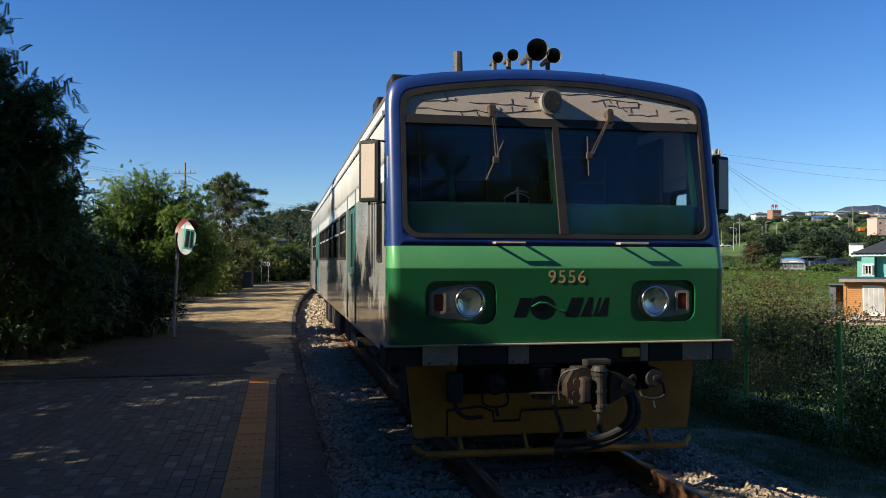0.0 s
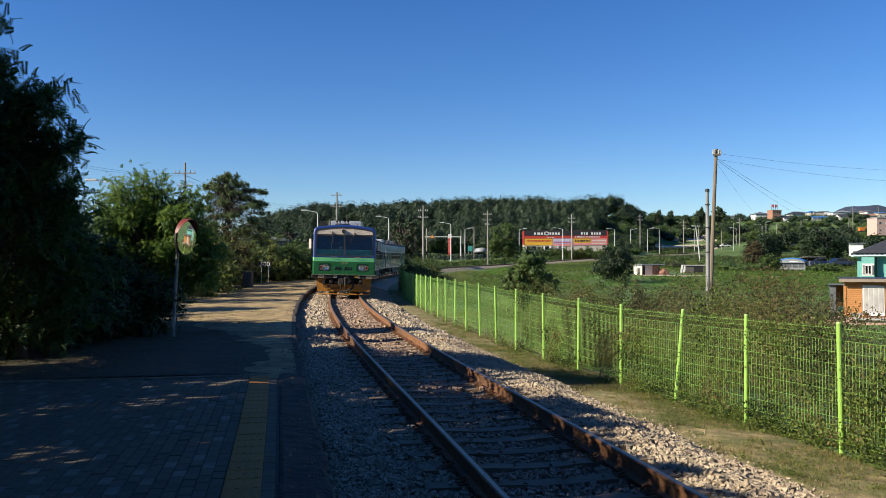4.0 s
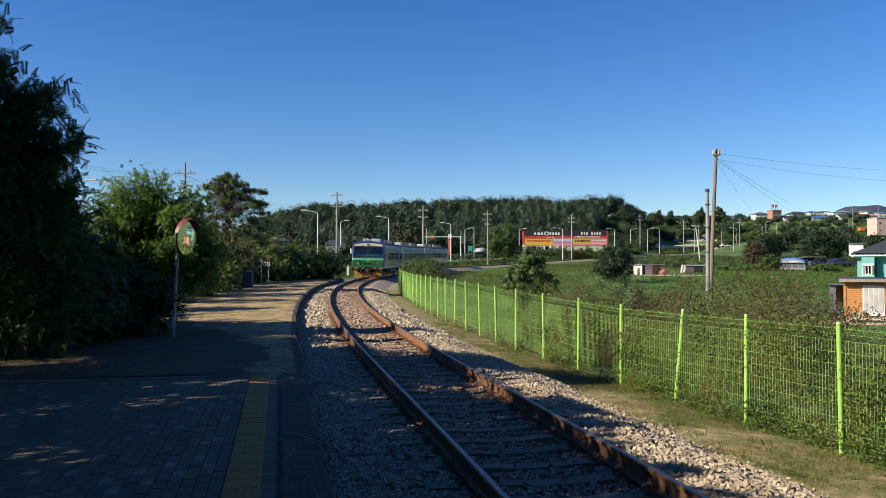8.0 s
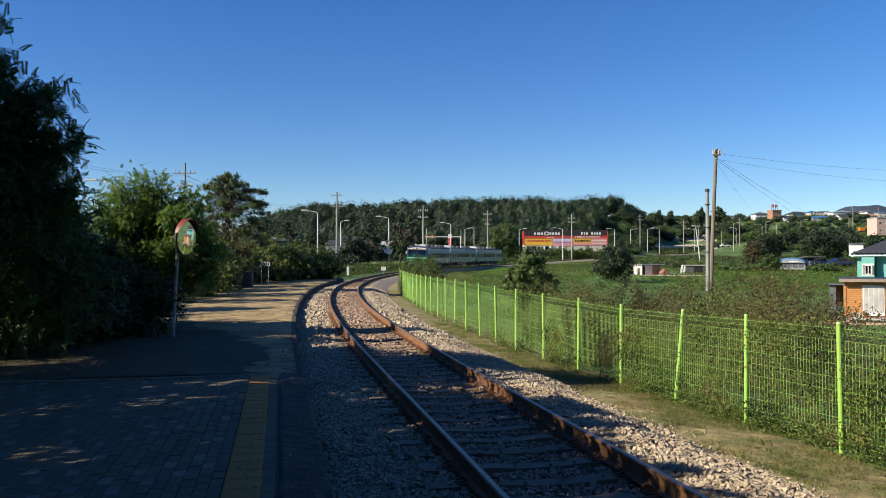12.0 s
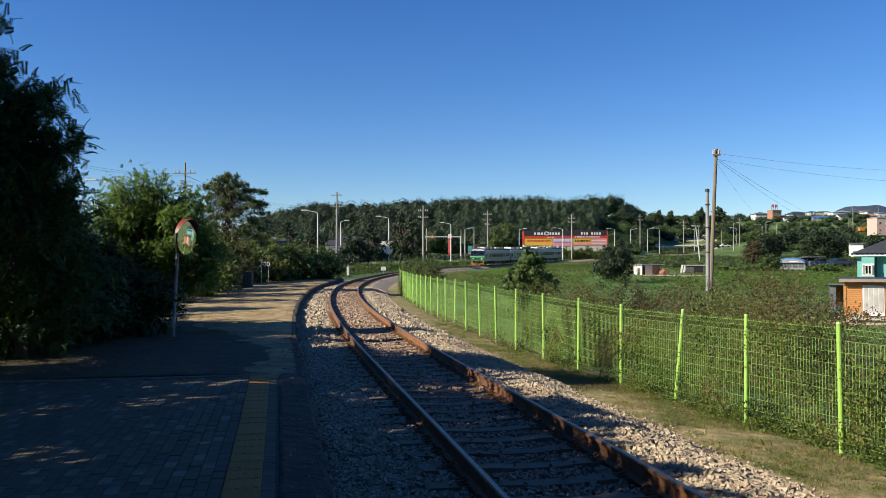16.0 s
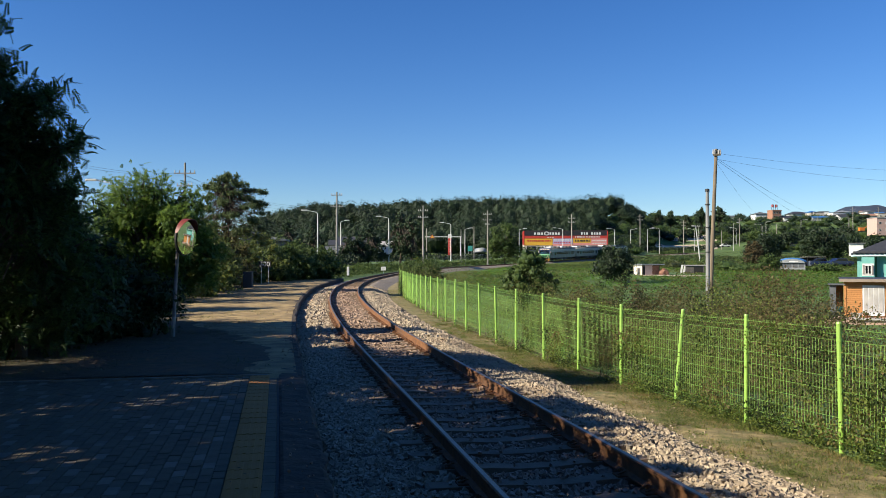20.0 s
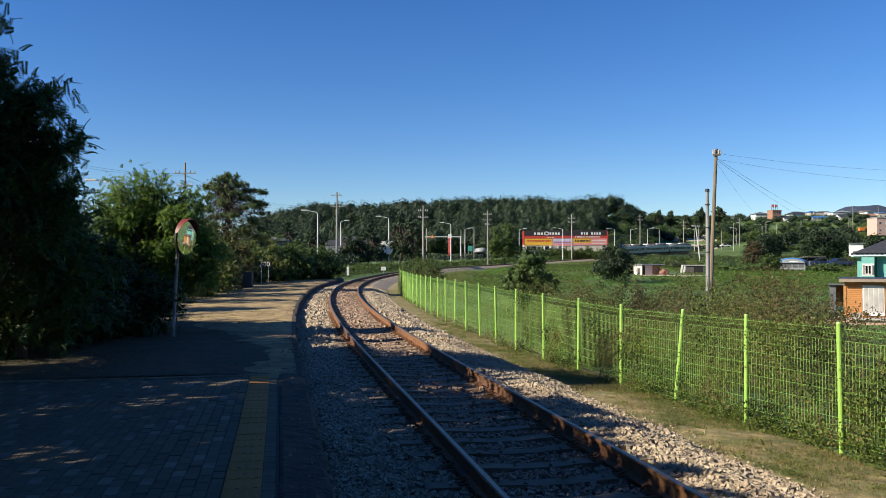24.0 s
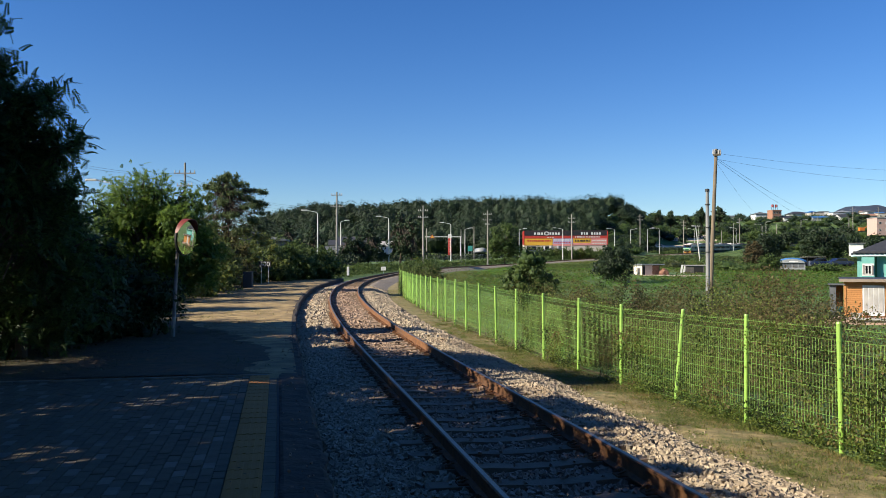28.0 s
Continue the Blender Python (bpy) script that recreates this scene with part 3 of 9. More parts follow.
litter = bulk("earth_strip", ev, ef, SHADE_LITTER, platform)
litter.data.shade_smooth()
tagged(litter, "earth and leaf litter under the trees, shade put into its dark colour")


def kerb_block(s0, s1, seed):
    """A length of rough cast kerb with worn, uneven edges."""
    n = max(6, int((s1 - s0) / 0.11)) if s0 < 16 else 8
    sec = [(-0.215, -0.10), (-0.205, -0.008), (-0.17, 0.004), (-0.06, 0.0), (0.06, 0.0), (0.16, 0.002), (0.20, -0.012), (0.215, -0.05), (0.21, -0.22), (0.23, -0.45)]
    v, f = along(np.linspace(s0, s1 - 0.004, n + 1), [(-2.27 + a, P_TOP + b) for a, b in sec])
    for i, q in enumerate(v):
        j = i % len(sec)
        a = noise.noise(Vector((q[0] * 3.1, q[1] * 3.1, j * 0.7 + seed)))
        b = noise.noise(Vector((q[0] * 9.0, q[1] * 9.0, j * 1.3)))
        q[0] += (0.034 * a + 0.022 * b) * (j > 4)
        q[2] += 0.014 * a + 0.012 * b - (0.06 * max(0, b) if j in (5, 6, 7) else 0)
    k = len(sec)
    quads_ = [tuple(q) for q in f[:, ::-1]]
    me = bpy.data.meshes.new("kerb_block")
    me.from_pydata([tuple(q) for q in v], [], quads_ + [tuple(range(k)), tuple(range(len(v) - 1, len(v) - 1 - k, -1))])
    me.materials.append(CONCRETE)
    return me


rng = np.random.default_rng(8)
s = -10.0
while s < 76:
    q = s + rng.uniform(2.2, 3.4)
    piece("kerb_block", kerb_block(s, q, 0), platform, Matrix.Identity(4))
    s = q

# ---- train ----
CAR_L, CAR_W = 20.9, 3.12
TRAIN_WHITE = surface("white_train_paint", (0.58, 0.58, 0.57), (0.71, 0.71, 0.69), 1.2, 0.42, 0.02, 20, patch=0.25, patch_scale=1.5, patch_tint=(0.42, 0.40, 0.36), coat=0.3, stretch=(1, 1, 0.35))
TRAIN_GREY = surface("grey_train_paint", (0.33, 0.33, 0.32), (0.45, 0.445, 0.43), 1.2, 0.2, 0.03, 20, patch=0.45, patch_scale=2.2, patch_tint=(0.28, 0.26, 0.23), coat=0.5, stretch=(1, 1, 0.35))
TRAIN_GREEN = surface("dark_green_train_paint", (0.009, 0.10, 0.034), (0.016, 0.135, 0.046), 1.5, 0.33, 0.03, 25, patch=0.25, patch_tint=(0.02, 0.10, 0.04), coat=0.2)
TRAIN_LIME = surface("light_green_train_paint", (0.09, 0.33, 0.13), (0.13, 0.40, 0.16), 1.5, 0.35, 0.03, 25, patch=0.2, patch_tint=(0.12, 0.36, 0.16), coat=0.2)
TRAIN_BLUE = surface("blue_train_paint", (0.009, 0.031, 0.15), (0.018, 0.054, 0.23), 1.5, 0.35, 0.03, 25, patch=0.2, patch_tint=(0.03, 0.06, 0.16), coat=0.2)
DOOR_TEAL = surface("dark_teal_door_paint", (0.02, 0.10, 0.09), (0.035, 0.15, 0.13), 1.5, 0.3, 0.03, 25, coat=0.2)
TRAIN_TEAL = surface("teal_train_paint", (0.05, 0.28, 0.24), (0.08, 0.36, 0.31), 1.5, 0.35, 0.03, 25, coat=0.2)
TRAIN_ROOF = surface("dirty_roof_paint", (0.07, 0.072, 0.074), (0.16, 0.16, 0.16), 1.2, 0.88, 0.1, 25, patch=0.4, patch_tint=(0.10, 0.09, 0.08))
TRAIN_YELLOW = surface("grimy_yellow_paint", (0.36, 0.15, 0.010), (0.55, 0.24, 0.02), 2.5, 0.6, 0.1, 30, patch=0.45, patch_scale=2, patch_tint=(0.13, 0.07, 0.02))
CRACKED = surface("cracked_cream_paint", (0.50, 0.42, 0.345), (0.64, 0.545, 0.45), 2.5, 0.7, 0.2, 30, patch=0.3, patch_tint=(0.40, 0.36, 0.30))
CRACK = surface("crack_in_paint", (0.05, 0.04, 0.03), (0.10, 0.08, 0.06), 9, 0.9, 0.1, 40)
CAB_DARK = surface("dark_cab_lining", (0.035, 0.042, 0.048), (0.07, 0.082, 0.092), 2, 0.8, 0.05, 30)
CAB_TEAL = surface("teal_cab_desk", (0.025, 0.15, 0.12), (0.045, 0.21, 0.17), 2, 0.7, 0.05, 30)
RUBBER = surface("window_rubber", (0.010, 0.008, 0.007), (0.026, 0.021, 0.018), 6, 0.65, 0.1, 40)
PANE = glassy("window_glass", (0.75, 0.82, 0.82))
DARK_PANE = surface("tinted_window_glass", (0.008, 0.009, 0.010), (0.014, 0.016, 0.018), 2, 0.16, 0.0, 10)
REFLECTOR = surface("lamp_reflector", (0.55, 0.55, 0.54), (0.75, 0.75, 0.73), 9, 0.3, 0.5, 30, metal=1.0)
LAMP_PLATE = surface("grey_lamp_plate", (0.20, 0.19, 0.175), (0.34, 0.325, 0.30), 5, 0.5, 0.1, 40, patch=0.4, patch_scale=6, patch_tint=(0.14, 0.12, 0.10))
CHROME = surface("chrome", (0.60, 0.59, 0.57), (0.80, 0.79, 0.77), 3, 0.16, 0.02, 30, metal=1.0)
LENS = glassy("lamp_lens", (1.0, 1.0, 1.0), 0.02)
RED_LENS = surface("red_lens", (0.09, 0.004, 0.008), (0.20, 0.008, 0.012), 9, 0.2, 0.05, 80)
STEEL = surface("grimy_grey_steel", (0.045, 0.042, 0.038), (0.15, 0.135, 0.12), 5, 0.6, 0.2, 40, patch=0.4, patch_scale=3, patch_tint=(0.10, 0.07, 0.045))
PALE_BLOCK = surface("pale_step_plate", (0.20, 0.16, 0.11), (0.40, 0.34, 0.25), 5, 0.7, 0.1, 30)
GOLD = surface("faded_gold_figures", (0.32, 0.24, 0.10), (0.46, 0.36, 0.17), 8, 0.6, 0.05, 40)
NAVY = surface("dark_navy_sign_paint", (0.002, 0.003, 0.008), (0.005, 0.007, 0.016), 4, 0.3, 0.02, 30)
HW = CAR_W / 2


def body_half(z):
    """Half the body's width at height z: upright sides, tight shoulders, a flat vault."""
    return float(np.interp(z, (3.25, 3.355, 3.438, 3.492, 3.537, 3.575, 3.604, 3.61), (HW, HW - 0.012, HW - 0.052, HW - 0.15, HW - 0.42, HW - 0.82, 0.35, 0.0)))


def section(z0=0.98, z1=3.61, n=14):
    """Body outline (x, z), closed, from the lower left edge round over the roof."""
    zs = [z0, 2.75] + [z1 - 0.36 + 0.36 * math.sin(k / n * math.pi / 2) for k in range(n)]
    left = [(-body_half(z), z) for z in zs]
    return left + [(0, z1)] + [(-x, z) for x, z in left[::-1]]


def shell(bm, y0, y1, z0, z1, x, t=0.03):
    """A skin panel on one side of the body."""
    box(bm, (x, (y0 + y1) / 2, (z0 + z1) / 2), (t, y1 - y0, z1 - z0))


def side_layout(front):
    """Openings along one side: kind, start, end."""
    if front:
        return [("cab_window", 0.62, 1.05), ("cab_door", 1.25, 1.95), ("door", 3.6, 4.75), ("window", 5.2, 6.6), ("window", 6.75, 8.15), ("window", 8.3, 9.7), ("window", 9.85, 11.25), ("window", 11.4, 12.8), ("window", 12.95, 14.35), ("door", 15.0, 16.15), ("window", 16.8, 17.9), ("window", 18.1, 19.2)]
    return [("window", 0.9, 2.0), ("door", 3.0, 4.15), ("window", 4.8, 6.2), ("window", 6.35, 7.75), ("window", 7.9, 9.3), ("window", 9.45, 10.85), ("window", 11.0, 12.4), ("window", 12.55, 13.95), ("door", 15.2, 16.35), ("window", 17.0, 18.1), ("window", 18.3, 19.4)]


def car_sides(car, front, L):
    for sx in (-1, 1):
        x = sx * (HW - 0.02)
        side = bmesh.new()
        lay = side_layout(front)
        y = 0.22 if front else 0.25
        shell(side, y, L - 0.25, 0.98, 1.62, x, 0.04)
        band = bmesh.new()
        shell(band, y, L - 0.25, 2.58, 2.80, x, 0.04)
        part("cant_rail", band, TRAIN_WHITE, car, "white upper side")
        edge = y
        for kind, a, b in lay:
            lo = {"window": 1.82, "cab_window": 1.78, "cab_door": 1.62, "door": 1.62}[kind]
            shell(side, edge, a, 1.62, 2.58, x, 0.04)
            if lo > 1.62:
                shell(side, a, b, 1.62, lo, x, 0.04)
            edge = b
        shell(side, edge, L - 0.25, 1.62, 2.58, x, 0.04)
        part("side_wall", side, TRAIN_GREY, car)
        for kind, a, b in lay:
            lo = {"window": 1.82, "cab_window": 1.78, "cab_door": 1.62, "door": 1.62}[kind]
            if kind in ("window", "cab_window"):
                fr = bmesh.new()
                frame_ring(fr, rounded(a, b, lo, 2.58, 0.08), rounded(a + 0.045, b - 0.045, lo + 0.045, 2.535, 0.06), x - 0.026, x + 0.026)
                for q in fr.verts:
                    q.co = Vector((q.co.y, q.co.x, q.co.z))
                w = part("window_frame", fr, RUBBER, car)
                gl = bmesh.new()
                box(gl, (x - sx * 0.008, (a + b) / 2, (lo + 2.58) / 2), (0.008, b - a - 0.08, 2.50 - lo))
                part("pane", gl, PANE if kind == "cab_window" else DARK_PANE, w)
                if kind == "window":
                    bar = bmesh.new()
                    box(bar, (x, (a + b) / 2, 2.28), (0.03, b - a - 0.06, 0.03))
                    part("sash_bar", bar, GALV, w)
            else:
                d = bmesh.new()
                box(d, (x - sx * 0.02, (a + b) / 2, 1.34), (0.03, b - a - 0.03, 0.72), 0.008)
                box(d, (x - sx * 0.02, (a + b) / 2, 2.54), (0.03, b - a - 0.03, 0.10))
                for q in (a + 0.06, (a + b) / 2, b - 0.06):
                    box(d, (x - sx * 0.02, q, 2.1), (0.03, 0.12, 0.80))
                door = part("door", d, DOOR_TEAL if kind == "door" else TRAIN_GREY, car, "teal passenger door" if kind == "door" else "")
                gl = bmesh.new()
                for q in ((a + 0.12, (a + b) / 2 - 0.06), ((a + b) / 2 + 0.06, b - 0.12)):
                    box(gl, (x - sx * 0.022, sum(q) / 2, 2.1), (0.008, q[1] - q[0], 0.80))
                part("pane", gl, DARK_PANE, door)
                st = bmesh.new()
                box(st, (sx * (HW - 0.12), (a + b) / 2, 0.86), (0.2, b - a, 0.05), 0.01)
                part("step", st, DARK_STEEL, car)
        gut = bmesh.new()
        box(gut, (sx * (HW + 0.012), (L + 0.2) / 2, 3.23), (0.03, L - 0.6, 0.03))
        part("gutter", gut, TRAIN_WHITE, car)
        for kind, a, b in lay:
            if kind == "door":
                for q in (a - 0.09, b + 0.09):
                    drip = bmesh.new()
                    box(drip, (sx * (HW + 0.003), q, 1.9), (0.012, 0.10, 1.75))
                    part("door_stripe", drip, TRAIN_TEAL, car, "teal stripe beside a door")


def car_roof(car, front, L):
    bm = bmesh.new()
    out = [p for p in section() if p[1] >= 2.75 - 1e-6]
    y0 = 0.42 if front else 0.25
    prism(bm, [p for p in out if p[1] > 3.3], y0, L - 0.25)
    part("roof", bm, TRAIN_ROOF, car, "dirty grey vaulted roof", True)
    for sx in (-1, 1):
        edge = [p for p in out if p[0] * sx > 0 and p[1] < 3.36]
        edge = sorted(edge, key=lambda p: p[1])
        sh = bmesh.new()
        prism(sh, edge + [(x * 0.96, z - 0.03) for x, z in edge[::-1]], y0, L - 0.25)
        part("roof_shoulder", sh, TRAIN_WHITE, car, "white curved shoulder of the roof", True)
    n = 0
    for a in (3.2, 6.1, 9.0, 11.9, 14.8, 17.6):
        u = bmesh.new()
        wide = 1.5 if n % 2 else 1.7
        box(u, (0, a, 3.72), (wide, 1.35, 0.34), 0.07)
        for k in range(5):
            box(u, (0, a - 0.5 + 0.25 * k, 3.90), (wide * 0.82, 0.06, 0.03))
        part("roof_unit", u, STEEL if n % 3 else GALV, car, "ventilation box on the roof")
        n += 1


def bogie(car, y):
    fr = bmesh.new()
    for sx in (-1, 1):
        tube(fr, [(sx * 0.98, y - 1.55, 0.52), (sx * 0.98, y - 0.6, 0.62), (sx * 0.98, y, 0.48), (sx * 0.98, y + 0.6, 0.62), (sx * 0.98, y + 1.55, 0.52)], 0.10, 6)
        for q in (-1.05, 1.05):
            box(fr, (sx * 1.0, y + q, 0.46), (0.2, 0.34, 0.3), 0.03)
            for k in range(4):
                rod(fr, (sx * 1.0, y + q + 0.25, 0.5 + 0.06 * k), (sx * 1.0, y + q + 0.25, 0.54 + 0.06 * k), 0.09, n=8)
    box(fr, (0, y, 0.55), (2.0, 0.5, 0.25), 0.04)
    b = part("bogie", fr, DARK_STEEL, car)
    for q in (-1.05, 1.05):
        ax = bmesh.new()
        rod(ax, (-0.8, y + q, 0.43), (0.8, y + q, 0.43), 0.07, n=8)
        part("axle", ax, DARK_STEEL, b)
        for sx in (-1, 1):
            w = bmesh.new()
            rod(w, (sx * 0.685, y + q, 0.43), (sx * 0.715, y + q, 0.43), 0.46, n=28)
            rod(w, (sx * 0.715, y + q, 0.43), (sx * 0.82, y + q, 0.43), 0.43, 0.425, n=28)
            part("wheel", w, STEEL, b)


def under_floor(car, front, L):
    bm = bmesh.new()
    box(bm, (0, L / 2 + (0.3 if front else 0), 0.97), (CAR_W - 0.1, L - 1.0, 0.10))
    part("floor_frame", bm, DARK_STEEL, car)
    rng = np.random.default_rng(3)
    y = 5.4
    for w in (1.6, 1.1, 2.0, 1.3, 1.5):
        for sx in (-1, 1):
            b = bmesh.new()
            h = rng.uniform(0.42, 0.58)
            box(b, (sx * (0.95 + rng.uniform(0, 0.15)), y + w / 2, 0.93 - h / 2), (0.75, w - 0.2, h), 0.03)
            part("equipment_box", b, DARK_STEEL if rng.uniform() < 0.6 else STEEL, car)
        y += w + 0.25
    bogie(car, 3.0)
    bogie(car, L - 3.0)
    for yy in ((L - 0.15,) if front else (0.15, L - 0.15)):
        g = bmesh.new()
        box(g, (0, yy, 2.0), (1.1, 0.5, 2.0), 0.04)
        part("gangway", g, BLACK, car, "black gangway bellows")
        e = bmesh.new()
        prism(e, section(1.0, 3.58), yy - (0.12 if yy > 1 else -0.12), yy - (0.10 if yy > 1 else -0.10))
        part("end_wall", e, TRAIN_GREY, car)
        c = bmesh.new()
        rod(c, (0, yy - 0.6, 0.86), (0, yy + 0.35 * (1 if yy > 1 else -1), 0.86), 0.11, n=10)
        part("coupling", c, STEEL, car)


def face_y(z):
    """How far the front leans back at height z."""
    return float(np.interp(z, (0.98, 1.74, 1.96, 3.55, 3.62), (0.03, 0.0, 0.05, 0.31, 0.37)))


def face(bm, outline, off=0.0, depth=0.03, hole=None):
    """A slab on the slanting front, outline in (x, z); off: metres it stands proud."""
    def place(pts, o):
        return [bm.verts.new((x, face_y(z) - o, z)) for x, z in pts]
    fs = []
    if hole is None:
        a, b = place(outline, off), place(outline, off - depth)
        fs += [bm.faces.new(a), bm.faces.new(b[::-1])]
        for i in range(len(a)):
            j = (i + 1) % len(a)
            fs.append(bm.faces.new((a[i], b[i], b[j], a[j])))
    else:
        v = [place(outline, off), place(hole, off), place(hole, off - depth), place(outline, off - depth)]
        n = len(outline)
        for i in range(n):
            j = (i + 1) % n
            for k in range(4):
                fs.append(bm.faces.new((v[k][i], v[k][j], v[(k + 1) % 4][j], v[(k + 1) % 4][i])))
    bmesh.ops.recalc_face_normals(bm, faces=fs)


LOOSE = ((0, -0.36), (0.012, -0.255), (0.052, -0.172), (0.15, -0.118), (0.42, -0.073), (0.82, -0.035))
TIGHT = ((0, -0.27), (0.006, -0.205), (0.03, -0.155), (0.10, -0.115), (0.36, -0.072), (0.80, -0.026))


def head_outline(inset, z0, z1, low_round=0.001, corner=LOOSE):
    """Front outline: straight sides, rounded upper corners under a vaulted roof line."""
    w = HW - inset
    k = low_round
    curve = bend([(-w + a, z1 + b, 0) for a, b in corner] + [(-0.35, z1 - 0.006, 0), (0, z1, 0)], 3)
    top = [(q.x, q.y) for q in curve]
    pts = [(-w + k * (1 - math.sin(a)), z0 + k * (1 - math.cos(a)) + 0.0002 * a) for a in np.linspace(0, math.pi / 2, 7)] + top
    return pts + [(-x, z) for x, z in pts[-2::-1]]


def lettering(name, text, size, material, parent, m, depth=0.004, spacing=1.0):
    cu = bpy.data.curves.new(name, "FONT")
    cu.body, cu.size, cu.extrude, cu.align_x, cu.align_y = text, size, depth, "CENTER", "CENTER"
    cu.space_character = spacing
    tmp = bpy.data.objects.new(name, cu)
    me = bpy.data.meshes.new_from_object(tmp)
    bpy.data.objects.remove(tmp)
    bpy.data.curves.remove(cu)
    me.materials.clear()
    me.materials.append(material)
    ob = new(name, me)
    ob.parent = parent
    ob.matrix_basis = m
    return ob


def nose_band(bm, zs, n=8, back=0.34, front=True):
    """Skin of the nose between heights, with rounded vertical corners."""
    rows = []
    for z in zs:
        y = face_y(z)
        pts = [(-HW, back), (-HW, y + 0.10)]
        pts += [(-HW + 0.09 * (1 - math.cos(k / n * math.pi / 2)), y + 0.09 * (1 - math.sin(k / n * math.pi / 2))) for k in range(n + 1)]
        pts += [(-x, q) for x, q in pts[::-1]]
        rows.append([bm.verts.new((x, q, z)) for x, q in pts])
    for a, b in zip(rows, rows[1:]):
        for i in range(len(a) - 1):
            if front is True or (i < len(a) // 2 - 1 if front < 0 else i > len(a) // 2 - 1):
                bm.faces.new((a[i], a[i + 1], b[i + 1], b[i]))
    for v in [v for v in bm.verts if not v.link_faces]:
        bm.verts.remove(v)
    bmesh.ops.recalc_face_normals(bm, faces=bm.faces)


POCKET = 0.05


def pocket_outline(sx):
    lo, hi = sorted((sx * 0.625, sx * 1.255))
    return rounded(lo, hi, 1.262, 1.618, 0.10, 6)


def pierced_front(bm, z0, z1):
    """The flat front plate with an opening for each lamp pocket."""
    w = HW - 0.09
    es = []
    for loop in ([(-w, z0), (w, z0), (w, z1), (-w, z1)], pocket_outline(-1), pocket_outline(1)):
        vs = [bm.verts.new((x, face_y(z), z)) for x, z in loop]
        es += [bm.edges.new((vs[i], vs[(i + 1) % len(vs)])) for i in range(len(vs))]
    bmesh.ops.triangle_fill(bm, use_beauty=True, use_dissolve=False, edges=es)
    bmesh.ops.recalc_face_normals(bm, faces=bm.faces)


def head_lamp(car, sx):
    rim = bmesh.new()
    hole = pocket_outline(sx)
    a = [rim.verts.new((x, face_y(z), z)) for x, z in hole]
    b = [rim.verts.new((x, face_y(z) + POCKET, z)) for x, z in hole]
    for i in range(len(a)):
        rim.faces.new((a[i], a[(i + 1) % len(a)], b[(i + 1) % len(a)], b[i]))
    rim.faces.new(b)
    bmesh.ops.recalc_face_normals(rim, faces=rim.faces)
    lamp = part("headlamp_recess", rim, TRAIN_GREEN, car)
    pl = bmesh.new()
    c = sx * 0.862
    pts = [(c + 0.155 * math.cos(radians(a)), 1.44 + 0.15 * math.sin(radians(a))) for a in range(-80, 281, 20) if math.cos(radians(a)) * sx < 0.45]
    pts = sorted(pts, key=lambda p: math.atan2(p[1] - 1.44, (p[0] - c) * -sx))
    far = [(sx * 1.125, 1.56), (sx * 1.215, 1.52), (sx * 1.215, 1.34), (sx * 1.125, 1.315)]
    face(pl, pts + far, 0.014 - POCKET, 0.012)
    part("lamp_plate", pl, LAMP_PLATE, lamp, "grey lamp plate")
    ch = bmesh.new()
    y = face_y(1.44) + POCKET - 0.012
    bowl = bmesh.new()

    def turned(bm_, ring, flat_end):
        prev = None
        for r, d in ring:
            cur = [bm_.verts.new((c + r * math.cos(a * math.tau / 32), y + d, 1.44 + r * math.sin(a * math.tau / 32))) for a in range(32)]
            if prev:
                for a in range(32):
                    bm_.faces.new((prev[a], prev[(a + 1) % 32], cur[(a + 1) % 32], cur[a]))
            prev = cur
        if flat_end:
            bm_.faces.new(prev)
    turned(ch, ((0.134, 0.0), (0.134, -0.035), (0.126, -0.046), (0.116, -0.042), (0.108, -0.030), (0.106, -0.014)), False)
    part("headlamp_ring", ch, CHROME, lamp, "chrome headlamp ring", True)
    turned(bowl, ((0.106, -0.024), (0.096, -0.019), (0.078, -0.012), (0.055, -0.006), (0.028, -0.003), (0.012, -0.002)), True)
    rod(bowl, (c, y - 0.002, 1.44), (c, y - 0.022, 1.44), 0.014, 0.010, n=8)
    part("headlamp_reflector", bowl, REFLECTOR, lamp, "bright headlamp reflector")
    ln = bmesh.new()
    rod(ln, (c, y - 0.030, 1.44), (c, y - 0.024, 1.44), 0.106, n=24)
    part("lens", ln, LENS, lamp)
    fr = bmesh.new()
    cx = sx * 1.135
    face(fr, rounded(cx - 0.065, cx + 0.065, 1.35, 1.53, 0.03), 0.034 - POCKET, 0.022, rounded(cx - 0.045, cx + 0.045, 1.37, 1.51, 0.02))
    part("tail_lamp_frame", fr, PALE_BLOCK, lamp)
    rd = bmesh.new()
    box(rd, (cx, y - 0.008, 1.44), (0.085, 0.02, 0.135), 0.004)
    part("tail_lamp", rd, RED_LENS, lamp, "red tail lamp")


WIPER = surface("rusty_wiper_steel", (0.03, 0.022, 0.016), (0.12, 0.085, 0.06), 20, 0.7, 0.2, 60)


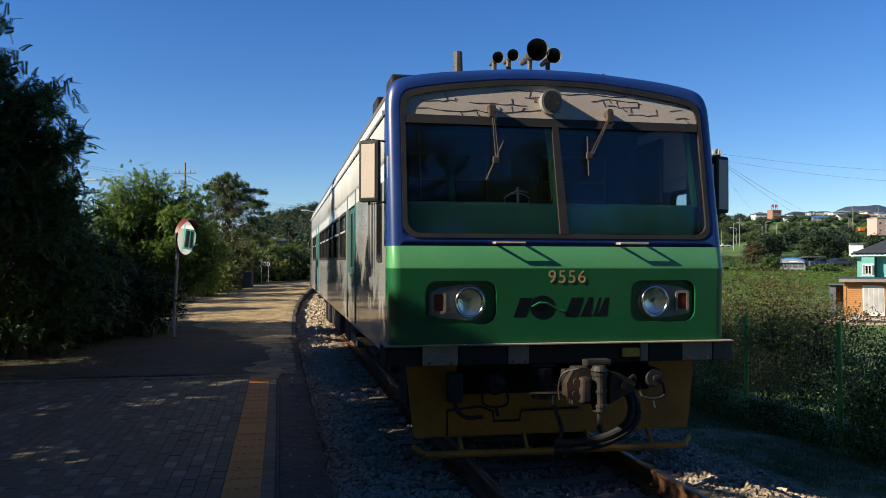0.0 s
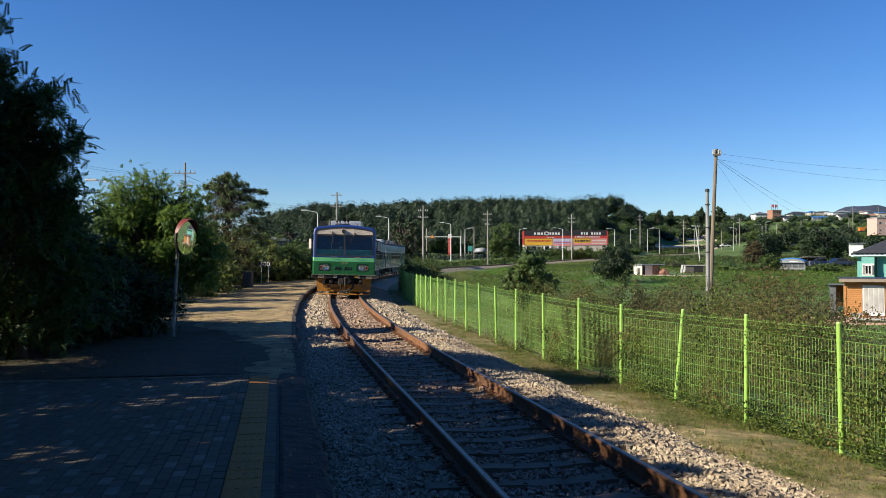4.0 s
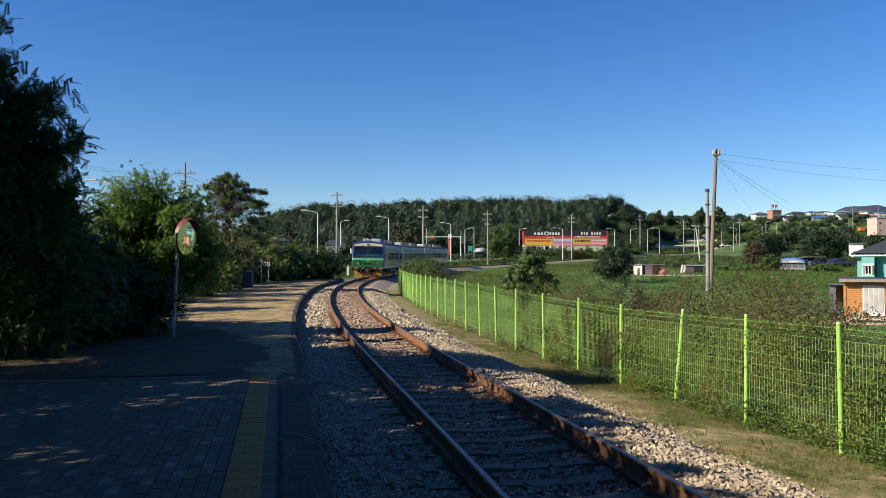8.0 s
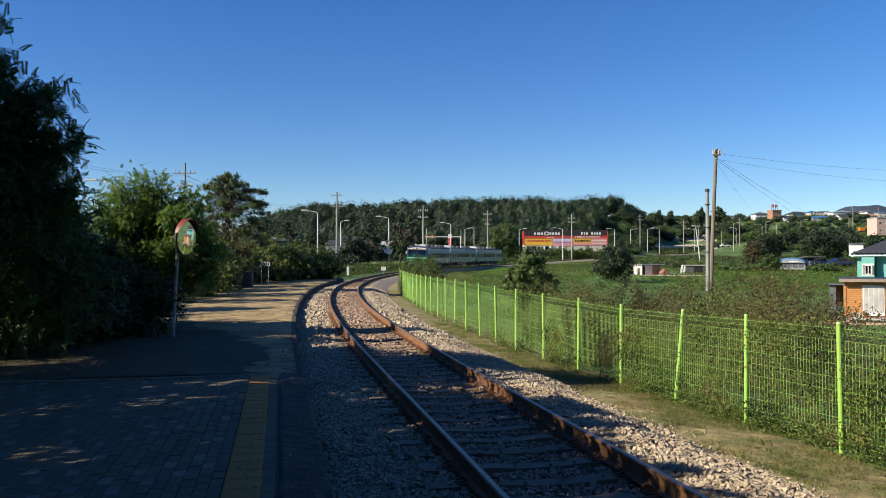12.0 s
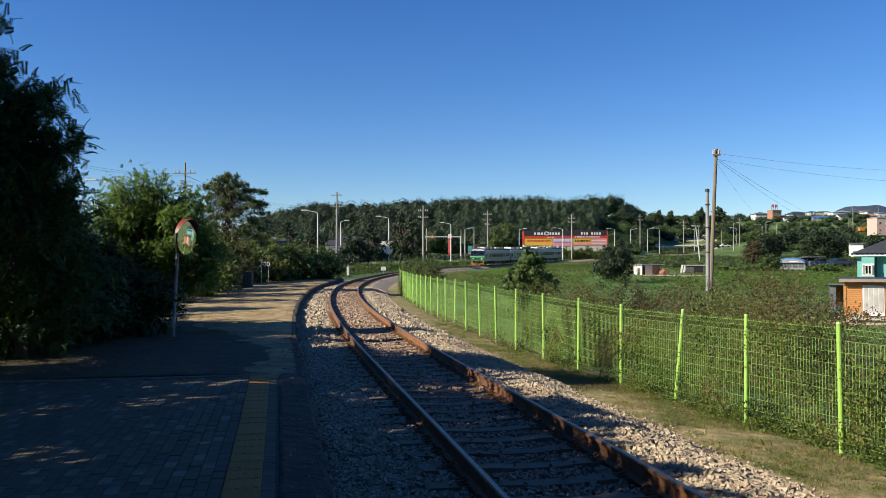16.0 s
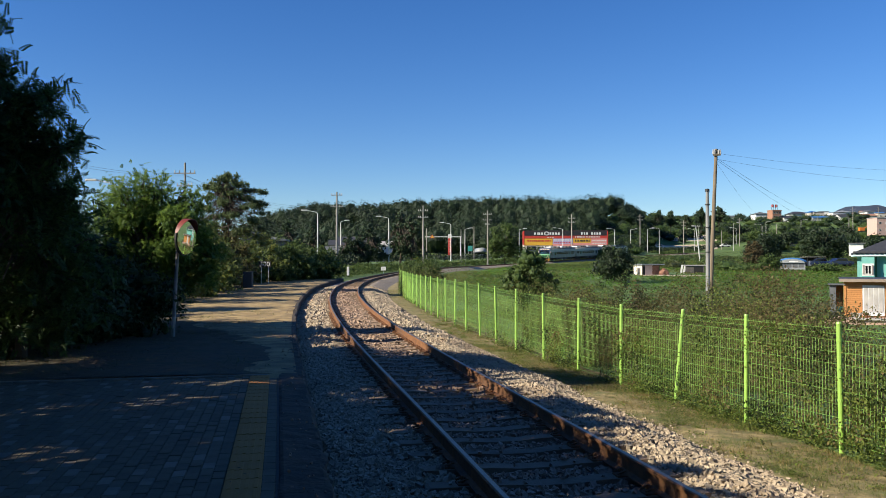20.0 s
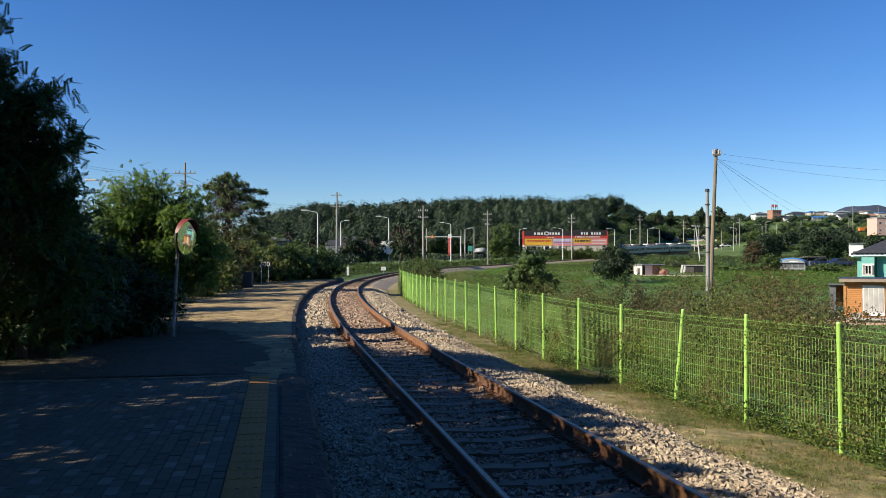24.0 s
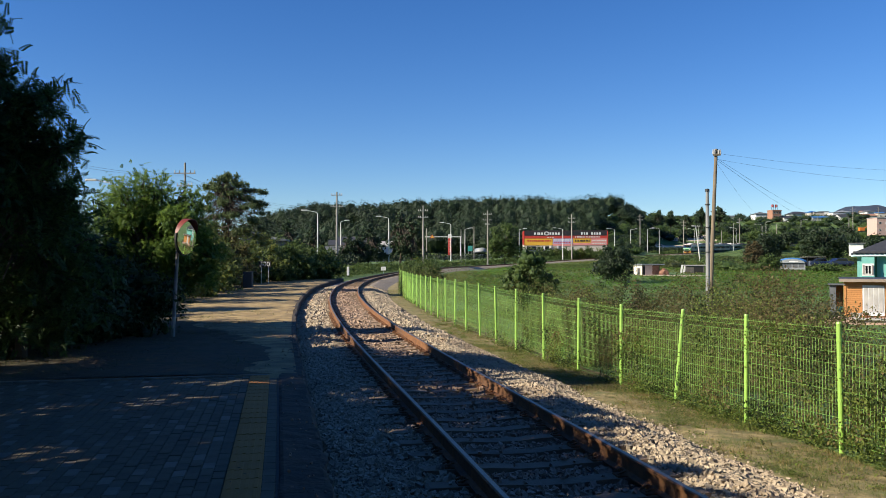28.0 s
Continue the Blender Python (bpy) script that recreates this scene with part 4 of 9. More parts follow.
def wiper(car, x, z, dx, dz, blade):
    bm = bmesh.new()
    y = face_y(z) - 0.05
    rod(bm, (x, y + 0.06, z), (x, y - 0.03, z), 0.032, n=10)
    box(bm, (x, y - 0.01, z - 0.03), (0.06, 0.05, 0.10), 0.01)
    for o in (0.0, 0.028):
        rod(bm, (x + o * 0.5, y - 0.02, z - 0.02), (x + dx + o, face_y(z + dz) - 0.055, z + dz), 0.005, n=5)
    box(bm, (x + dx, face_y(z + dz) - 0.055, z + dz), (0.06, 0.03, 0.07), 0.008)
    w = part("wiper", bm, WIPER, car, "wiper with a rusty arm")
    bl = bmesh.new()
    a, b = (x + dx - blade[0], z + dz - blade[1]), (x + dx + blade[0], z + dz + blade[1])
    rod(bl, (a[0], face_y(a[1]) - 0.03, a[1]), (b[0], face_y(b[1]) - 0.03, b[1]), 0.010, n=5)
    part("wiper_blade", bl, BLACK, w)


def horn(bm, x, y, z, r, L):
    prev = None
    for k, (t, q) in enumerate(((0, 1.0), (0.06, 0.86), (0.25, 0.62), (0.5, 0.42), (1.0, 0.28))):
        cur = [bm.verts.new((x + r * q * math.cos(a * math.tau / 18), y + t * L, z + r * q * math.sin(a * math.tau / 18))) for a in range(18)]
        if prev:
            for a in range(18):
                bm.faces.new((prev[a], prev[(a + 1) % 18], cur[(a + 1) % 18], cur[a]))
        prev = cur
    bm.faces.new(prev)
    rod(bm, (x, y + L * 0.5, 3.52), (x, y + L * 0.5, z), 0.025, n=6)


LABEL_YELLOW = surface("yellow_label", (0.50, 0.30, 0.02), (0.62, 0.40, 0.04), 9, 0.6, 0.02, 30)


def cab_front(car):
    for half in (-1, 1):
        low = bmesh.new()
        nose_band(low, (1.07, 1.10, 1.4, 1.72), front=half)
        part("nose_corner", low, TRAIN_GREEN, car, "rounded dark green nose corner", True)
    plate = bmesh.new()
    pierced_front(plate, 1.07, 1.72)
    part("nose_plate", plate, TRAIN_GREEN, car, "dark green front plate")
    lim = bmesh.new()
    nose_band(lim, (1.72, 1.745, 1.93, 1.955))
    part("nose_stripe", lim, TRAIN_LIME, car, "slanting light green stripe", True)
    blu = bmesh.new()
    hole = head_outline(0.125, 2.035, 3.50, 0.13, TIGHT)
    skin = [(head_outline(0.0, 1.955, 3.61), None)]
    for k in range(7):
        a = k / 6 * math.pi / 2
        skin.append((head_outline(0.085 * (1 - math.cos(a)), 1.955 + 0.0003 * k, 3.61 - 0.06 * (1 - math.cos(a))), -0.085 * (1 - math.sin(a))))
    skin += [(head_outline(0.105, 2.015, 3.52, 0.06, TIGHT), 0.0), (hole, 0.0), (hole, -0.05)]
    rings = [[blu.verts.new((x, 0.46 if o is None else face_y(z) - o, z)) for x, z in pts] for pts, o in skin]
    for a, b in zip(rings, rings[1:]):
        for i in range(len(a)):
            j = (i + 1) % len(a)
            if i == len(a) - 1 and a is rings[0]:
                continue
            blu.faces.new((a[i], a[j], b[j], b[i]))
    bmesh.ops.recalc_face_normals(blu, faces=blu.faces)
    part("window_surround", blu, TRAIN_BLUE, car, "blue rounded window surround", True)
    rub = bmesh.new()
    face(rub, head_outline(0.12, 2.03, 3.505, 0.13, TIGHT), 0.008, 0.05, head_outline(0.160, 2.070, 3.465, 0.12, TIGHT))
    face(rub, [(-HW + 0.165, 3.13), (HW - 0.165, 3.13), (HW - 0.165, 3.205), (-HW + 0.165, 3.205)], 0.010, 0.04)
    face(rub, [(-0.022, 2.07), (0.060, 2.07), (0.015, 3.14), (-0.045, 3.14)], 0.010, 0.04)
    part("window_frame", rub, RUBBER, car, "brown rubber window frame")
    sign = bmesh.new()
    pts = [p for p in head_outline(0.155, 2.07, 3.47, corner=TIGHT) if p[1] > 3.15]
    face(sign, [(-HW + 0.16, 3.19)] + [p for p in pts if p[1] > 3.2] + [(HW - 0.16, 3.19)], -0.012, 0.02)
    board = part("destination_panel", sign, CRACKED, car, "cream panel with cracked paint")
    rng = np.random.default_rng(21)
    for z0, start, stop in ((3.255, -1.3, 1.32), (3.315, -1.25, 1.25), (3.365, -1.05, 1.1), (3.415, -0.8, 0.85)):
        p, runs = Vector((start, 0, z0)), [[]]
        while p.x < stop:
            q = Vector((p.x + rng.uniform(0.03, 0.09), 0, 0.6 * p.z + 0.4 * z0 + rng.uniform(-0.012, 0.012)))
            steps = [(p, q)] if noise.noise(Vector((p.x * 2.6, z0 * 40, 5))) > -0.12 else []
            if steps and rng.uniform(0, 1) < 0.28:
                turn = q + Vector((rng.uniform(-0.02, 0.03), 0, rng.choice((-1, 1)) * rng.uniform(0.02, 0.06)))
                steps += [(q, turn), (turn, turn + Vector((rng.uniform(-0.01, 0.05), 0, rng.uniform(-0.02, 0.02))))]
            steps = [e for e in steps if all(3.2 < o.z < 3.45 - 0.10 * abs(o.x / 1.4) ** 3 for o in e)]
            if steps:
                runs[-1] += steps
            else:
                runs.append([])
            p = q
        for steps in runs:
            if steps:
                cr = bmesh.new()
                for a, b in steps:
                    rod(cr, (a.x, face_y(a.z) + 0.0105, a.z), (b.x, face_y(b.z) + 0.0105, b.z), rng.uniform(0.0016, 0.0034), n=4)
                part("crack", cr, CRACK, board, "dark crack in the paint")
    for x0, x1 in ((-HW + 0.16, -0.04), (0.03, HW - 0.16)):
        g = bmesh.new()
        face(g, [(x0 + (0.05 if x0 < -1 else 0), 2.05), (x1 - (0.05 if x1 > 1 else 0), 2.05), (x1, 2.12), (x1, 3.14), (x0, 3.14), (x0, 2.12)], -0.018, 0.008)
        part("windscreen", g, PANE, car)
    # Inside the cab.
    inside = thing("cab")
    inside.parent = car
    walls = [("bulkhead", (0, 1.75, 2.3), (2.9, 0.05, 2.4)), ("cab_floor", (0, 1.0, 1.2), (2.9, 1.5, 0.05)), ("cab_ceiling", (0, 1.05, 3.3), (2.9, 1.3, 0.04))]
    for sx in (-1, 1):
        walls += [("cab_wall", (sx * 1.47, 1.45, 2.2), (0.03, 0.6, 2.0)), ("cab_wall", (sx * 1.47, 0.45, 2.2), (0.03, 0.25, 2.0))]
    for nm, c, s_ in walls:
        w = bmesh.new()
        box(w, c, s_)
        part(nm, w, CAB_DARK, inside)
    desk = bmesh.new()
    box(desk, (0, 0.60, 2.20), (2.84, 0.56, 0.36), 0.03)
    part("driving_desk", desk, CAB_TEAL, inside, "teal driving desk")
    for x in (0.02, HW - 0.135):
        post = bmesh.new()
        box(post, (x, 0.36, 2.76), (0.04, 0.05, 0.78))
        for v in post.verts:
            v.co.x -= (v.co.z - 2.4) * 0.05
            v.co.y += (v.co.z - 2.4) * 0.13
        part("inner_pillar", post, TRAIN_LIME, inside, "light green inner pillar")
    orange = surface("orange_trim", (0.30, 0.06, 0.02), (0.42, 0.10, 0.03), 3, 0.6, 0.0, 20)
    for x0, x1 in ((-1.15, -0.3), (0.3, 1.05)):
        tr = bmesh.new()
        box(tr, ((x0 + x1) / 2, 1.70, 2.74), (x1 - x0, 0.02, 0.014))
        part("cab_trim", tr, orange, inside, "thin orange line")
        pn = bmesh.new()
        frame_ring(pn, rounded(x0, x1, 2.5, 3.05, 0.02), rounded(x0 + 0.015, x1 - 0.015, 2.515, 3.035, 0.02), 1.68, 1.71)
        part("panel_frame", pn, STEEL, inside)
    for x, y_, h_ in ((-1.22, 0.5, 0.7), (1.15, 0.5, 0.62), (-0.72, 1.5, 0.4)):
        gr = bmesh.new()
        tube(gr, [(x, y_, 2.40), (x - 0.02, y_ + 0.01, 2.40 + h_)], 0.009 if y_ < 1 else 0.045, 6)
        part("grab_pole", gr, STEEL if y_ < 1 else CAB_TEAL, inside)
    st = bmesh.new()
    rod(st, (-0.22, 0.78, 2.36), (-0.2, 0.84, 2.58), 0.014)
    tube(st, [(-0.22 + 0.13 * math.cos(a), 0.8, 2.44 + 0.07 * math.sin(a)) for a in np.linspace(0.2, 6.2, 14)], 0.008, 5)
    tube(st, [(-0.3, 0.76, 2.5), (-0.22, 0.78, 2.54), (-0.12, 0.78, 2.52)], 0.008, 5)
    part("brake_handle", st, GALV, inside)
    # Marker lamp over the middle, handles, figures, emblem.
    lamp = bmesh.new()
    rod(lamp, (-0.06, face_y(3.33) + 0.02, 3.33), (-0.06, face_y(3.33) - 0.085, 3.33), 0.092, 0.098, n=24)
    ml = part("marker_lamp", lamp, LAMP_PLATE, car, "round lamp in a steel ring")
    gl = bmesh.new()
    rod(gl, (-0.06, face_y(3.33) - 0.083, 3.33), (-0.06, face_y(3.33) - 0.092, 3.33), 0.080, n=24)
    part("lens", gl, surface("ribbed_lens_glass", (0.02, 0.022, 0.02), (0.06, 0.062, 0.055), 30, 0.12, 0.4, 60, coat=0.5), ml, "grey ribbed lens")
    for x in (-0.51, 0.64):
        h = bmesh.new()
        y = face_y(1.98)
        tube(h, [(x - 0.13, y + 0.01, 1.985), (x - 0.13, y - 0.09, 1.985), (x + 0.13, y - 0.09, 1.985), (x + 0.13, y + 0.01, 1.985)], 0.013, 6)
        part("hand_rail", h, PALE_BLOCK, car, "pale steel handle")
    lettering("number", "9556", 0.165, GOLD, car, pose(0.02, 0.0025, 1.645, 90, 0, 0) , 0.002, 1.15)
    em = bmesh.new()
    for x, w in ((-0.30, 0.11), (0.175, 0.115), (0.30, 0.10), (0.385, 0.035), (0.455, 0.09)):
        face(em, [(x - w / 2 - 0.03, 1.315), (x + w / 2 - 0.03, 1.315), (x + w / 2 + 0.03, 1.475), (x - w / 2 + 0.03, 1.475)] if w > 0.1 else [(x - w / 2 - 0.02, 1.315), (x + w / 2 - 0.02, 1.315), (x + w / 2 * 0.4 + 0.03, 1.475), (x - w / 2 * 0.4 + 0.03, 1.475)], 0.0015, 0.003)
    face(em, [(-0.12 + 0.115 * math.cos(a), 1.395 + 0.10 * math.sin(a)) for a in np.linspace(0, math.tau, 24, endpoint=False)], 0.0015, 0.003)
    for v in em.verts:
        v.co.x -= 0.085
    emblem = part("emblem", em, NAVY, car, "navy operator emblem as plain shapes")
    sw = bmesh.new()
    tube(sw, [(-0.22, 0.009, 1.40), (-0.15, 0.009, 1.435), (-0.08, 0.009, 1.43), (0.03, 0.010, 1.375), (0.08, 0.010, 1.36)], 0.010, 4)
    for v in sw.verts:
        v.co.x -= 0.085
    part("emblem_swoosh", sw, TRAIN_GREEN, emblem)
    for sx in (-1, 1):
        head_lamp(car, sx)
    wiper(car, -0.62, 3.27, 0.02, -0.50, (0.09, 0.20))
    wiper(car, 0.50, 3.26, -0.22, -0.42, (0.005, 0.20))
    # Buffer beam, skirt, bar, coupler, hoses.
    be = bmesh.new()
    box(be, (0, 0.24, 0.985), (3.2, 0.42, 0.17), 0.02)
    beam = part("buffer_beam", be, BLACK, car, "dark buffer beam")
    li = bmesh.new()
    box(li, (0, 0.16, 1.082), (3.22, 0.40, 0.014), 0.004)
    part("beam_ledge", li, PALE_BLOCK, beam)
    for x in (-1.22, -1.03, -0.48, -0.37, 1.18, 1.37):
        bo_ = bmesh.new()
        rod(bo_, (x, 0.012, 0.93), (x, -0.008, 0.93), 0.013, n=6)
        part("bolt", bo_, STEEL, beam)
    for x0, x1, mt in ((-1.28, -0.97, PALE_BLOCK), (-0.52, -0.33, PALE_BLOCK), (0.715, 0.79, PALE_BLOCK), (1.12, 1.42, PALE_BLOCK), (0.54, 0.71, LABEL_YELLOW), (-0.96, -0.54, BLACK), (0.80, 1.11, BLACK), (1.43, 1.62, STEEL)):
        p = bmesh.new()
        box(p, ((x0 + x1) / 2, 0.02, 0.99), (x1 - x0, 0.03, 0.165 if mt is not LABEL_YELLOW else 0.08), 0.006)
        part("beam_plate", p, mt, beam)
    sk = bmesh.new()
    box(sk, (-1.15, 0.30, 0.55), (0.46, 0.03, 0.66))
    box(sk, (1.15, 0.30, 0.55), (0.46, 0.03, 0.66))
    box(sk, (0, 0.30, 0.41), (1.84, 0.03, 0.38))
    for v in sk.verts:
        if v.co.z < 0.3 and abs(v.co.x) > 1.3:
            v.co.x *= 0.95
    skirt = part("pilot_skirt", sk, TRAIN_YELLOW, car, "grimy yellow skirt plate")
    bo = bmesh.new()
    box(bo, (-0.05, 0.7, 0.68), (2.6, 0.5, 0.4))
    part("under_nose", bo, BLACK, car)
    br = bmesh.new()
    tube(br, [(-1.32, 0.28, 0.14), (-1.22, 0.16, 0.09), (0, 0.14, 0.085), (1.22, 0.16, 0.09), (1.32, 0.28, 0.14)], 0.032, 8)
    for x in (-0.9, -0.3, 0.3, 0.9):
        rod(br, (x, 0.15, 0.09), (x, 0.33, 0.26), 0.02)
    part("guard_bar", br, TRAIN_YELLOW, skirt)
    pi = bmesh.new()
    tube(pi, [(-1.02, 0.22, 0.24), (-1.02, 0.22, 0.47), (-0.72, 0.22, 0.5), (-0.6, 0.22, 0.45), (-0.6, 0.22, 0.36), (-0.36, 0.22, 0.36), (-0.34, 0.22, 0.45), (0.2, 0.22, 0.46)], 0.013, 5)
    part("air_pipe", pi, BLACK, skirt, "black air pipe")
    for x, z in ((-0.62, 0.72), (0.86, 0.75)):
        lm = bmesh.new()
        rod(lm, (x, 0.06, z), (x, 0.3, z), 0.095, n=16)
        rod(lm, (x, 0.02, z), (x, 0.06, z), 0.075, 0.095, n=16)
        box(lm, (x, 0.0, z), (0.05, 0.03, 0.04), 0.006)
        sock = part("socket", lm, BLACK, skirt, "black jumper cable socket")
        lp = bmesh.new()
        tube(lp, bend([(x - 0.11, 0.1, z - 0.06), (x - 0.11, 0.06, z - 0.17), (x, 0.05, z - 0.20), (x + 0.11, 0.06, z - 0.17), (x + 0.11, 0.1, z - 0.06)], 3), 0.012, 6)
        rod(lp, (x, 0.05, z - 0.20), (x + 0.02, 0.05, z - 0.28), 0.014)
        part("chain_loop", lp, BLACK, sock)
    jb = bmesh.new()
    box(jb, (-0.98, 0.1, 0.70), (0.13, 0.15, 0.26), 0.02)
    tube(jb, bend([(-0.98, 0.1, 0.58), (-0.95, 0.1, 0.48), (-0.86, 0.12, 0.42), (-0.72, 0.14, 0.42)], 3), 0.02, 6)
    part("junction_box", jb, BLACK, skirt)
    cy = bmesh.new()
    rod(cy, (-0.19, 0.10, 0.58), (-0.19, 0.10, 0.86), 0.085, 0.10, n=16)
    box(cy, (-0.19, 0.06, 0.885), (0.22, 0.10, 0.025), 0.006)
    part("valve_cylinder", cy, BLACK, skirt)
    co = bmesh.new()
    box(co, (0, 0.05, 0.80), (0.17, 0.8, 0.17), 0.02)
    prism(co, [(-0.20, 0.66), (0.16, 0.66), (0.20, 0.72), (0.20, 0.92), (0.12, 0.97), (-0.16, 0.97), (-0.22, 0.88)], -0.44, -0.28)
    rod(co, (0.03, -0.56, 0.62), (0.03, -0.56, 0.96), 0.07, n=16)
    rod(co, (0.03, -0.56, 0.96), (0.03, -0.56, 1.00), 0.09, 0.06, n=16)
    box(co, (-0.13, -0.52, 0.80), (0.10, 0.2, 0.22), 0.025)
    prism(co, [(-0.30, 0.74), (-0.17, 0.68), (-0.15, 0.93), (-0.24, 0.96), (-0.31, 0.86)], -0.54, -0.40)
    prism(co, [(0.12, 0.68), (0.26, 0.74), (0.40, 0.80), (0.41, 0.86), (0.25, 0.93), (0.14, 0.95)], -0.60, -0.42)
    box(co, (0.07, -0.42, 1.01), (0.28, 0.12, 0.06), 0.02)
    rod(co, (0.03, -0.56, 0.62), (0.03, -0.56, 0.50), 0.025)
    rod(co, (0.03, -0.56, 0.50), (0.06, -0.56, 0.44), 0.035, 0.02)
    rod(co, (-0.62, -0.32, 0.74), (-0.18, -0.34, 0.74), 0.016)
    for z in (0.66, 0.78, 0.92):
        rod(co, (0.03, -0.56, z), (0.03, -0.56, z + 0.025), 0.082, n=16)
    rod(co, (-0.22, -0.55, 0.87), (-0.22, -0.57, 0.87), 0.03, n=8)
    rod(co, (-0.24, -0.55, 0.77), (-0.24, -0.57, 0.77), 0.022, n=8)
    rod(co, (0.27, -0.60, 0.84), (0.27, -0.625, 0.84), 0.035, n=10)
    tube(co, bend([(0.36, -0.55, 0.88), (0.44, -0.50, 0.90), (0.50, -0.42, 0.84), (0.48, -0.36, 0.76)], 3), 0.014, 6)
    tube(co, bend([(-0.16, -0.50, 0.97), (-0.30, -0.44, 0.93), (-0.34, -0.40, 0.82), (-0.33, -0.40, 0.70)], 3), 0.010, 6)
    for v in co.verts:
        if v.co.y < -0.2:
            v.co.x, v.co.z = 0.10 + (v.co.x - 0.03) * 0.8, v.co.z - 0.05
    coupler = part("coupler", co, surface("grimy_brown_steel", (0.005, 0.004, 0.003), (0.024, 0.018, 0.013), 9, 0.6, 0.22, 40, patch=0.5, patch_scale=5, patch_tint=(0.07, 0.04, 0.022)), car, "grimy steel knuckle coupler")
    ho = bmesh.new()
    for o in (0.0, 0.07):
        tube(ho, bend([(0.40 + o * 0.6, -0.32, 0.74), (0.45 + o * 0.6, -0.40, 0.60), (0.40 + o, -0.44, 0.44), (0.24 + o * 0.6, -0.42, 0.33 - o * 0.5), (0.02, -0.36, 0.27 - o * 0.8), (-0.20, -0.30, 0.25 - o * 0.8)], 4), 0.034, 10)
    tube(ho, bend([(-0.10, -0.02, 0.72), (-0.14, -0.10, 0.55), (-0.10, -0.2, 0.36), (-0.16, -0.26, 0.24)], 3), 0.018, 7)
    part("brake_hose", ho, BLACK, coupler, "black rubber hoses with couplings")
    # Roof gear and mirrors.
    hb = bmesh.new()
    for x, z, r, L in ((-0.42, 3.79, 0.058, 0.32), (-0.27, 3.82, 0.060, 0.34), (-0.02, 3.885, 0.115, 0.55), (0.145, 3.835, 0.078, 0.40)):
        horn(hb, x, 0.75, z, r, L)
    box(hb, (-0.14, 1.0, 3.62), (0.75, 0.3, 0.12), 0.02)
    part("horn", hb, STEEL, car, "cluster of dark trumpet horns")
    an = bmesh.new()
    rod(an, (-0.79, 0.9, 3.40), (-0.79, 0.9, 3.86), 0.06, 0.045, n=10)
    part("aerial", an, STEEL, car)
    an = bmesh.new()
    rod(an, (0.62, 0.7, 3.48), (0.62, 0.7, 3.66), 0.045, 0.03, n=10)
    part("aerial", an, STEEL, car)
    bx = bmesh.new()
    box(bx, (-1.16, 2.0, 3.66), (0.34, 0.5, 0.30), 0.02)
    box(bx, (-1.30, 2.7, 3.58), (0.22, 0.5, 0.24), 0.02)
    part("roof_box", bx, BLACK, car)
    for sx, z in ((-1, 2.66), (1, 2.60)):
        turn = pose(sx * 1.70, 0.36, z, 0, 0, -32 if sx < 0 else 24)
        mi = bmesh.new()
        box(mi, (0, 0, 0), (0.205, 0.07, 0.57), 0.03)
        mir = part("mirror_case", mi, BLACK, car, "tall driver's mirror in a black case")
        mir.matrix_basis = turn
        fc = bmesh.new()
        box(fc, (0, -0.036, 0), (0.135, 0.008, 0.49), 0.003)
        part("mirror_back", fc, CRACKED, mir, "cream back plate")
        ar = bmesh.new()
        tube(ar, [(sx * 1.53, 0.42, z + 0.30), (sx * 1.70, 0.38, z + 0.32), (sx * 1.70, 0.38, z - 0.32), (sx * 1.53, 0.42, z - 0.28)], 0.013, 6)
        part("mirror_arm", ar, DARK_STEEL, car)


Z_DRAWN = (0.0, 0.98, 1.30, 1.72, 1.955, 2.5, 3.17, 3.61, 4.2)
Z_BUILT = (0.0, 0.98, 1.31, 1.765, 1.965, 2.5, 3.125, 3.672, 4.27)


def proportion(car):
    """Body 3.2 m wide, a deep light stripe and a high vaulted roof; the running gear keeps the track's gauge."""
    for ob in car.children_recursive:
        name = ob.name.split(".")[0]
        if name in ("bogie", "axle", "wheel") or ob.type != "MESH":
            continue
        turned_part = ob.matrix_basis != Matrix.Identity(4)
        if turned_part:
            p = ob.matrix_basis.translation
            ob.matrix_basis.translation = (p.x * 1.026, p.y, float(np.interp(p.z, Z_DRAWN, Z_BUILT)))
        elif ob.parent is car or ob.parent.matrix_basis == Matrix.Identity(4):
            n = len(ob.data.vertices)
            co = np.empty(n * 3)
            ob.data.vertices.foreach_get("co", co)
            co = co.reshape(-1, 3)
            co[:, 0] *= 1.026
            co[:, 2] = np.interp(co[:, 2], Z_DRAWN, Z_BUILT)
            ob.data.vertices.foreach_set("co", co.ravel())
            ob.data.update()


def make_car(front, label):
    L = CAR_L - 0.35
    car = thing("rail_car", None, label, "train car", "cars of the train")
    car_sides(car, front, L)
    car_roof(car, front, L)
    under_floor(car, front, L)
    if front:
        cab_front(car)
    proportion(car)
    return car


CARS = [make_car(True, "green and blue fronted diesel rail car with white sides"),
        make_car(False, "grey and white middle rail car with teal doors"),
        make_car(False, "grey and white rear rail car with teal doors")]


def run(t):
    """How far along the line the leading face stands at t seconds."""
    return 5.54 + 8.229 * t + 0.13857 * t * t


